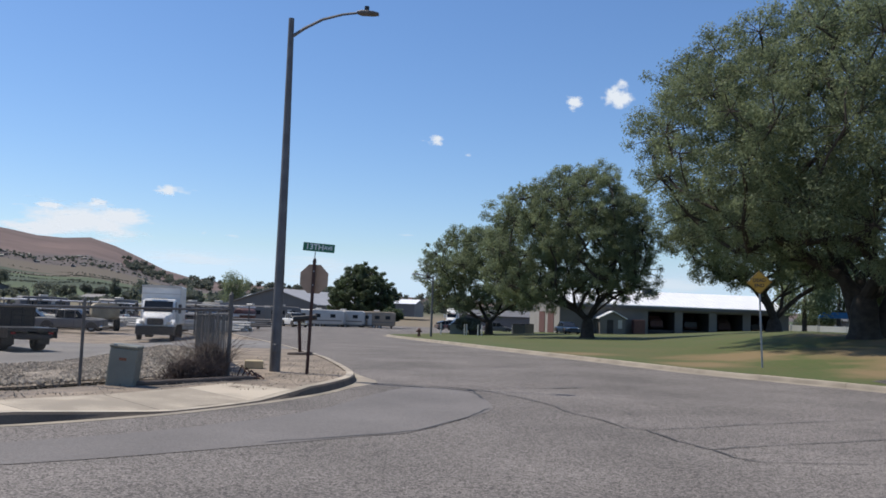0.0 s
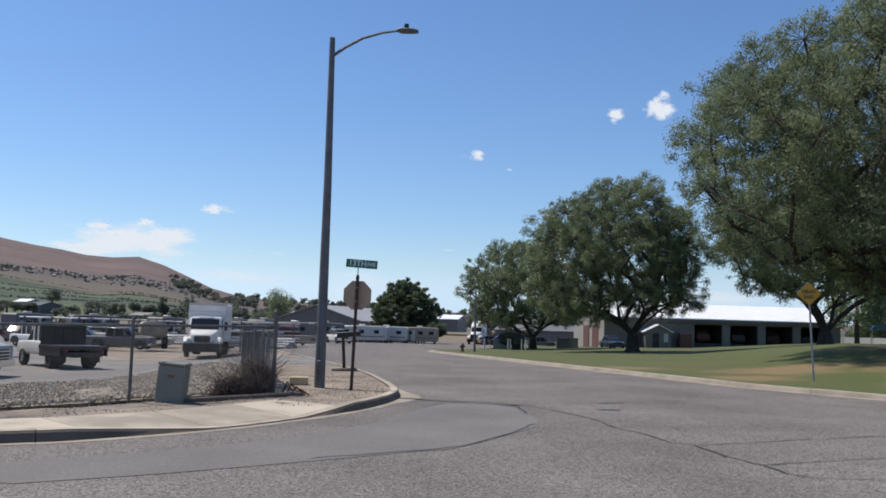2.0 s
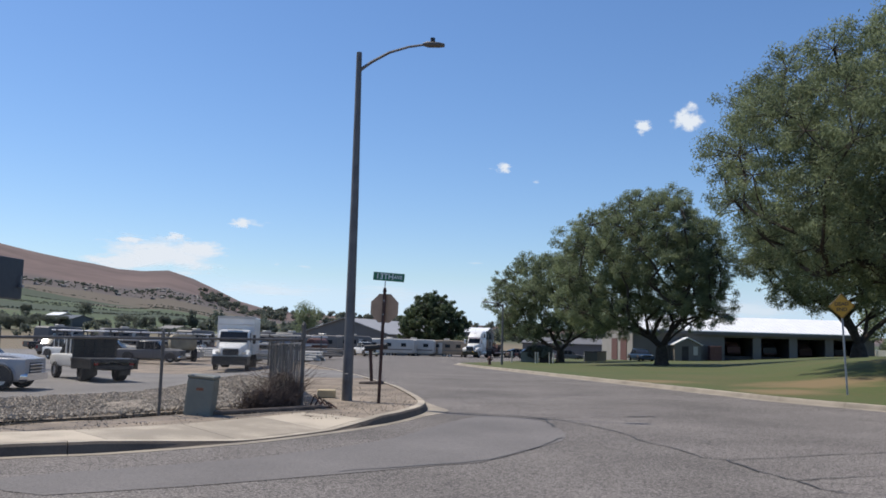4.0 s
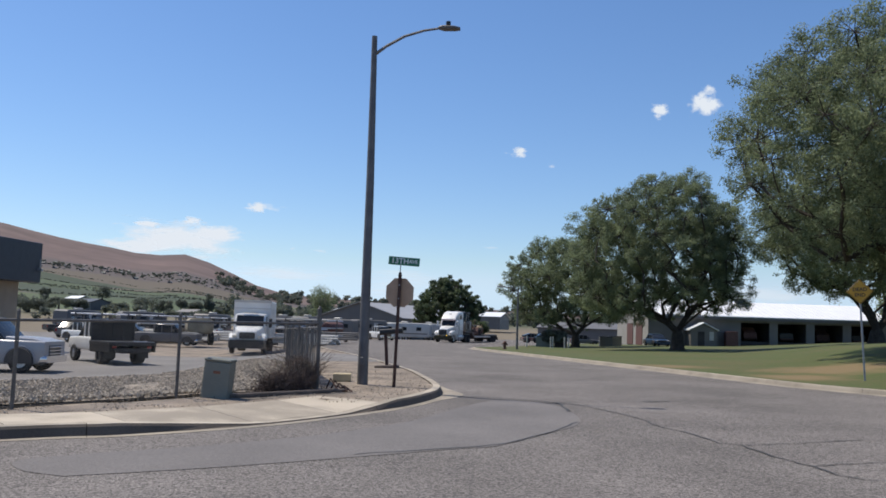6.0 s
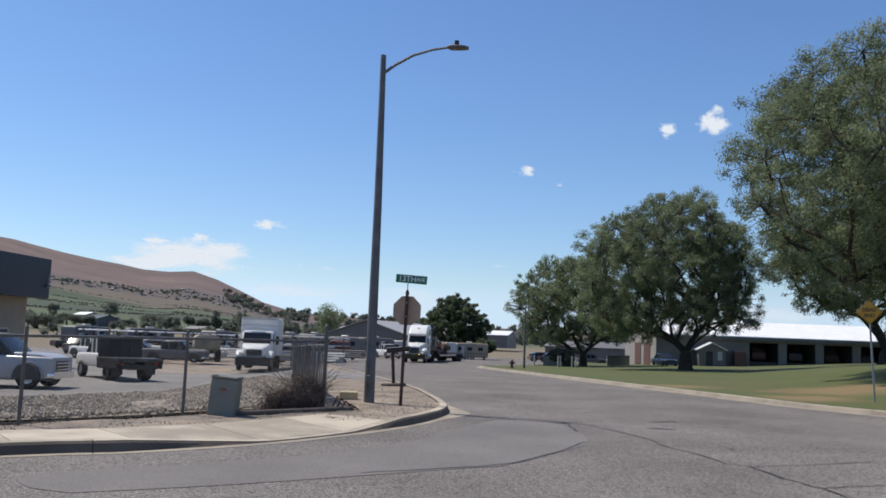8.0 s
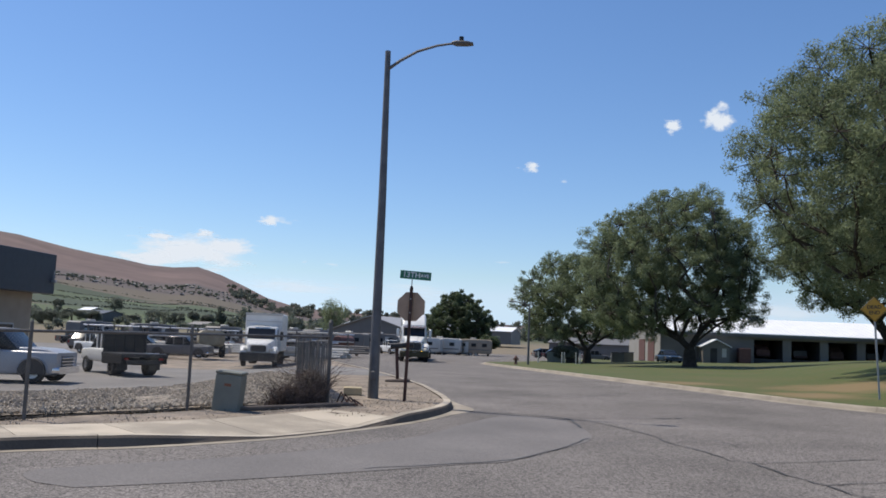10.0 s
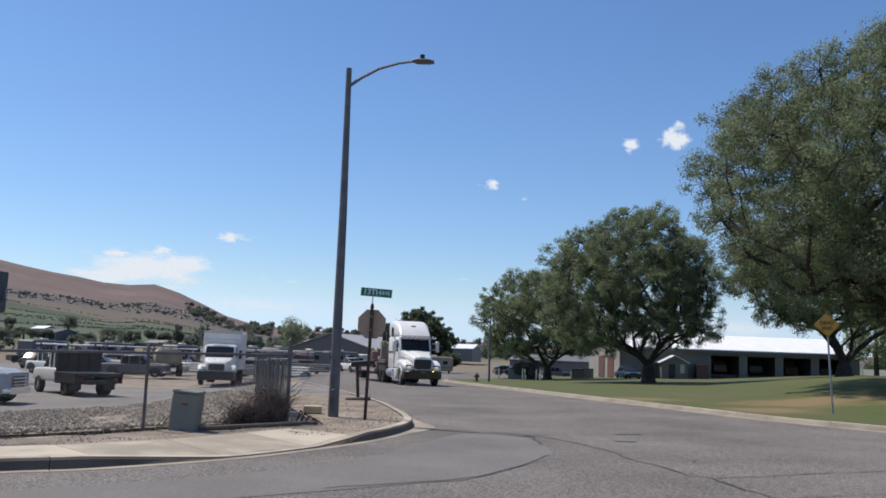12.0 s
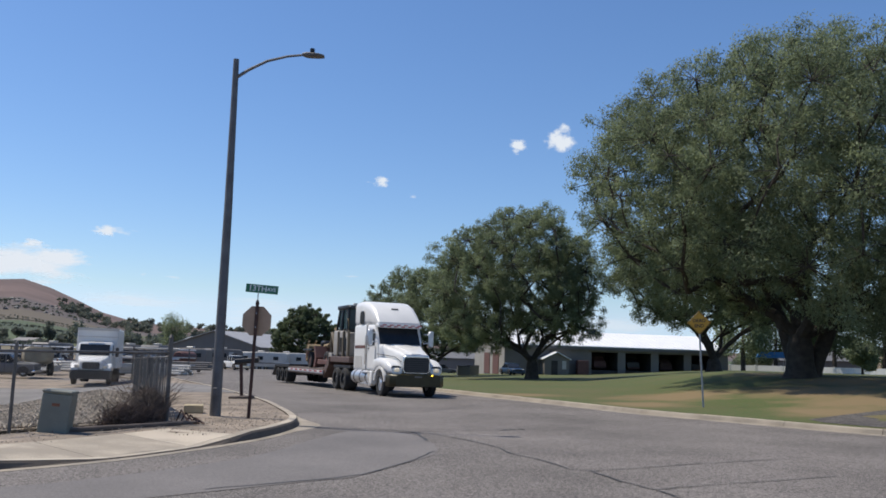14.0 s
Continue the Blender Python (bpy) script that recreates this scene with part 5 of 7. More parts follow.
            P("door_seam", Mesh().box(L * 0.085, L * 0.09, s * w - 0.004, s * w + 0.006, r * 0.9, belt), SHADE, sm=False)
        P("bed", Mesh().box(-L * 0.485, -L * 0.21, -w * 0.85, w * 0.85, belt * 0.9, belt + 0.012), BLACK, sm=False)
    return root


def flatbed():
    """White crew pickup with a black flatbed and headache rack; zero under the rear axle."""
    root = thing("flatbed_truck", "white pickup with a black flatbed and tall rack", "truck", pose(-17.85, 36.6, base_z(-17.85, 36.6) + 0.155, 0, 0, 138))
    P = lambda n, me, m, lab="", sm=True: part(n, me, m, root, lab, sm)
    root.scale = (0.9, 0.9, 0.9)
    P("chassis", Mesh().box(-1.3, 4.6, -0.5, 0.5, 0.55, 0.8, 0.02), BLACK, sm=False)
    P("cab", Mesh().loft([(1.25, 0.98, 0.6, 1.2, 0.1), (1.3, 0.98, 0.6, 1.25, 0.1), (3.3, 0.98, 0.6, 1.25, 0.1), (4.4, 0.97, 0.6, 1.2, 0.12), (4.65, 0.9, 0.65, 1.1, 0.12)]), WHITE)
    P("window_glass", Mesh().loft([(1.22, 0.9, 1.2, 1.3, 0.03), (1.3, 0.86, 1.2, 2.02, 0.08), (2.6, 0.86, 1.2, 2.04, 0.08), (3.35, 0.9, 1.2, 1.27, 0.03)]), GLASS, "dark glass")
    P("roof", Mesh().loft([(1.28, 0.86, 1.97, 2.1, 0.05), (2.6, 0.86, 1.99, 2.1, 0.05)]), WHITE)
    for s in (-1, 1):
        for xx in (1.35, 1.95, 2.5):
            P("pillar", Mesh().box(xx - 0.06, xx + 0.06, s * 0.89 - 0.02, s * 0.89 + 0.02, 1.2, 2.04), WHITE, sm=False)
        P("tail_light", Mesh().box(-1.36, -1.3, s * 0.85 - 0.1, s * 0.85 + 0.1, 0.8, 0.9), TAIL, sm=False)
        wheel(root, 0, s * 0.85, 0.41, 0.5, BLACK)
        wheel(root, 3.6, s * 0.9, 0.41, 0.28, ALU)
    P("deck", Mesh().box(-1.45, 1.15, -1.15, 1.15, 0.92, 1.1, 0.02), BLACK, "black steel deck", False)
    for s in (-1, 1):
        P("skirt", Mesh().box(-1.4, 1.1, s * 1.1 - 0.03, s * 1.1 + 0.03, 0.62, 0.92), BLACK, sm=False)
    for s in (-1, 1):
        P("side_box", Mesh().box(0.5, 1.15, s * 0.95 - 0.15, s * 0.95 + 0.15, 0.55, 0.92, 0.02), BLACK, sm=False)
        P("mudflap", Mesh().box(-0.75, -0.72, s * 0.81 - 0.26, s * 0.81 + 0.26, 0.3, 0.92), BLACK, sm=False)
    rk = Mesh()
    for yy in (-1.05, -0.5, 0, 0.5, 1.05):
        rk.box(1.05, 1.13, yy - 0.035, yy + 0.035, 1.08, 2.12)
    for zz in (1.35, 1.6, 1.85, 2.08):
        rk.box(1.05, 1.13, -1.08, 1.08, zz, zz + 0.07)
    P("rack", rk, BLACK, "black steel headache rack", False)
    P("rack_mesh", Mesh().box(1.14, 1.16, -1.05, 1.05, 1.1, 2.1), SHADE, sm=False)
    P("bumper", Mesh().box(-1.42, -1.35, -0.9, 0.9, 0.6, 0.8, 0.02), BLACK, sm=False)


def box_truck(x, y, z, turn, label, mark=True, group=""):
    root = thing("box_truck", label, "truck", pose(x, y, z, 0, 0, turn), group)
    P = lambda n, me, m, lab="", sm=True: part(n, me, m, root, lab, sm)
    root.scale = (0.95, 0.95, 0.95)
    P("hood", Mesh().loft([(1.05, 0.62, 0.95, 1.45, 0.14), (0.9, 0.75, 0.85, 1.6, 0.16), (-0.5, 0.95, 0.95, 1.82, 0.16)]), WHITE)
    P("cab", Mesh().loft([(-0.45, 1.0, 0.85, 1.8, 0.1), (-0.75, 1.02, 0.85, 2.35, 0.12), (-0.95, 1.02, 0.85, 2.62, 0.14), (-2.0, 1.02, 0.85, 2.68, 0.14)]), WHITE)
    P("windshield", Mesh().add([(-0.40, -0.9, 1.84), (-0.40, 0.9, 1.84), (-0.80, 0.88, 2.52), (-0.80, -0.88, 2.52), (-0.55, -0.9, 1.84), (-0.55, 0.9, 1.84), (-0.95, 0.88, 2.52), (-0.95, -0.88, 2.52)],
                               [(0, 1, 2, 3), (7, 6, 5, 4), (0, 4, 5, 1), (1, 5, 6, 2), (2, 6, 7, 3), (3, 7, 4, 0)]), GLASS, "dark windshield", False)
    P("grille", Mesh().loft([(1.03, 0.52, 0.98, 1.42, 0.1), (1.09, 0.48, 1.0, 1.38, 0.1)]), BLACK, "dark grille")
    P("bumper", Mesh().loft([(0.8, 1.22, 0.38, 0.92, 0.06), (1.22, 1.12, 0.38, 0.92, 0.08)]), BLACK, "black bumper")
    P("box_body", Mesh().box(-7.6, -2.1, -1.25, 1.25, 1.0, 3.55, 0.05), WHITE, "white cargo box", False)
    P("box_trim", Mesh().box(-2.12, -2.06, -1.27, 1.27, 3.42, 3.58).box(-2.12, -2.06, -1.27, 1.27, 3.0, 3.04), OFFWHITE, sm=False)
    P("chassis", Mesh().box(-7.5, 0.7, -0.5, 0.5, 0.65, 0.95), BLACK, sm=False)
    ml = Mesh().box(-0.98, -0.9, -0.5, 0.5, 2.66, 2.72, 0.02)
    P("marker_bar", ml, OFFWHITE)
    for s in (-1, 1):
        P("headlight", Mesh().loft([(0.85, 0.16, 1.02, 1.25, 0.08, s * 0.82), (0.98, 0.13, 1.05, 1.2, 0.06, s * 0.8)]), HEAD)
        P("fender", Mesh().loft([(0.95, 0.2, 0.8, 1.05, 0.06, s * 0.95), (0.5, 0.25, 0.95, 1.35, 0.12, s * 0.97), (-0.5, 0.2, 0.85, 1.2, 0.08, s * 1.0)]), WHITE)
        P("side_window", Mesh().prism([(-0.95, 1.85), (-1.0, 2.45), (-1.8, 2.5), (-1.8, 1.82)], s * 1.02, s * 1.035, "y"), GLASS, sm=False)
        P("mirror", Mesh().box(-0.55, -0.45, s * 1.35 - 0.1, s * 1.35 + 0.1, 1.75, 2.35, 0.04).cyl((-0.5, s * 1.0, 2.0), (-0.5, s * 1.28, 2.0), 0.02), BLACK)
        wheel(root, 0, s * 1.02, 0.48, 0.28, ALU)
        wheel(root, -5.4, s * 0.95, 0.48, 0.55, ALU)
    return root


def travel_trailer(x, y, z, turn, length=7.0, group="parked travel trailers", body=None, label="white travel trailer with grey stripe and small windows"):
    root = thing("travel_trailer", label, "trailer", pose(x, y, z, 0, 0, turn), group)
    P = lambda n, me, m, lab="", sm=False: part(n, me, m, root, lab, sm)
    L = length
    P("body", Mesh().loft([(L / 2, 1.15, 0.75, 2.4, 0.25), (L / 2 - 0.35, 1.2, 0.5, 2.75, 0.2), (0, 1.2, 0.5, 2.82, 0.14), (-L / 2 + 0.3, 1.2, 0.5, 2.8, 0.2), (-L / 2, 1.17, 0.7, 2.6, 0.25)]), body or OFFWHITE, sm=True)
    for s in (-1, 1):
        P("stripe", Mesh().box(-L / 2 + 0.3, L / 2 - 0.4, s * 1.204 - 0.006, s * 1.204 + 0.006, 1.05, 1.22), GREY)
        for k in range(3):
            xx = -L * 0.3 + k * L * 0.28
            P("window", Mesh().box(xx - 0.4, xx + 0.4, s * 1.21 - 0.02, s * 1.21 + 0.02, 1.6, 2.15, 0.015), GLASS)
        P("door", Mesh().box(L * 0.12, L * 0.12 + 0.65, s * 1.21 - 0.015, s * 1.21 + 0.015, 0.6, 2.35, 0.01), OFFWHITE)
        for xx in (-0.55, 0.35):
            wheel(root, xx, s * 1.05, 0.36, 0.22, OFFWHITE)
    P("roof_unit", Mesh().box(-0.5, 0.5, -0.4, 0.4, 2.82, 3.05, 0.08), OFFWHITE)
    P("hitch", Mesh().prism([(L / 2 - 0.3, -0.9), (L / 2 + 1.0, 0), (L / 2 - 0.3, 0.9), (L / 2 - 0.3, 0.75), (L / 2 + 0.8, 0), (L / 2 - 0.3, -0.75)], 0.5, 0.6, "z"), BLACK)
    return root


flatbed()
car("pickup_truck", "silver-white crew cab pickup parked in the yard", -19.8, 29.4, base_z(-19.8, 29.4) + 0.155, 8, SILVER, 5.6, 2.0, 1.92, "pickup", category="pickup")
box_truck(-17.5, 52.9, base_z(-17.5, 52.9) + 0.155, -77, "white box truck with a black bumper parked in the yard")
x, y = at(8.2, 108)
car("car", "dark blue car parked by the garage corner", x, y, lawn_z(x, y) + 0.02, -78, BLUE, 4.6, 1.8, 1.45)

# trailers and vehicles along the far side of the street
for az, r, turn, ln in ((-8.2, 138, 176, 8.5), (-6.6, 140, 180, 7.0), (-4.4, 142, 184, 6.2), (-12.6, 126, 170, 5.5), (-10.6, 132, 20, 5.5)):
    x, y = at(az, r)
    travel_trailer(x, y, base_z(x, y) + 0.06 if r < 134 else -0.78, turn, ln, body=GREY if az < -10 else TAN if az > -5 else None, label="dusty grey travel trailer with small windows" if az < -10 else "pale tan travel trailer with small windows" if az > -5 else "white travel trailer with grey stripe and small windows")
x, y = at(-9.75, 118)
car("pickup_truck", "white pickup parked on the far side of the street", x, y, base_z(x, y) + 0.05, -60, WHITE, 5.4, 1.9, 1.85, "pickup", group="parked cars", category="pickup")
for k, (az, r, turn, paint, kind, lab) in enumerate(((0.4, 150, 20, GREY, "suv", "grey station wagon on the cross street"), (1.1, 146, 15, BLACK, "car", "dark car parked on the cross street"), (3.6, 140, 10, GREYD, "car", "dark grey car parked beyond the lawn"),
                                                     (-27.9, 72, -30, WHITE, "car", "white car parked in a row in the yard"), (-26.6, 74, 10, BLACK, "car", "dark car parked in a row in the yard"), (-25.5, 75, 12, GREY, "suv", "grey car parked in a row in the yard"),
                                                     (-23.2, 70, 5, GREYD, "pickup", "grey pickup parked in a row in the yard"), (-15.4, 92, 0, GREYD, "suv", "grey car parked beyond the gate"))):
    x, y = at(az, r)
    car("car", lab, x, y, base_z(x, y) + 0.16 if az < -12 else base_z(x, y) + 0.03, turn, paint, 4.7, 1.85, 1.6, kind, "parked cars")
for az, r, turn, ln, body in ((-24.9, 122, 40, 6, GREYD), (-20.6, 120, 80, 6, GREY), (-16.2, 118, 60, 6, GREY), (-28.6, 122, 75, 6, GREYD), (-14.6, 112, 85, 5.5, GREYD)):
    x, y = at(az, r)
    travel_trailer(x, y, base_z(x, y) + 0.16, turn, ln, "stored trailers in the yard", body, "dusty grey storage trailer in the yard")


def yard_tanker(az, r, turn):
    """Tan tank wagon in the yard."""
    x, y = at(az, r)
    root = thing("tank_wagon", "dusty tan tank wagon on big dark wheels", "wagon", pose(x, y, base_z(x, y) + 0.15, 0, 0, turn))
    part("tank", Mesh().loft([(-1.1, 0.8, 1.0, 2.0, 0.4), (-0.95, 1.0, 0.9, 2.15, 0.4), (0.95, 1.0, 0.9, 2.15, 0.4), (1.1, 0.8, 1.0, 2.0, 0.4)]), TANPAINT, root, smooth=True)
    part("frame", Mesh().box(-1.3, 1.8, -0.5, 0.5, 0.7, 0.92), BLACK, root)
    for s in (-1, 1):
        wheel(root, 0.1, s * 0.95, 0.55, 0.4, BLACK)


yard_tanker(-21.4, 72, 118)

rnd = random.Random(12)
for i in range(30):
    az, r = -29.2 + 0.5 * i + rnd.uniform(-0.2, 0.2), rnd.uniform(84, 98) if i % 2 else rnd.uniform(106, 116)
    if -19.8 < az < -16.2:
        continue
    x, y = at(az, r)
    paint, word = rnd.choice(((WHITE, "white"), (BLACK, "black"), (GREYD, "dark grey"), (GREY, "grey"), (REDBR, "dark red"), (BLACK, "black")))
    kind = rnd.choice(("suv", "pickup", "car"))
    car("car", word + " vehicle parked in the crowded yard", x, y, base_z(x, y) + 0.16, rnd.uniform(40, 110), paint, 4.9, 1.9, rnd.uniform(1.5, 1.95), kind, "vehicles stored in the yard")


def pipe_rack(az, r, turn, n):
    """Steel rack with pale pipes and ladders in the yard."""
    x, y = at(az, r)
    root = thing("pipe_rack", "steel rack stacked with pale pipes in the yard", "rack", pose(x, y, base_z(x, y) + 0.16, 0, 0, turn))
    for xx in (-2.4, 0, 2.4):
        for yy in (-0.6, 0.6):
            part("upright", Mesh().box(xx - 0.05, xx + 0.05, yy - 0.05, yy + 0.05, 0, 2.3), FENCE, root)
        for zz in (0.7, 1.4, 2.1):
            part("crossbar", Mesh().box(xx - 0.04, xx + 0.04, -0.6, 0.6, zz, zz + 0.07), FENCE, root)
    k = random.Random(n)
    for zz in (0.83, 1.53, 2.23):
        for i in range(n):
            yy = -0.5 + i / (n - 1)
            part("pipe", Mesh().cyl((-3 + k.uniform(-0.3, 0.3), yy, zz), (3, yy, zz), 0.06, n=8), k.choice((OFFWHITE, GREY, ALU)), root)


pipe_rack(-15.9, 66, 5, 7)
pipe_rack(-23.8, 80, 8, 6)
pipe_rack(-27.0, 78, -4, 6)
pipe_rack(-21.6, 98, -22, 7)
pipe_rack(-19.9, 100, -20, 6)
pipe_rack(-25.4, 88, 4, 7)
pipe_rack(-22.6, 92, 10, 6)
pipe_rack(-16.9, 76, -6, 6)
pipe_rack(-14.3, 84, 12, 6)


def pipe_stack(az, r, turn, n, material, label):
    """Long pipes lying in a heap on two timbers."""
    x, y = at(az, r)
    root = thing("pipe_stack", label, "pipes", pose(x, y, base_z(x, y) + 0.15, 0, 0, turn), "pipe stacks in the yard")
    k = random.Random(int(r * 10))
    for xx in (-2.2, 2.2):
        part("bearer", Mesh().box(xx - 0.1, xx + 0.1, -1.1, 1.1, 0, 0.2, 0.02), WOODP, root)
    row, z = n, 0.31
    while row > n - 4 and row > 0:
        for i in range(row):
            yy = (i - (row - 1) / 2) * 0.23
            e = k.uniform(-0.35, 0.35)
            part("pipe", Mesh().cyl((-3.4 + e, yy, z), (3.4 + e, yy, z), 0.11, n=8), material, root, smooth=True)
        row -= 1
        z += 0.2
    return root


for az, r, turn, n, mt, lab in ((-20.2, 82, 4, 9, OFFWHITE, "heap of pale plastic pipes on timbers"), (-22.4, 80, -8, 8, OFFWHITE, "heap of pale plastic pipes on timbers"), (-24.6, 84, 6, 9, GREY, "heap of grey steel pipes on timbers"),
                                (-26.4, 88, 10, 8, OFFWHITE, "heap of pale plastic pipes on timbers"), (-15.2, 76, -4, 8, OFFWHITE, "heap of pale plastic pipes on timbers"), (-13.4, 92, 8, 8, GREY, "heap of grey steel pipes on timbers")):
    pipe_stack(az, r, turn, n, mt, lab)


def rusty_tank(az, r, turn):
    """Rusty round tank lying on a low skid."""
    x, y = at(az, r)
    root = thing("rusty_tank", "rust-red round steel tank on a low skid", "tank", pose(x, y, base_z(x, y) + 0.06, 0, 0, turn))
    part("tank", Mesh().lathe([(-1.9, 0.1), (-1.85, 0.6), (-1.7, 0.7), (1.7, 0.7), (1.85, 0.6), (1.9, 0.1)], 20, "x"), REDBR, root, smooth=True).location.z = 1.55
    part("skid", Mesh().box(-1.7, 1.7, -0.6, -0.4, 0, 0.8).box(-1.7, 1.7, 0.4, 0.6, 0, 0.8).box(-1.4, -1.2, -0.6, 0.6, 0.5, 0.85).box(1.2, 1.4, -0.6, 0.6, 0.5, 0.85), BLACK, root)


rusty_tank(-12.9, 112, 75)


# ================= signs and street furniture =================
def letters(text, size, material, parent, m, name="lettering"):
    cu = bpy.data.curves.new(name, "FONT")
    cu.body, cu.size, cu.extrude, cu.align_x, cu.align_y = text, size, 0.002, "CENTER", "CENTER"
    cu.offset = 0.003
    tmp = bpy.data.objects.new(name, cu)
    scene.collection.objects.link(tmp)
    me = bpy.data.meshes.new_from_object(tmp.evaluated_get(bpy.context.evaluated_depsgraph_get()))
    bpy.data.objects.remove(tmp)
    me.materials.clear()
    me.materials.append(material)
    ob = new(name, me)
    ob.parent, ob.matrix_basis = parent, m
    return ob


def street_lamp():
    x, y, z = -4.02, 20.98, 0.1
    root = thing("street_lamp", "tall tapered metal street lamp with one curved arm", "street lamp", pose(x, y, z))
    part("pole", Mesh().tube([(0, 0, -0.1), (0, 0, 1.2), (0.0, 0, 5), (-0.03, 0, 8.78)], [0.135, 0.125, 0.1, 0.07], 12), POLE, root, smooth=True)
    part("arm", Mesh().tube([(-0.02, 0, 8.3), (0.3, -0.03, 8.52), (0.75, -0.08, 8.75), (1.25, -0.13, 8.88), (1.7, -0.2, 8.92)], [0.045, 0.04, 0.036, 0.032, 0.03], 8), POLE, root, smooth=True)
    part("lamp_head", Mesh().loft([(1.62, 0.06, 8.89, 8.95, 0.025), (1.74, 0.11, 8.86, 8.97, 0.04), (2.02, 0.12, 8.86, 8.95, 0.04), (2.16, 0.08, 8.87, 8.92, 0.02)], pose(0, -0.2, 0)), FENCE, root, smooth=True)
    part("photocell", Mesh().cyl((1.86, -0.2, 8.98), (1.86, -0.2, 9.08), 0.06), BLACK, root)
    part("handhole", Mesh().box(-0.05, 0.05, -0.195, -0.17, 0.5, 0.7, 0.01), POLE, root)


def stop_sign():
    root = thing("stop_sign", "back of a stop sign on a rusty post", "sign", pose(-3.18, 20.6, 0.12, 0, 1.2, 0))
    part("post", Mesh().box(-0.035, 0.035, -0.035, 0.035, -0.1, 2.68, 0.008), RUST, root)
    R = 0.375
    poly = [(R * math.cos(radians(22.5 + 45 * i)), 2.27 + R * math.sin(radians(22.5 + 45 * i))) for i in range(8)]
    octo = part("octagon", Mesh().prism(poly, 0.045, 0.05, "y"), SIGNBACK, root, "unpainted back of the octagon", m=pose(0, 0.01, 0, 0, 0, -8))
    part("octagon_face", Mesh().prism([(p[0] * 0.98, 2.27 + (p[1] - 2.27) * 0.98) for p in poly], 0.051, 0.053, "y"), RED, octo, "red face")
    for z in (2.12, 2.45):
        part("bolt", Mesh().cyl((0, -0.05, z), (0, -0.03, z), 0.02, n=6), STEEL, root)
    part("cap", Mesh().cyl((0, 0, 2.66), (0, 0, 2.76), 0.05, 0.03), RUST, root)
    part("bracket", Mesh().cyl((0, 0, 2.74), (0, 0, 2.95), 0.012), STEEL, root)
    blade = part("blade", Mesh().box(-0.385, 0.385, -0.005, 0.005, 2.93, 3.13, 0.003), SIGNGREEN, root, "green street-name blade", m=pose(-0.05, 0, 0, 0, 2.5, -4))
    letters("13TH", 0.19, SIGNWHITE, blade, pose(-0.1, -0.009, 3.03, 90, 0, 0))
    letters("AVE", 0.12, SIGNWHITE, blade, pose(0.23, -0.009, 3.03, 90, 0, 0))


def dead_end_sign():
    x, y = 11.32, 30.6
    root = thing("dead_end_sign", "yellow diamond warning sign on a thin leaning post", "sign", pose(x, y, lawn_z(x, y), 0, -2.4, -12))
    part("post", Mesh().box(-0.03, 0.03, -0.02, 0.02, -0.1, 2.75, 0.006), STEEL, root)
    part("diamond", Mesh().prism([(0, 2.6), (0.43, 3.03), (0, 3.46), (-0.43, 3.03)], -0.028, -0.022, "y"), SIGNYEL, root, "weathered yellow diamond")
    edge = Mesh()
    for a, b in (((0, 2.63), (0.4, 3.03)), ((0.4, 3.03), (0, 3.43)), ((0, 3.43), (-0.4, 3.03)), ((-0.4, 3.03), (0, 2.63))):
        edge.cyl((a[0], -0.03, a[1]), (b[0], -0.03, b[1]), 0.006, n=4)
    part("border", edge, BLACK, root)
    letters("DEAD", 0.17, BLACK, root, pose(0, -0.033, 3.1, 90, 0, 0))
    letters("END", 0.17, BLACK, root, pose(0, -0.033, 2.91, 90, 0, 0))


def mailbox():
    x, y = -4.85, 29.7
    root = thing("mailbox_post", "dark box on a leaning rusty post with a base plate", "mailbox", pose(x, y, base_z(x, y) + 0.1, 0, -4, 0))
    part("post", Mesh().box(-0.05, 0.05, -0.05, 0.05, 0, 1.2, 0.01), RUST, root)
    part("base_plate", Mesh().box(-0.4, 0.4, -0.25, 0.25, 0, 0.12, 0.03), WOODP, root)
    part("box", Mesh().loft([(-0.2, 0.12, 1.15, 1.35, 0.05), (0.6, 0.12, 1.2, 1.38, 0.05)]), BLACK, root, smooth=True)


FADED = mat("faded_orange_print", (0.24, 0.1, 0.06), 0.8, vary=0.5, scale=40)


def utility_box():
    root = thing("utility_pedestal", "grey-green metal utility box with a small red notice", "utility box", pose(-5.83, 15.9, 0.1, 0, 4.5, 6))
    part("cabinet", Mesh().box(-0.245, 0.245, -0.22, 0.22, -0.05, 0.72, 0.02), BOXGREEN, root)
    part("lid", Mesh().box(-0.258, 0.258, -0.235, 0.235, 0.72, 0.78, 0.02), BOXGREEN, root)
    part("notice", Mesh().box(-0.06, 0.07, -0.225, -0.221, 0.5, 0.55), FADED, root)
    part("plinth", Mesh().box(-0.32, 0.32, -0.27, 0.27, -0.08, 0.02, 0.02), CONCRETE, root)


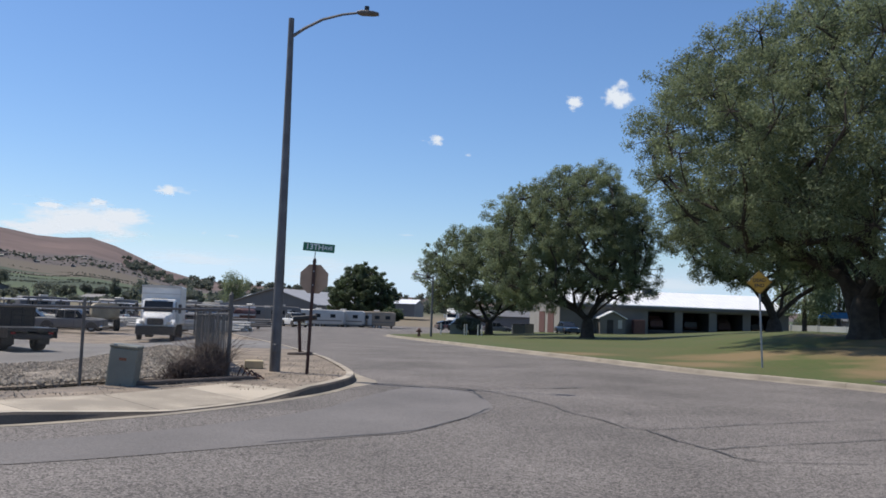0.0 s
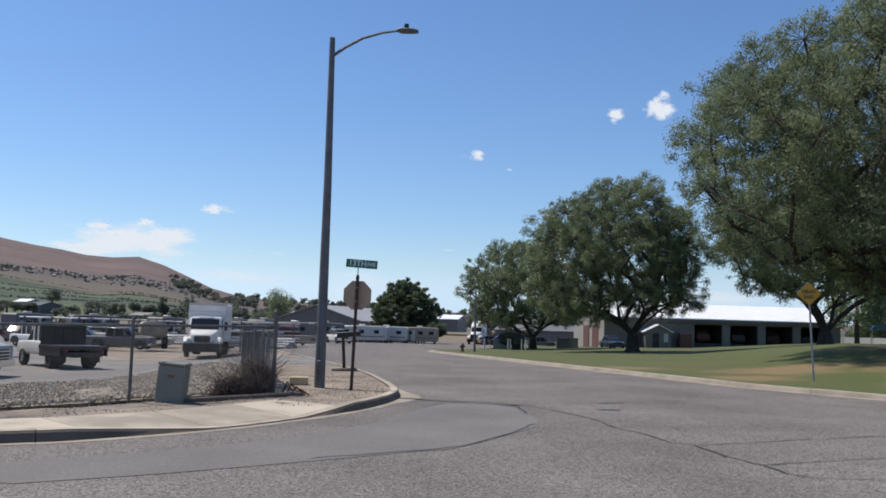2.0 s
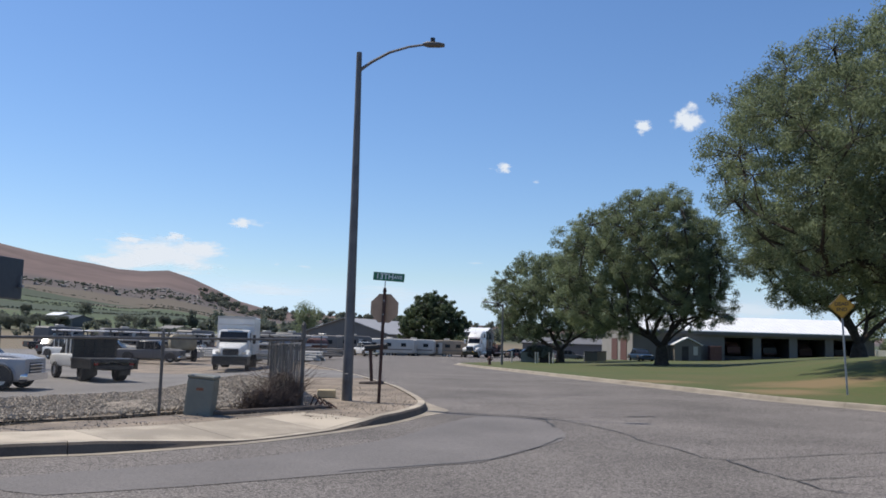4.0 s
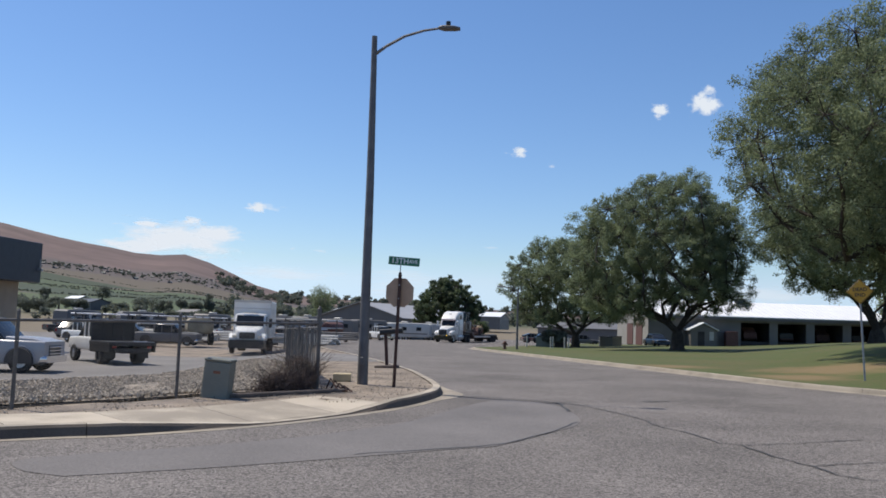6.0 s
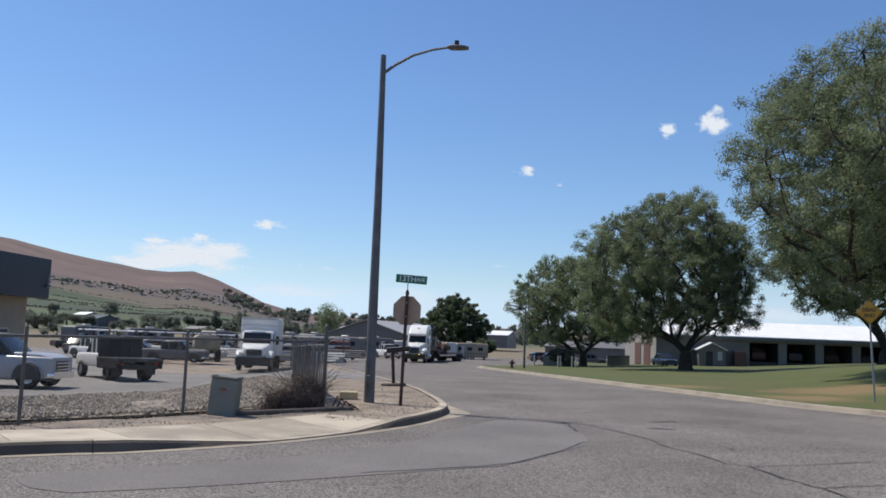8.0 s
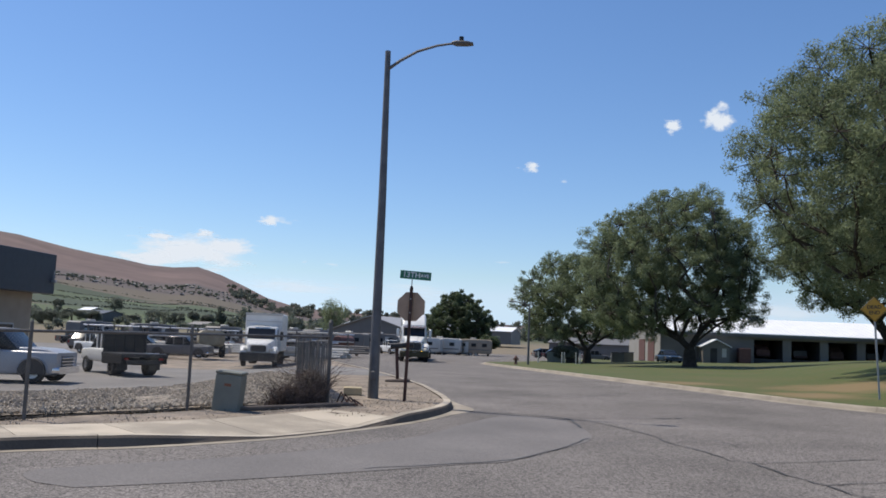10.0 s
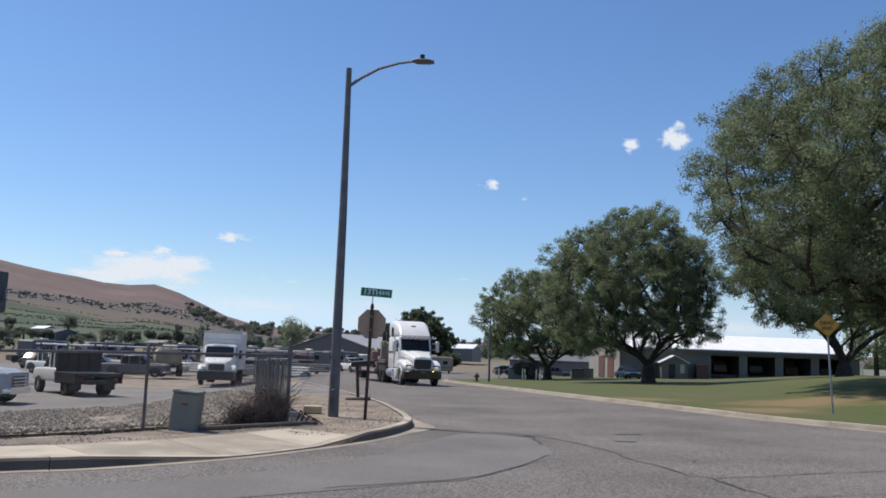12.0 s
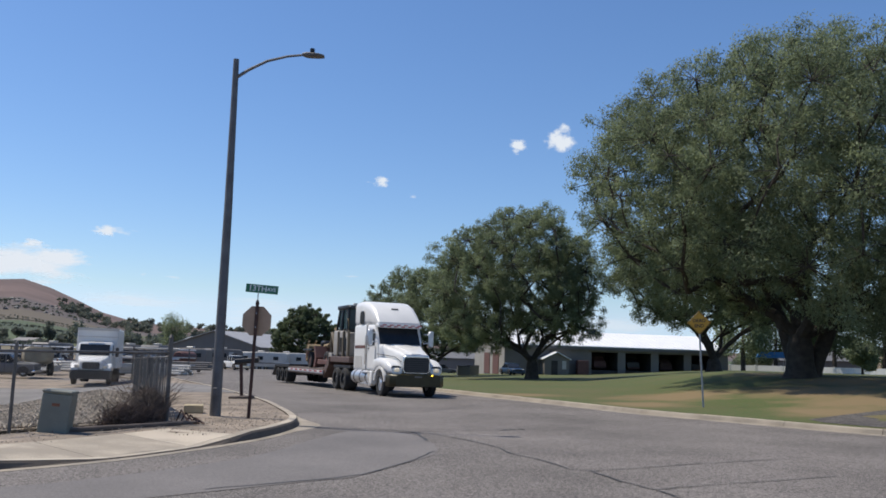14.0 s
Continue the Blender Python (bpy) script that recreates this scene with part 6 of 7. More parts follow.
def fence():
    root = thing("chain_link_fence", "galvanised chain-link fence on steel posts", "fence")
    tops = []
    for i, (x, y) in enumerate(FENCE_AT):
        g = base_z(x, y) + 0.1
        z = 1.38 + 0.04 * i
        last = i == len(FENCE_AT) - 1
        part("post", Mesh().cyl((x, y, g - 0.2), (x, y, z + (0.32 if last else 0.14)), 0.048 if last else 0.03, n=10), FENCE, root, smooth=True)
        part("cap", Mesh().cyl((x, y, z + (0.32 if last else 0.14)), (x, y, z + (0.39 if last else 0.18)), 0.053 if last else 0.035, 0.01, n=8), FENCE, root)
        tops.append((x, y, g, z))
    for a, b in zip(tops, tops[1:]):
        part("top_rail", Mesh().cyl((a[0], a[1], a[3]), (b[0], b[1], b[3]), 0.024, n=8), FENCE, root, smooth=True)
        part("tension_wire", Mesh().cyl((a[0], a[1], a[2] + 0.06), (b[0], b[1], b[2] + 0.06), 0.004, n=4), FENCE, root)
        chain(root, a, b, a[3] - a[2] - 0.05, 0.058)
    return root


WIRE = mat("galvanised_wire", (0.22, 0.205, 0.185), 0.6, 0.3, vary=0.2, scale=4)


def chain(root, a, b, h, pitch):
    """Woven wire between two posts: slanting wires both ways."""
    me = Mesh()
    u = Vector((b[0] - a[0], b[1] - a[1], 0))
    ln = u.length
    u /= ln
    n = u.cross(Vector((0, 0, 1)))
    o = Vector((a[0], a[1], a[2] + 0.05))
    rise = (b[2] - a[2]) / ln
    w = 0.0011
    k = int((ln + h) / pitch)
    for s in (0, 1):
        for i in range(k + 1):
            t0 = i * pitch - h
            p0, p1 = max(t0, 0), min(t0 + h, ln)
            if p1 - p0 < 0.05:
                continue
            z0, z1 = p0 - t0, p1 - t0
            if s:
                z0, z1 = h - z0, h - z1
            A, B = o + u * p0 + Vector((0, 0, z0 + rise * p0)), o + u * p1 + Vector((0, 0, z1 + rise * p1))
            d = (B - A).normalized()
            e = d.cross(n) * w
            off = n * (w * (1 if s else -1))
            me.add([A + e + off, A - e + off, B - e + off, B + e + off], [(0, 1, 2, 3)])
            me.add([A + n * w, A - n * w, B - n * w, B + n * w], [(0, 1, 2, 3)])
    ob = part("wire_mesh", me, WIRE, root)
    tagged(ob, kind="stuff")


def slat_fence():
    """The side fence with grey-blue slats, running back from the corner."""
    root = thing("slatted_fence", "chain-link fence with faded blue-grey slats", "fence")
    a, b = Vector((-4.62, 18.8)), Vector((-8.87, 31.25))
    u = (b - a).normalized()
    n = int((b - a).length / 0.16)
    sl = Mesh().box(-0.076, 0.076, -0.006, 0.006, 0.05, 1.38)
    data = sl.data("slat", SLAT)
    ang = math.degrees(math.atan2(u.y, u.x))
    rnd = random.Random(5)
    for i in range(n):
        p = a + u * (0.16 * i + 0.08)
        if rnd.random() < 0.06:
            continue
        ob = part("slat", data, None, root, m=pose(p.x, p.y, base_z(p.x, p.y) * 0.6 + 0.08, rnd.uniform(-1, 1), rnd.uniform(-1.5, 1.5), ang))
    for i in range(5):
        p = a + u * ((b - a).length * i / 4)
        z = base_z(p.x, p.y) * 0.6 + 0.05
        part("post", Mesh().cyl((p.x, p.y, z - 0.2), (p.x, p.y, z + 1.55), 0.04, n=8), FENCE, root)
    part("top_rail", Mesh().cyl((a.x, a.y, 1.5), (b.x, b.y, 1.35), 0.022, n=8), FENCE, root)


SLAT = mat("faded_slat", (0.036, 0.044, 0.056), 0.9, spec=0.1, vary=0.25, per_object=True, tint=0.6)


def twigs(seed, n, w, d, h, r0, bend=0.5):
    """Dry stems fanning up out of the ground."""
    rnd = random.Random(seed)
    me = Mesh()
    for i in range(n):
        x, y = rnd.gauss(0, w * 0.35), rnd.gauss(0, d * 0.35)
        a = rnd.uniform(0, 6.28)
        l = h * rnd.uniform(0.4, 1.1) * math.exp(-(x / w) ** 2)
        p = Vector((x, y, 0))
        q = p + Vector((math.cos(a) * l * bend * 0.5, math.sin(a) * l * bend * 0.5, l * 0.55))
        e = q + Vector((math.cos(a + 0.6) * l * bend, math.sin(a + 0.6) * l * bend, l * rnd.uniform(0.05, 0.5)))
        me.tube([p, q, e], [r0, r0 * 0.7, r0 * 0.3], 3)
    return me


def dry_bush(x, y, turn, seed, w, h, n, label):
    root = thing("dry_bush", label, "bush", pose(x, y, 0.1, 0, 0, turn))
    tagged(part("stem_tangle", twigs(seed, n, w, 0.5, h, 0.006), DRYSHRUB, root), kind="stuff")
    lobes = [((random.Random(seed + i).uniform(-0.5, 0.5) * w, 0, h * 0.3), (w * 0.28, 0.35, h * 0.3)) for i in range(6)]
    part("dry_leaves", leaf_mesh("dry_leaves", foliage(seed, lobes, 12000, 0.055, 0.3, 0.0), DRYSHRUB), None, root)


def loose_block(name, label, x, y, z, turn, size, material):
    me = Mesh().box(-size[0] / 2, size[0] / 2, -size[1] / 2, size[1] / 2, 0, size[2], 0.02)
    return solid(name, me, material, label, "block", pose(x, y, z, 0, 0, turn))


def hydrant():
    x, y = at(-1.55, 76)
    root = thing("fire_hydrant", "dark red fire hydrant at the lawn's tip", "hydrant", pose(x, y, lawn_z(x, y)))
    part("barrel", Mesh().lathe([(0, 0.2), (0.08, 0.2), (0.09, 0.12), (0.55, 0.12), (0.6, 0.16), (0.66, 0.14), (0.78, 0.04)], 14, "z"), REDBR, root, smooth=True)
    part("nozzle", Mesh().cyl((-0.25, 0, 0.48), (0.25, 0, 0.48), 0.07), REDBR, root)


def far_pole(az, r, h, z, arm=True):
    x, y = at(az, r)
    root = thing("street_lamp", "distant slim street lamp pole on the far street", "street lamp", pose(x, y, z))
    part("pole", Mesh().tube([(0, 0, -0.2), (0, 0, h * 0.5), (0, 0, h)], [0.11, 0.09, 0.07], 8), POLE, root)
    part("arm", Mesh().tube([(0, 0, h - 0.3), (-0.5, 0, h + 0.05), (-1.4, 0, h + 0.1)], 0.05, 6), POLE, root)
    part("lamp_head", Mesh().box(-1.9, -1.35, -0.13, 0.13, h + 0.05, h + 0.2, 0.03), STEEL, root)


street_lamp()
stop_sign()
dead_end_sign()
mailbox()
utility_box()
fence()
slat_fence()
dry_bush(-5.05, 17.85, 60, 3, 1.1, 0.68, 640, "low dark dry brush against the fence corner")
dry_bush(-4.95, 18.6, 60, 8, 0.5, 1.2, 200, "tall dry weeds at the fence corner post")
PALE_BLOCK = mat("pale_concrete", (0.52, 0.43, 0.28), 0.85, vary=0.15, scale=4, bump=0.2)
loose_block("concrete_block", "pale concrete block lying on the dirt", -4.66, 21.6, 0.15, 12, (0.46, 0.34, 0.2), PALE_BLOCK)
loose_block("timber", "weathered grey timber lying along the verge", -5.0, 16.9, 0.12, 55, (2.9, 0.14, 0.09), WOODP)
loose_block("timber", "weathered grey timber lying along the verge", -4.35, 18.2, 0.12, 40, (1.2, 0.12, 0.08), WOODP)
root = thing("wire_scrap", "tangle of bent dark pipe beside the fence post", "scrap", pose(-4.4, 18.75, 0.12))
for k in range(4):
    part("pipe", Mesh().tube([(0.1 * k, 0, 0.02), (0.1 * k + 0.12, -0.1, 0.28 - 0.05 * k), (0.1 * k + 0.35, -0.3, 0.03)], 0.018, 6), RUST, root)
hydrant()
far_pole(-0.75, 78, 5.6, -0.35)

# stones of the gravel and of the verge
def stones(name, label, n, spot, size, material, seed):
    rnd = random.Random(seed)
    me = Mesh()
    for i in range(n):
        x, y, z = spot(rnd)
        s = size * rnd.uniform(0.5, 1.4)
        q = Euler((rnd.uniform(0, 6), rnd.uniform(0, 6), rnd.uniform(0, 6))).to_matrix()
        v = [q @ Vector((s * a * rnd.uniform(0.6, 1.1), s * b * rnd.uniform(0.6, 1.1), s * c * rnd.uniform(0.5, 1))) for a, b, c in ((1, 0, 0), (-1, 0, 0), (0, 1, 0), (0, -1, 0), (0, 0, 1), (0, 0, -1))]
        me.add([p + Vector((x, y, z)) for p in v], [(0, 2, 4), (2, 1, 4), (1, 3, 4), (3, 0, 4), (2, 0, 5), (1, 2, 5), (3, 1, 5), (0, 3, 5)])
    return solid(name, me, material, label, "stones", kind="stuff")


def inside(x, y, poly):
    hit = False
    for (ax, ay), (bx, by) in zip(poly, poly[1:] + poly[:1]):
        if (ay > y) != (by > y) and x < (bx - ax) * (y - ay) / (by - ay) + ax:
            hit = not hit
    return hit


def in_strip(rnd):
    while True:
        x, y = rnd.uniform(-20, -4.7), rnd.uniform(4, 32)
        if inside(x, y, GRAVEL_EDGE):
            return x, y, dirt_z(x, y) + 0.082


def in_verge(rnd):
    i = rnd.randrange(18, 58)
    p, q = DIRT_LINE[i], DIRT_LINE[i + 1]
    t = rnd.random()
    x, y = p[0] + (q[0] - p[0]) * t - rnd.uniform(0.1, 2.6), p[1] + (q[1] - p[1]) * t + rnd.uniform(-0.5, 0.5)
    return x, y, dirt_z(x, y) + 0.015


STONE = mat("stone", (0.36, 0.31, 0.25), 0.95, second=(0.22, 0.19, 0.15), scale=3, island=True, tint=0.9)
stones("gravel_stones", "loose angular gravel behind the fence", 40000, in_strip, 0.044, STONE, 4)
stones("verge_stones", "small stones scattered on the dirt verge", 2600, in_verge, 0.014, STONE, 9)

# ================= beyond the lawn =================
for k, (az, r, w, col, lab) in enumerate(((1.0, 101, 0.9, BOXGREEN, "dark green bin by the lawn's edge"), (2.1, 101, 0.7, BLACK, "dark bin by the lawn's edge"), (5.0, 112, 0.8, GREYD, "grey bin near the garage"), (5.6, 113, 0.8, TAN, "tan wooden bin near the garage"))):
    x, y = at(az, r)
    b = thing("bin", lab, "bin", pose(x, y, lawn_z(x, y) - 0.05), "bins by the lawn")
    part("bin_body", Mesh().box(-w, w, -0.5, 0.5, 0, 1.25, 0.05), col, b)
    part("bin_lid", Mesh().box(-w - 0.04, w + 0.04, -0.54, 0.54, 1.25, 1.33, 0.03), BLACK, b)
for az in (1.45, 1.6, 2.35, 2.6, -0.1):
    x, y = at(az, 96)
    b = thing("bollard", "short white post at the lawn's edge", "post", pose(x, y, lawn_z(x, y)), "posts by the lawn")
    part("post", Mesh().cyl((0, 0, -0.1), (0, 0, 1.25), 0.07, n=8), OFFWHITE, b)
wall = thing("low_white_wall", "long low white fence beyond the lawn", "fence")
for i in range(14):
    (ax, ay), (bx, by) = at(21.9 + i * 1.5, 135 - 1.2 * i), at(23.4 + i * 1.5, 133.8 - 1.2 * i)
    if i == 8:
        continue
    d = math.degrees(math.atan2(by - ay, bx - ax))
    ln = math.hypot(bx - ax, by - ay)
    part("panel", Mesh().box(0.03, ln - 0.03, -0.03, 0.03, 0.05, 0.95), WHITE, wall, m=pose(ax, ay, 1.3, 0, 0, d))
    part("post", Mesh().box(-0.08, 0.08, -0.08, 0.08, -0.3, 1.02, 0.01), WHITE, wall, m=pose(ax, ay, 1.3, 0, 0, d))
x, y = at(24.3, 128)
tent = thing("canopy_tent", "blue cloth canopy on thin steel legs", "canopy", pose(x, y, 1.2, 0, 0, -20))
part("canopy", Mesh().prism([(-1.9, 2.1), (1.9, 2.1), (1.6, 2.9), (-1.5, 2.9)], -1.5, 1.5, "y"), BLUECLOTH, tent, "blue cloth top")
for sx in (-1.8, 1.8):
    for sy in (-1.4, 1.4):
        part("leg", Mesh().cyl((sx, sy, 0), (sx, sy, 2.1), 0.03, n=6), STEEL, tent)
for az, r, w, e, col, lab in ((30.5, 175, 12, 3.0, GREYD, "low grey house beyond the white fence"), (34.5, 165, 12, 3.0, TAN, "low tan house beyond the white fence"), (27.5, 190, 10, 3.0, GREYD, "distant grey house roof behind the trees")):
    x, y = at(az, r)
    shed("house", lab, x, y, 70, 9, w, e, e + 2.0, col, GREYD, 0.6)


def clump_tree(name, label, x, y, z, hw, hh, material, seed, count=5200, leaf=0.36, group=""):
    """A distant tree: short trunk and a crown of leafy lobes."""
    rnd = random.Random(seed)
    root = thing(name, label, "tree", pose(x, y, z), group)
    part("trunk", Mesh().tube([(0, 0, -1), (0, 0, hh * 0.5), (0.1, 0, hh * 1.2)], [hw * 0.09, hw * 0.07, hw * 0.03], 6), BARK, root)
    lobes = []
    for i in range(14):
        a, u = rnd.uniform(0, 6.28), rnd.uniform(-0.8, 0.9)
        c = (math.cos(a) * hw * 0.6 * math.sqrt(1 - u * u), math.sin(a) * hw * 0.6 * math.sqrt(1 - u * u), hh * (1.05 + 0.6 * u))
        s = rnd.uniform(0.3, 0.45) * hw
        lobes.append((c, (s, s, s * hh / hw * 0.9)))
    part("crown", leaf_mesh("crown", foliage(seed, lobes, count, leaf, 0.5, 0.2, 0.3), material), None, root)
    return root


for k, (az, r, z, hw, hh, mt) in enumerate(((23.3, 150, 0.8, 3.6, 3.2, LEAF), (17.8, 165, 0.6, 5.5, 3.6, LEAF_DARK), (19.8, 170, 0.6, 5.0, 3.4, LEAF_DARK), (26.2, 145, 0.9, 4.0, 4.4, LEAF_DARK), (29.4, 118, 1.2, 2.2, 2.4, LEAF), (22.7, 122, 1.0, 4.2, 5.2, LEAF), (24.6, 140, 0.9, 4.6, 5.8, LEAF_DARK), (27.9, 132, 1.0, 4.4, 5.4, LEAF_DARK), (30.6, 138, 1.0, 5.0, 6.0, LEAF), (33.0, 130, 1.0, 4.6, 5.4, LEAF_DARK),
                                            (31.6, 150, 0.9, 5, 4.0, LEAF_DARK), (34.5, 145, 0.9, 5, 4.2, LEAF), (38, 150, 0.9, 5, 4.5, LEAF_DARK), (-3.4, 143, -0.8, 2.2, 1.9, LEAF_DARK), (1.6, 100, -0.1, 1.7, 0.9, LEAF_HAZED),
                                            (-13.65, 250, None, 4.8, 6.7, LEAF), (-24.7, 320, None, 4.8, 3.5, LEAF_HAZED), (-23.5, 330, None, 3.2, 2.6, LEAF_HAZED), (-27.26, 480, None, 4.6, 4.4, LEAF_HAZED), (-20.85, 350, None, 2.5, 4.4, LEAF_HAZED), (-21.7, 340, None, 3.0, 2.6, LEAF_HAZED),
                                            (-22.6, 335, None, 2.8, 3.0, LEAF_HAZED), (-29.7, 300, None, 4.6, 2.4, LEAF_HAZED), (-28.6, 312, None, 3.8, 2.2, LEAF_HAZED), (-31.3, 280, None, 5.0, 2.8, LEAF_HAZED), (-30.5, 450, None, 3.0, 3.0, LEAF_HAZED), (-26.4, 330, None, 3.0, 1.7, LEAF_HAZED), (-16.4, 300, None, 2.4, 2.8, LEAF_HAZED))):
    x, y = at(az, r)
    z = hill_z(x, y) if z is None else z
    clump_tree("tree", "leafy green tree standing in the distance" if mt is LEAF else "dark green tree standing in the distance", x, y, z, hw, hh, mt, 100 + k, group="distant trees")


def far_woods():
    """Bands of small trees over the plain and the lower slopes."""
    rnd = random.Random(77)
    g = []
    for i in range(2530):
        if i >= 1330:
            # hedges along the edges of the fields
            k = i % 6
            az = -33 + 14.5 * rnd.random()
            r = (560, 640, 720, 790, 860, 930)[k] + (1, -1)[k % 2] * 6 * (az + 26) + rnd.gauss(0, 3)
            s = rnd.uniform(0.35, 0.75)
        elif i >= 1130:
            az, r = rnd.uniform(-36, -19), rnd.uniform(1000, 1170)
            s = rnd.uniform(0.7, 1.5)
        elif i >= 1000:
            az, r = rnd.uniform(-35, -10), rnd.uniform(240, 420)
            s = rnd.uniform(0.9, 2.2)
        elif i < 330:
            az, r = rnd.uniform(-20, 60), rnd.uniform(330, 620)
            if -8 < az < 2 and r < 420:
                r += 150
            s = rnd.uniform(2.5, 5.0)
        elif i < 670:
            c = rnd.randint(0, 17)
            az, r = -52 + 2.0 * c + rnd.gauss(0, 0.7), 1030 + 26 * (c * 7 % 5) + rnd.gauss(0, 12)
            s = rnd.uniform(0.9, 2.4)
        else:
            az, r = (rnd.uniform(-20.5, -15), rnd.uniform(1130, 1330)) if i % 5 < 2 else (rnd.uniform(-16.5, 2), rnd.uniform(900, 1200) if i % 2 else rnd.uniform(1330, 1480))
            s = rnd.uniform(2.6, 4.6) if az < -15.5 else rnd.uniform(3.2, 6.0)
        x, y = at(az, r)
        z = hill_z(x, y)
        lobes = [((x + rnd.uniform(-1, 1) * s * 0.6, y + rnd.uniform(-1, 1) * s * 0.6, z + s * rnd.uniform(0.4, 1.3)), (s * 0.7, s * 0.7, s * 0.6)) for k in range(4)]
        g.append(foliage(500 + i, lobes, 110, s * 0.55, 0.6, 0.1, 0.2))
    # distance haze is in the leaf colour
    ob = new("far_woods", leaf_mesh("far_woods", np.concatenate(g), LEAF_HAZED))
    tagged(ob, "scattered dark trees and orchards over the far slopes", "trees", kind="stuff")


far_woods()


def far_houses():
    rnd = random.Random(31)
    for i in range(64):
        az = rnd.uniform(-34, -19)
        r = rnd.uniform(985, 1190)
        x, y = at(az, r)
        z = hill_z(x, y)
        w, d = rnd.uniform(2.4, 3.8), rnd.uniform(3.0, 5.0)
        root = thing("farmhouse", "small pale farm building far off on the slope", "house", pose(x, y, z - 0.5, 0, 0, rnd.uniform(-40, 110)), "far farm buildings")
        root.scale.z = rnd.uniform(0.5, 0.75)
        part("wall", Mesh().prism([(-w / 2, 0), (w / 2, 0), (w / 2, 2.2), (0, 3.5), (-w / 2, 2.2)], 0, d, "y"), rnd.choice((TAN, GREYD, GREYD, GREY)), root)
        part("roof", Mesh().prism([(0, 3.52), (w / 2 + 0.4, 2.0), (w / 2 + 0.4, 2.2), (0, 3.72), (-w / 2 - 0.4, 2.2), (-w / 2 - 0.4, 2.0)], -0.4, d + 0.4, "y"), rnd.choice((GREY, GREYD, GREYD, BOXGREEN, GREYD)), root)


far_houses()
x, y = at(-27.35, 330)
shed("farm_shed", "dark blue-grey farm shed at the foot of the slope", x, y, 62, 8, 10.5, 3.2, 4.4, GREYD, SHOPDARK, hill_z(x, y) - 0.4, "far farm buildings")
x, y = at(-28.25, 430)
shed("farm_shed", "long low shed with a white roof on the slope", x, y, 62, 7, 10, 2.2, 3.4, TAN, ROOFW, hill_z(x, y) - 0.4, "far farm buildings")
x, y = at(-21.4, 300)
shed("farm_shed", "low shed with a pale roof below the fields", x, y, 60, 6, 9, 2.0, 2.9, GREYD, GREY, hill_z(x, y) - 0.4, "far farm buildings")


# ================= clouds and painted skyline haze ===
def cloud_mat(name, scale, cover, strength):
    m = bpy.data.materials.new(name)
    m.use_nodes = True
    n, l = m.node_tree.nodes, m.node_tree.links
    n.remove(n["Principled BSDF"])
    co = n.new("ShaderNodeTexCoord")
    no = n.new("ShaderNodeTexNoise")
    no.inputs["Scale"].default_value, no.inputs["Detail"].default_value, no.inputs["Roughness"].default_value = scale, 6, 0.62
    oi = n.new("ShaderNodeObjectInfo")
    ad = n.new("ShaderNodeVectorMath")
    ad.operation = "MULTIPLY_ADD"
    ad.inputs[1].default_value = (13, 7, 5)
    l.new(oi.outputs["Random"], ad.inputs[0])
    l.new(co.outputs["Generated"], ad.inputs[2])
    l.new(ad.outputs[0], no.inputs["Vector"])
    gr = n.new("ShaderNodeVectorMath")
    gr.operation = "DISTANCE"
    gr.inputs[1].default_value = (0.5, 0.5, 0.5)
    l.new(co.outputs["Generated"], gr.inputs[0])
    fall = n.new("ShaderNodeMapRange")
    fall.inputs["From Min"].default_value, fall.inputs["From Max"].default_value = 0.05, 0.5
    fall.inputs["To Min"].default_value, fall.inputs["To Max"].default_value = cover, -0.8
    l.new(gr.outputs["Value"], fall.inputs["Value"])
    su = n.new("ShaderNodeMath")
    big = n.new("ShaderNodeMath")
    big.operation = "MULTIPLY_ADD"
    big.inputs[1].default_value, big.inputs[2].default_value = 2.0, -0.45
    l.new(no.outputs["Fac"], big.inputs[0])
    l.new(big.outputs[0], su.inputs[0])
    l.new(fall.outputs[0], su.inputs[1])
    al = n.new("ShaderNodeMapRange")
    al.inputs["From Min"].default_value, al.inputs["From Max"].default_value = 0.42, 0.85
    al.inputs["To Max"].default_value = strength
    l.new(su.outputs[0], al.inputs["Value"])
    em = n.new("ShaderNodeEmission")
    em.inputs[0].default_value, em.inputs[1].default_value = (0.86, 0.92, 1.0, 1), 0.9
    tr = n.new("ShaderNodeBsdfTransparent")
    mx = n.new("ShaderNodeMixShader")
    l.new(al.outputs[0], mx.inputs[0])
    l.new(tr.outputs[0], mx.inputs[1])
    l.new(em.outputs[0], mx.inputs[2])
    l.new(mx.outputs[0], n["Material Output"].inputs[0])
    return m


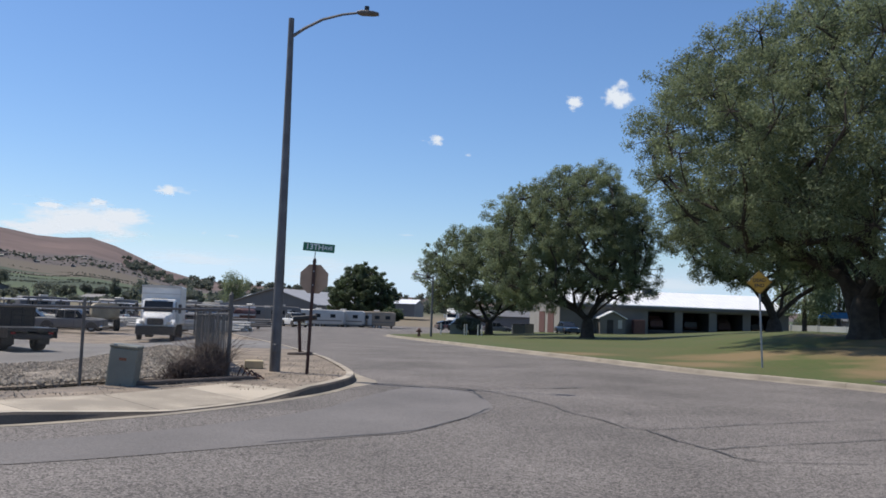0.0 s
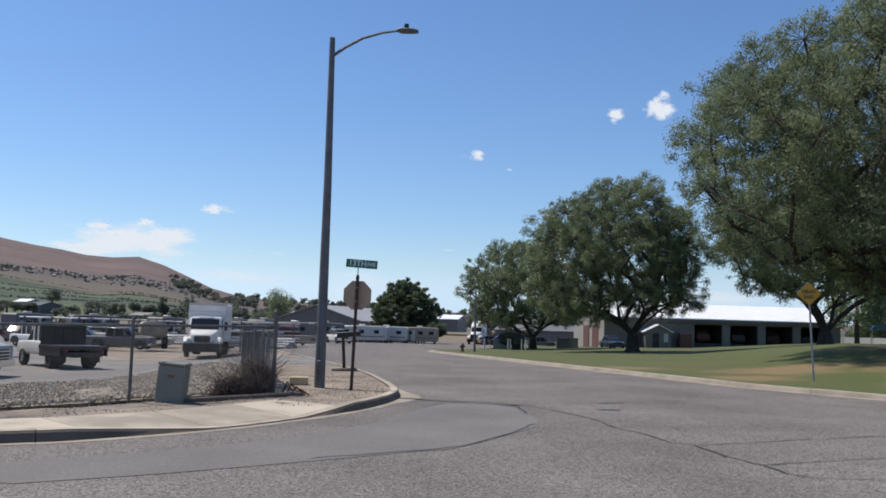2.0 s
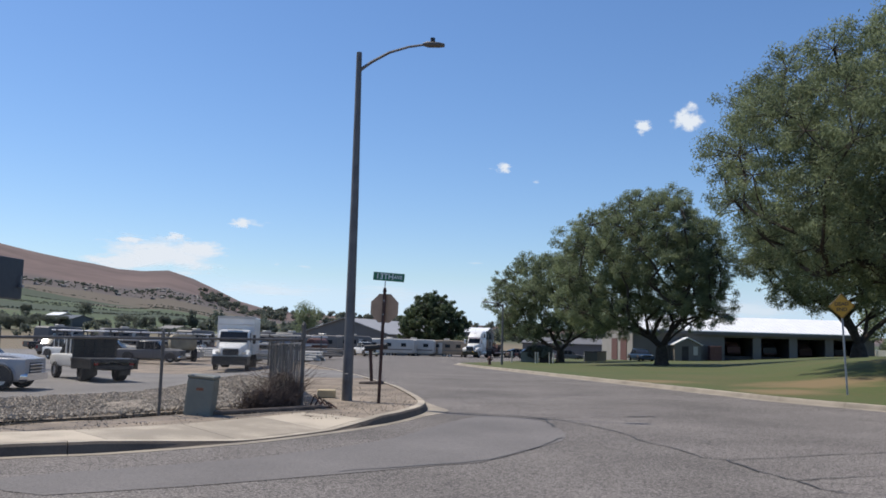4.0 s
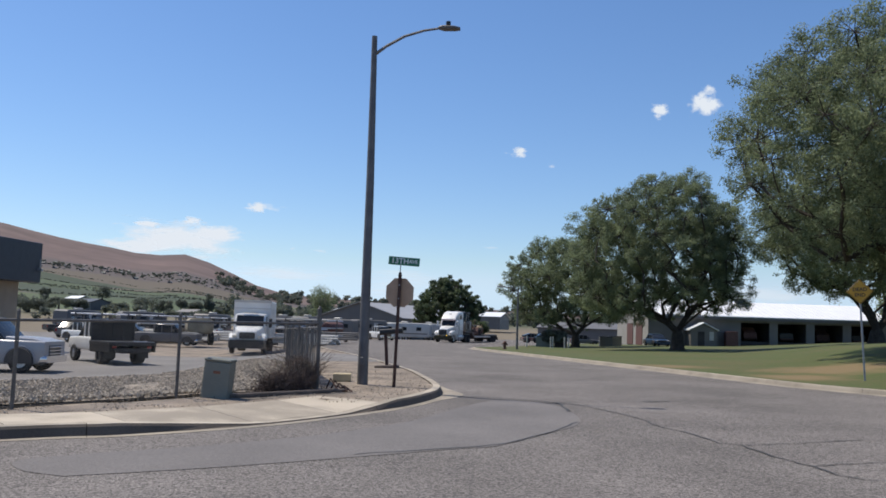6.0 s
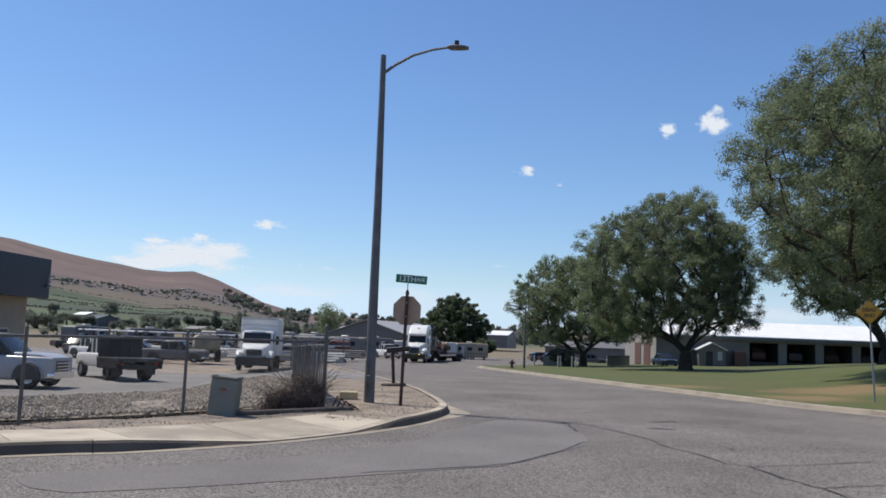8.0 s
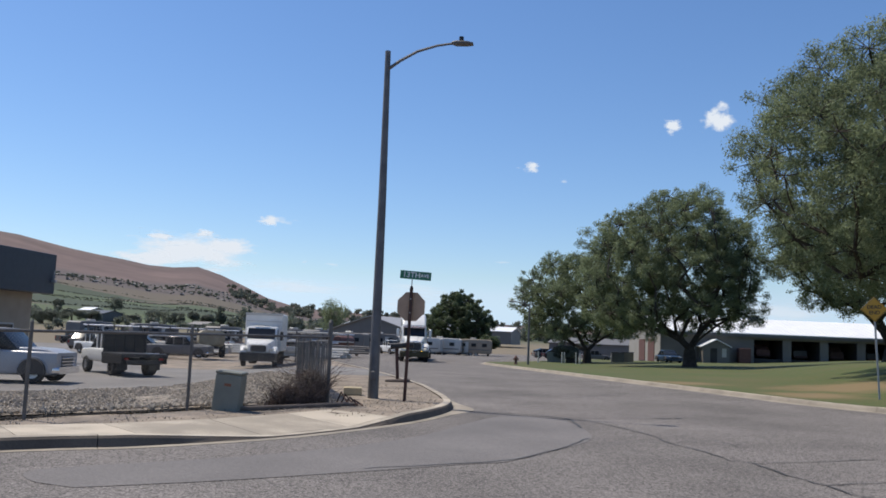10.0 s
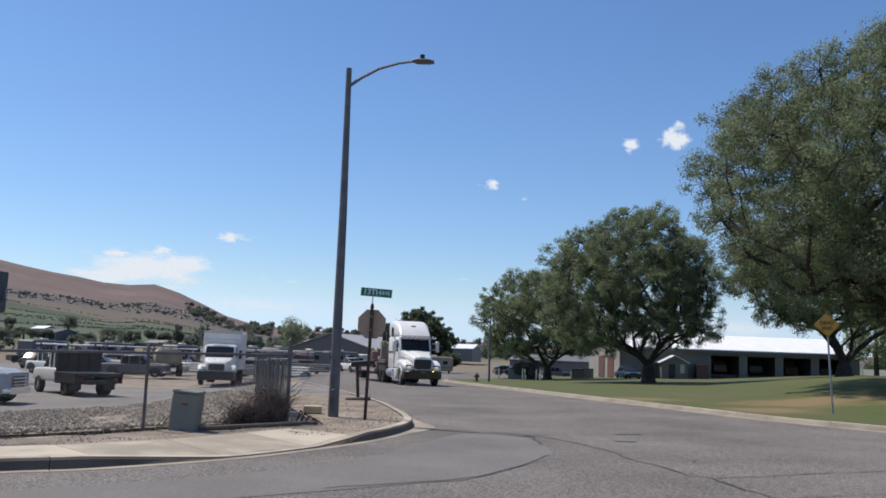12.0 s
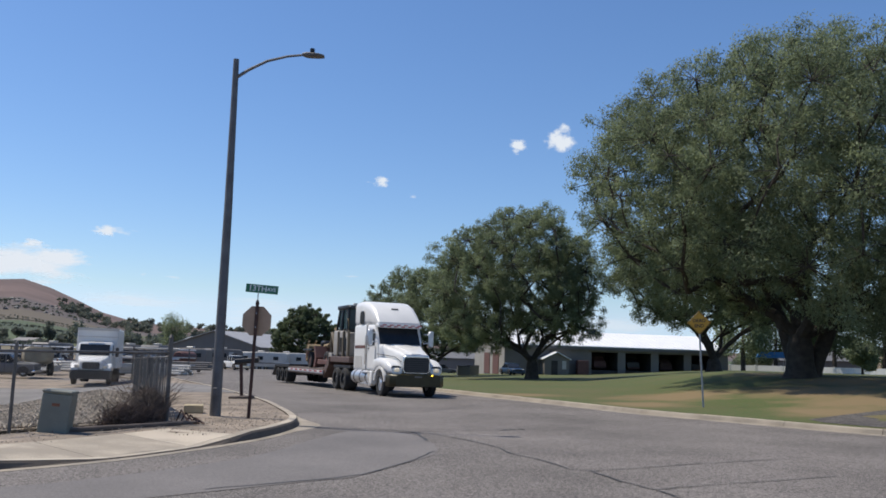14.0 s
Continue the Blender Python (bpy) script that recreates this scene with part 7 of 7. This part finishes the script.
PUFF = cloud_mat("cloud_puff", 4.2, 0.4, 1.0)
VEIL = cloud_mat("cloud_and_haze_veil", 3.5, 0.14, 0.5)
for az, el, w, h, mt in ((11.14, 14.75, 3.9, 3.5, PUFF), (8.33, 14.35, 2.6, 1.8, PUFF), (-0.92, 11.65, 2.6, 1.3, PUFF), (1.32, 10.8, 1.4, 0.8, VEIL), (-22.8, 5.0, 15, 4.4, PUFF), (-20.6, 5.55, 8, 2.6, PUFF), (-25.6, 4.4, 9, 2.2, PUFF), (-24.8, 5.9, 3.2, 1.0, PUFF), (-22.2, 6.25, 2.6, 0.9, PUFF), (-17.5, 7.4, 4.5, 1.5, VEIL), (-18.2, 7.35, 2.4, 1.5, PUFF),
                         # the three widest veils paint the pale haze low over the skyline
                         (-15.8, 4.8, 0.9, 0.5, VEIL), (-13.9, 4.7, 2.2, 0.7, VEIL), (-2.6, 5.3, 2.6, 0.5, VEIL), (-8.5, 2.6, 22, 4.0, VEIL), (14, 2.6, 20, 4.0, VEIL), (-16, 3.0, 16, 3.0, VEIL), (-25, 6.2, 6, 0.9, VEIL)):
    R = 3600
    m = look((0, 0, EYE), (math.sin(radians(az)) * math.cos(radians(el)), math.cos(radians(az)) * math.cos(radians(el)), EYE + math.sin(radians(el))))
    a, b = R * math.tan(radians(w / 2)), R * math.tan(radians(h / 2))
    me = Mesh().add([(-a, -b, -R), (a, -b, -R), (a, b, -R), (-a, b, -R)], [(0, 1, 2, 3)])
    ob = solid("cloud", me, mt, "white fair-weather cloud in the blue sky, the widest veils painted haze", "cloud", m, kind="structure")

TRUCK, TRAILER, LOAD = tractor(), lowboy(), machine()
for ob in (TRUCK, TRAILER, LOAD):
    ob.scale = (1.05, 1.05, 1.05)

# ================= what moves =================
ROUTE = [(4.5, 200), (3.2, 187), (1.6, 174), (-1.0, 160), (-4.2, 146), (-8.2, 129), (-12.2, 111), (-13.3, 102), (-13.2, 93.5), (-12.2, 82), (-10.2, 72), (-8.3, 65), (-5.3, 56), (-2.15, 46.8), (0.85, 38.0)]
WHEN = [(0.0, 174), (3.0, 146), (6.5, 111), (8.2, 93.5), (10.3, 72.5), (11.0, 65), (12.0, 56), (13.0, 46.8), (14.0, 38.0)]


def motions():
    line = smooth_line(ROUTE, 12)
    dist = [0.0]
    for a, b in zip(line, line[1:]):
        dist.append(dist[-1] + math.hypot(b[0] - a[0], b[1] - a[1]))
    xs, ys = [p[0] for p in line], [p[1] for p in line]

    def place(s):
        return np.interp(s, dist, xs), np.interp(s, dist, ys)

    ts = [w[0] for w in WHEN]
    ss_ = [float(np.interp(-w[1], [-v for v in ys], dist)) for w in WHEN]

    def along(t):
        # smooth run of the distance over time
        i = max(0, min(len(ts) - 2, sum(1 for k in ts if k <= t) - 1))
        h = ts[i + 1] - ts[i]
        sl = [(ss_[j + 1] - ss_[j]) / (ts[j + 1] - ts[j]) for j in range(len(ts) - 1)]
        m = [sl[0]] + [(sl[j - 1] + sl[j]) / 2 for j in range(1, len(sl))] + [sl[-1]]
        u = (t - ts[i]) / h
        return ((2 * u ** 3 - 3 * u * u + 1) * ss_[i] + (u ** 3 - 2 * u * u + u) * h * m[i] + (3 * u * u - 2 * u ** 3) * ss_[i + 1] + (u ** 3 - u * u) * h * m[i + 1])

    def pose_between(front, back, zero):
        d = (front[0] - back[0], front[1] - back[1])
        return pose(zero[0], zero[1], base_z(*zero), 0, 0, math.degrees(math.atan2(d[1], d[0])))

    rows_a, rows_b = [], []
    steps = [i / 5 for i in range(71)]
    for t in steps:
        s = along(t)
        f, r = place(s), place(s - 6.0)
        rows_a.append((t, pose_between(f, r, f)))
        k = (f[0] + (r[0] - f[0]) * 0.98, f[1] + (r[1] - f[1]) * 0.98)
        e = place(s - 18.5)
        rows_b.append((t, pose_between(k, e, k)))
    walk(TRUCK, rows_a)
    walk(TRAILER, rows_b)
    walk(LOAD, rows_b)
    fine = [i / 15 for i in range(211)]
    run = [along(t) for t in fine]
    for ob, x, y, r in SPIN:
        walk(ob, [(t, pose(x, y, r, 0, math.degrees((s - run[0]) / r) % 360, 0)) for t, s in zip(fine, run)])
    for ob, k, h in SWAYS:
        walk(ob, [(i * 0.5, pose(0, 0, 0, 0.35 * math.sin(i * 1.1 + k), 0.3 * math.sin(i * 0.83 + 2 * k), 0.25 * math.sin(i * 0.6 + 3 * k))) for i in range(29)])


motions()
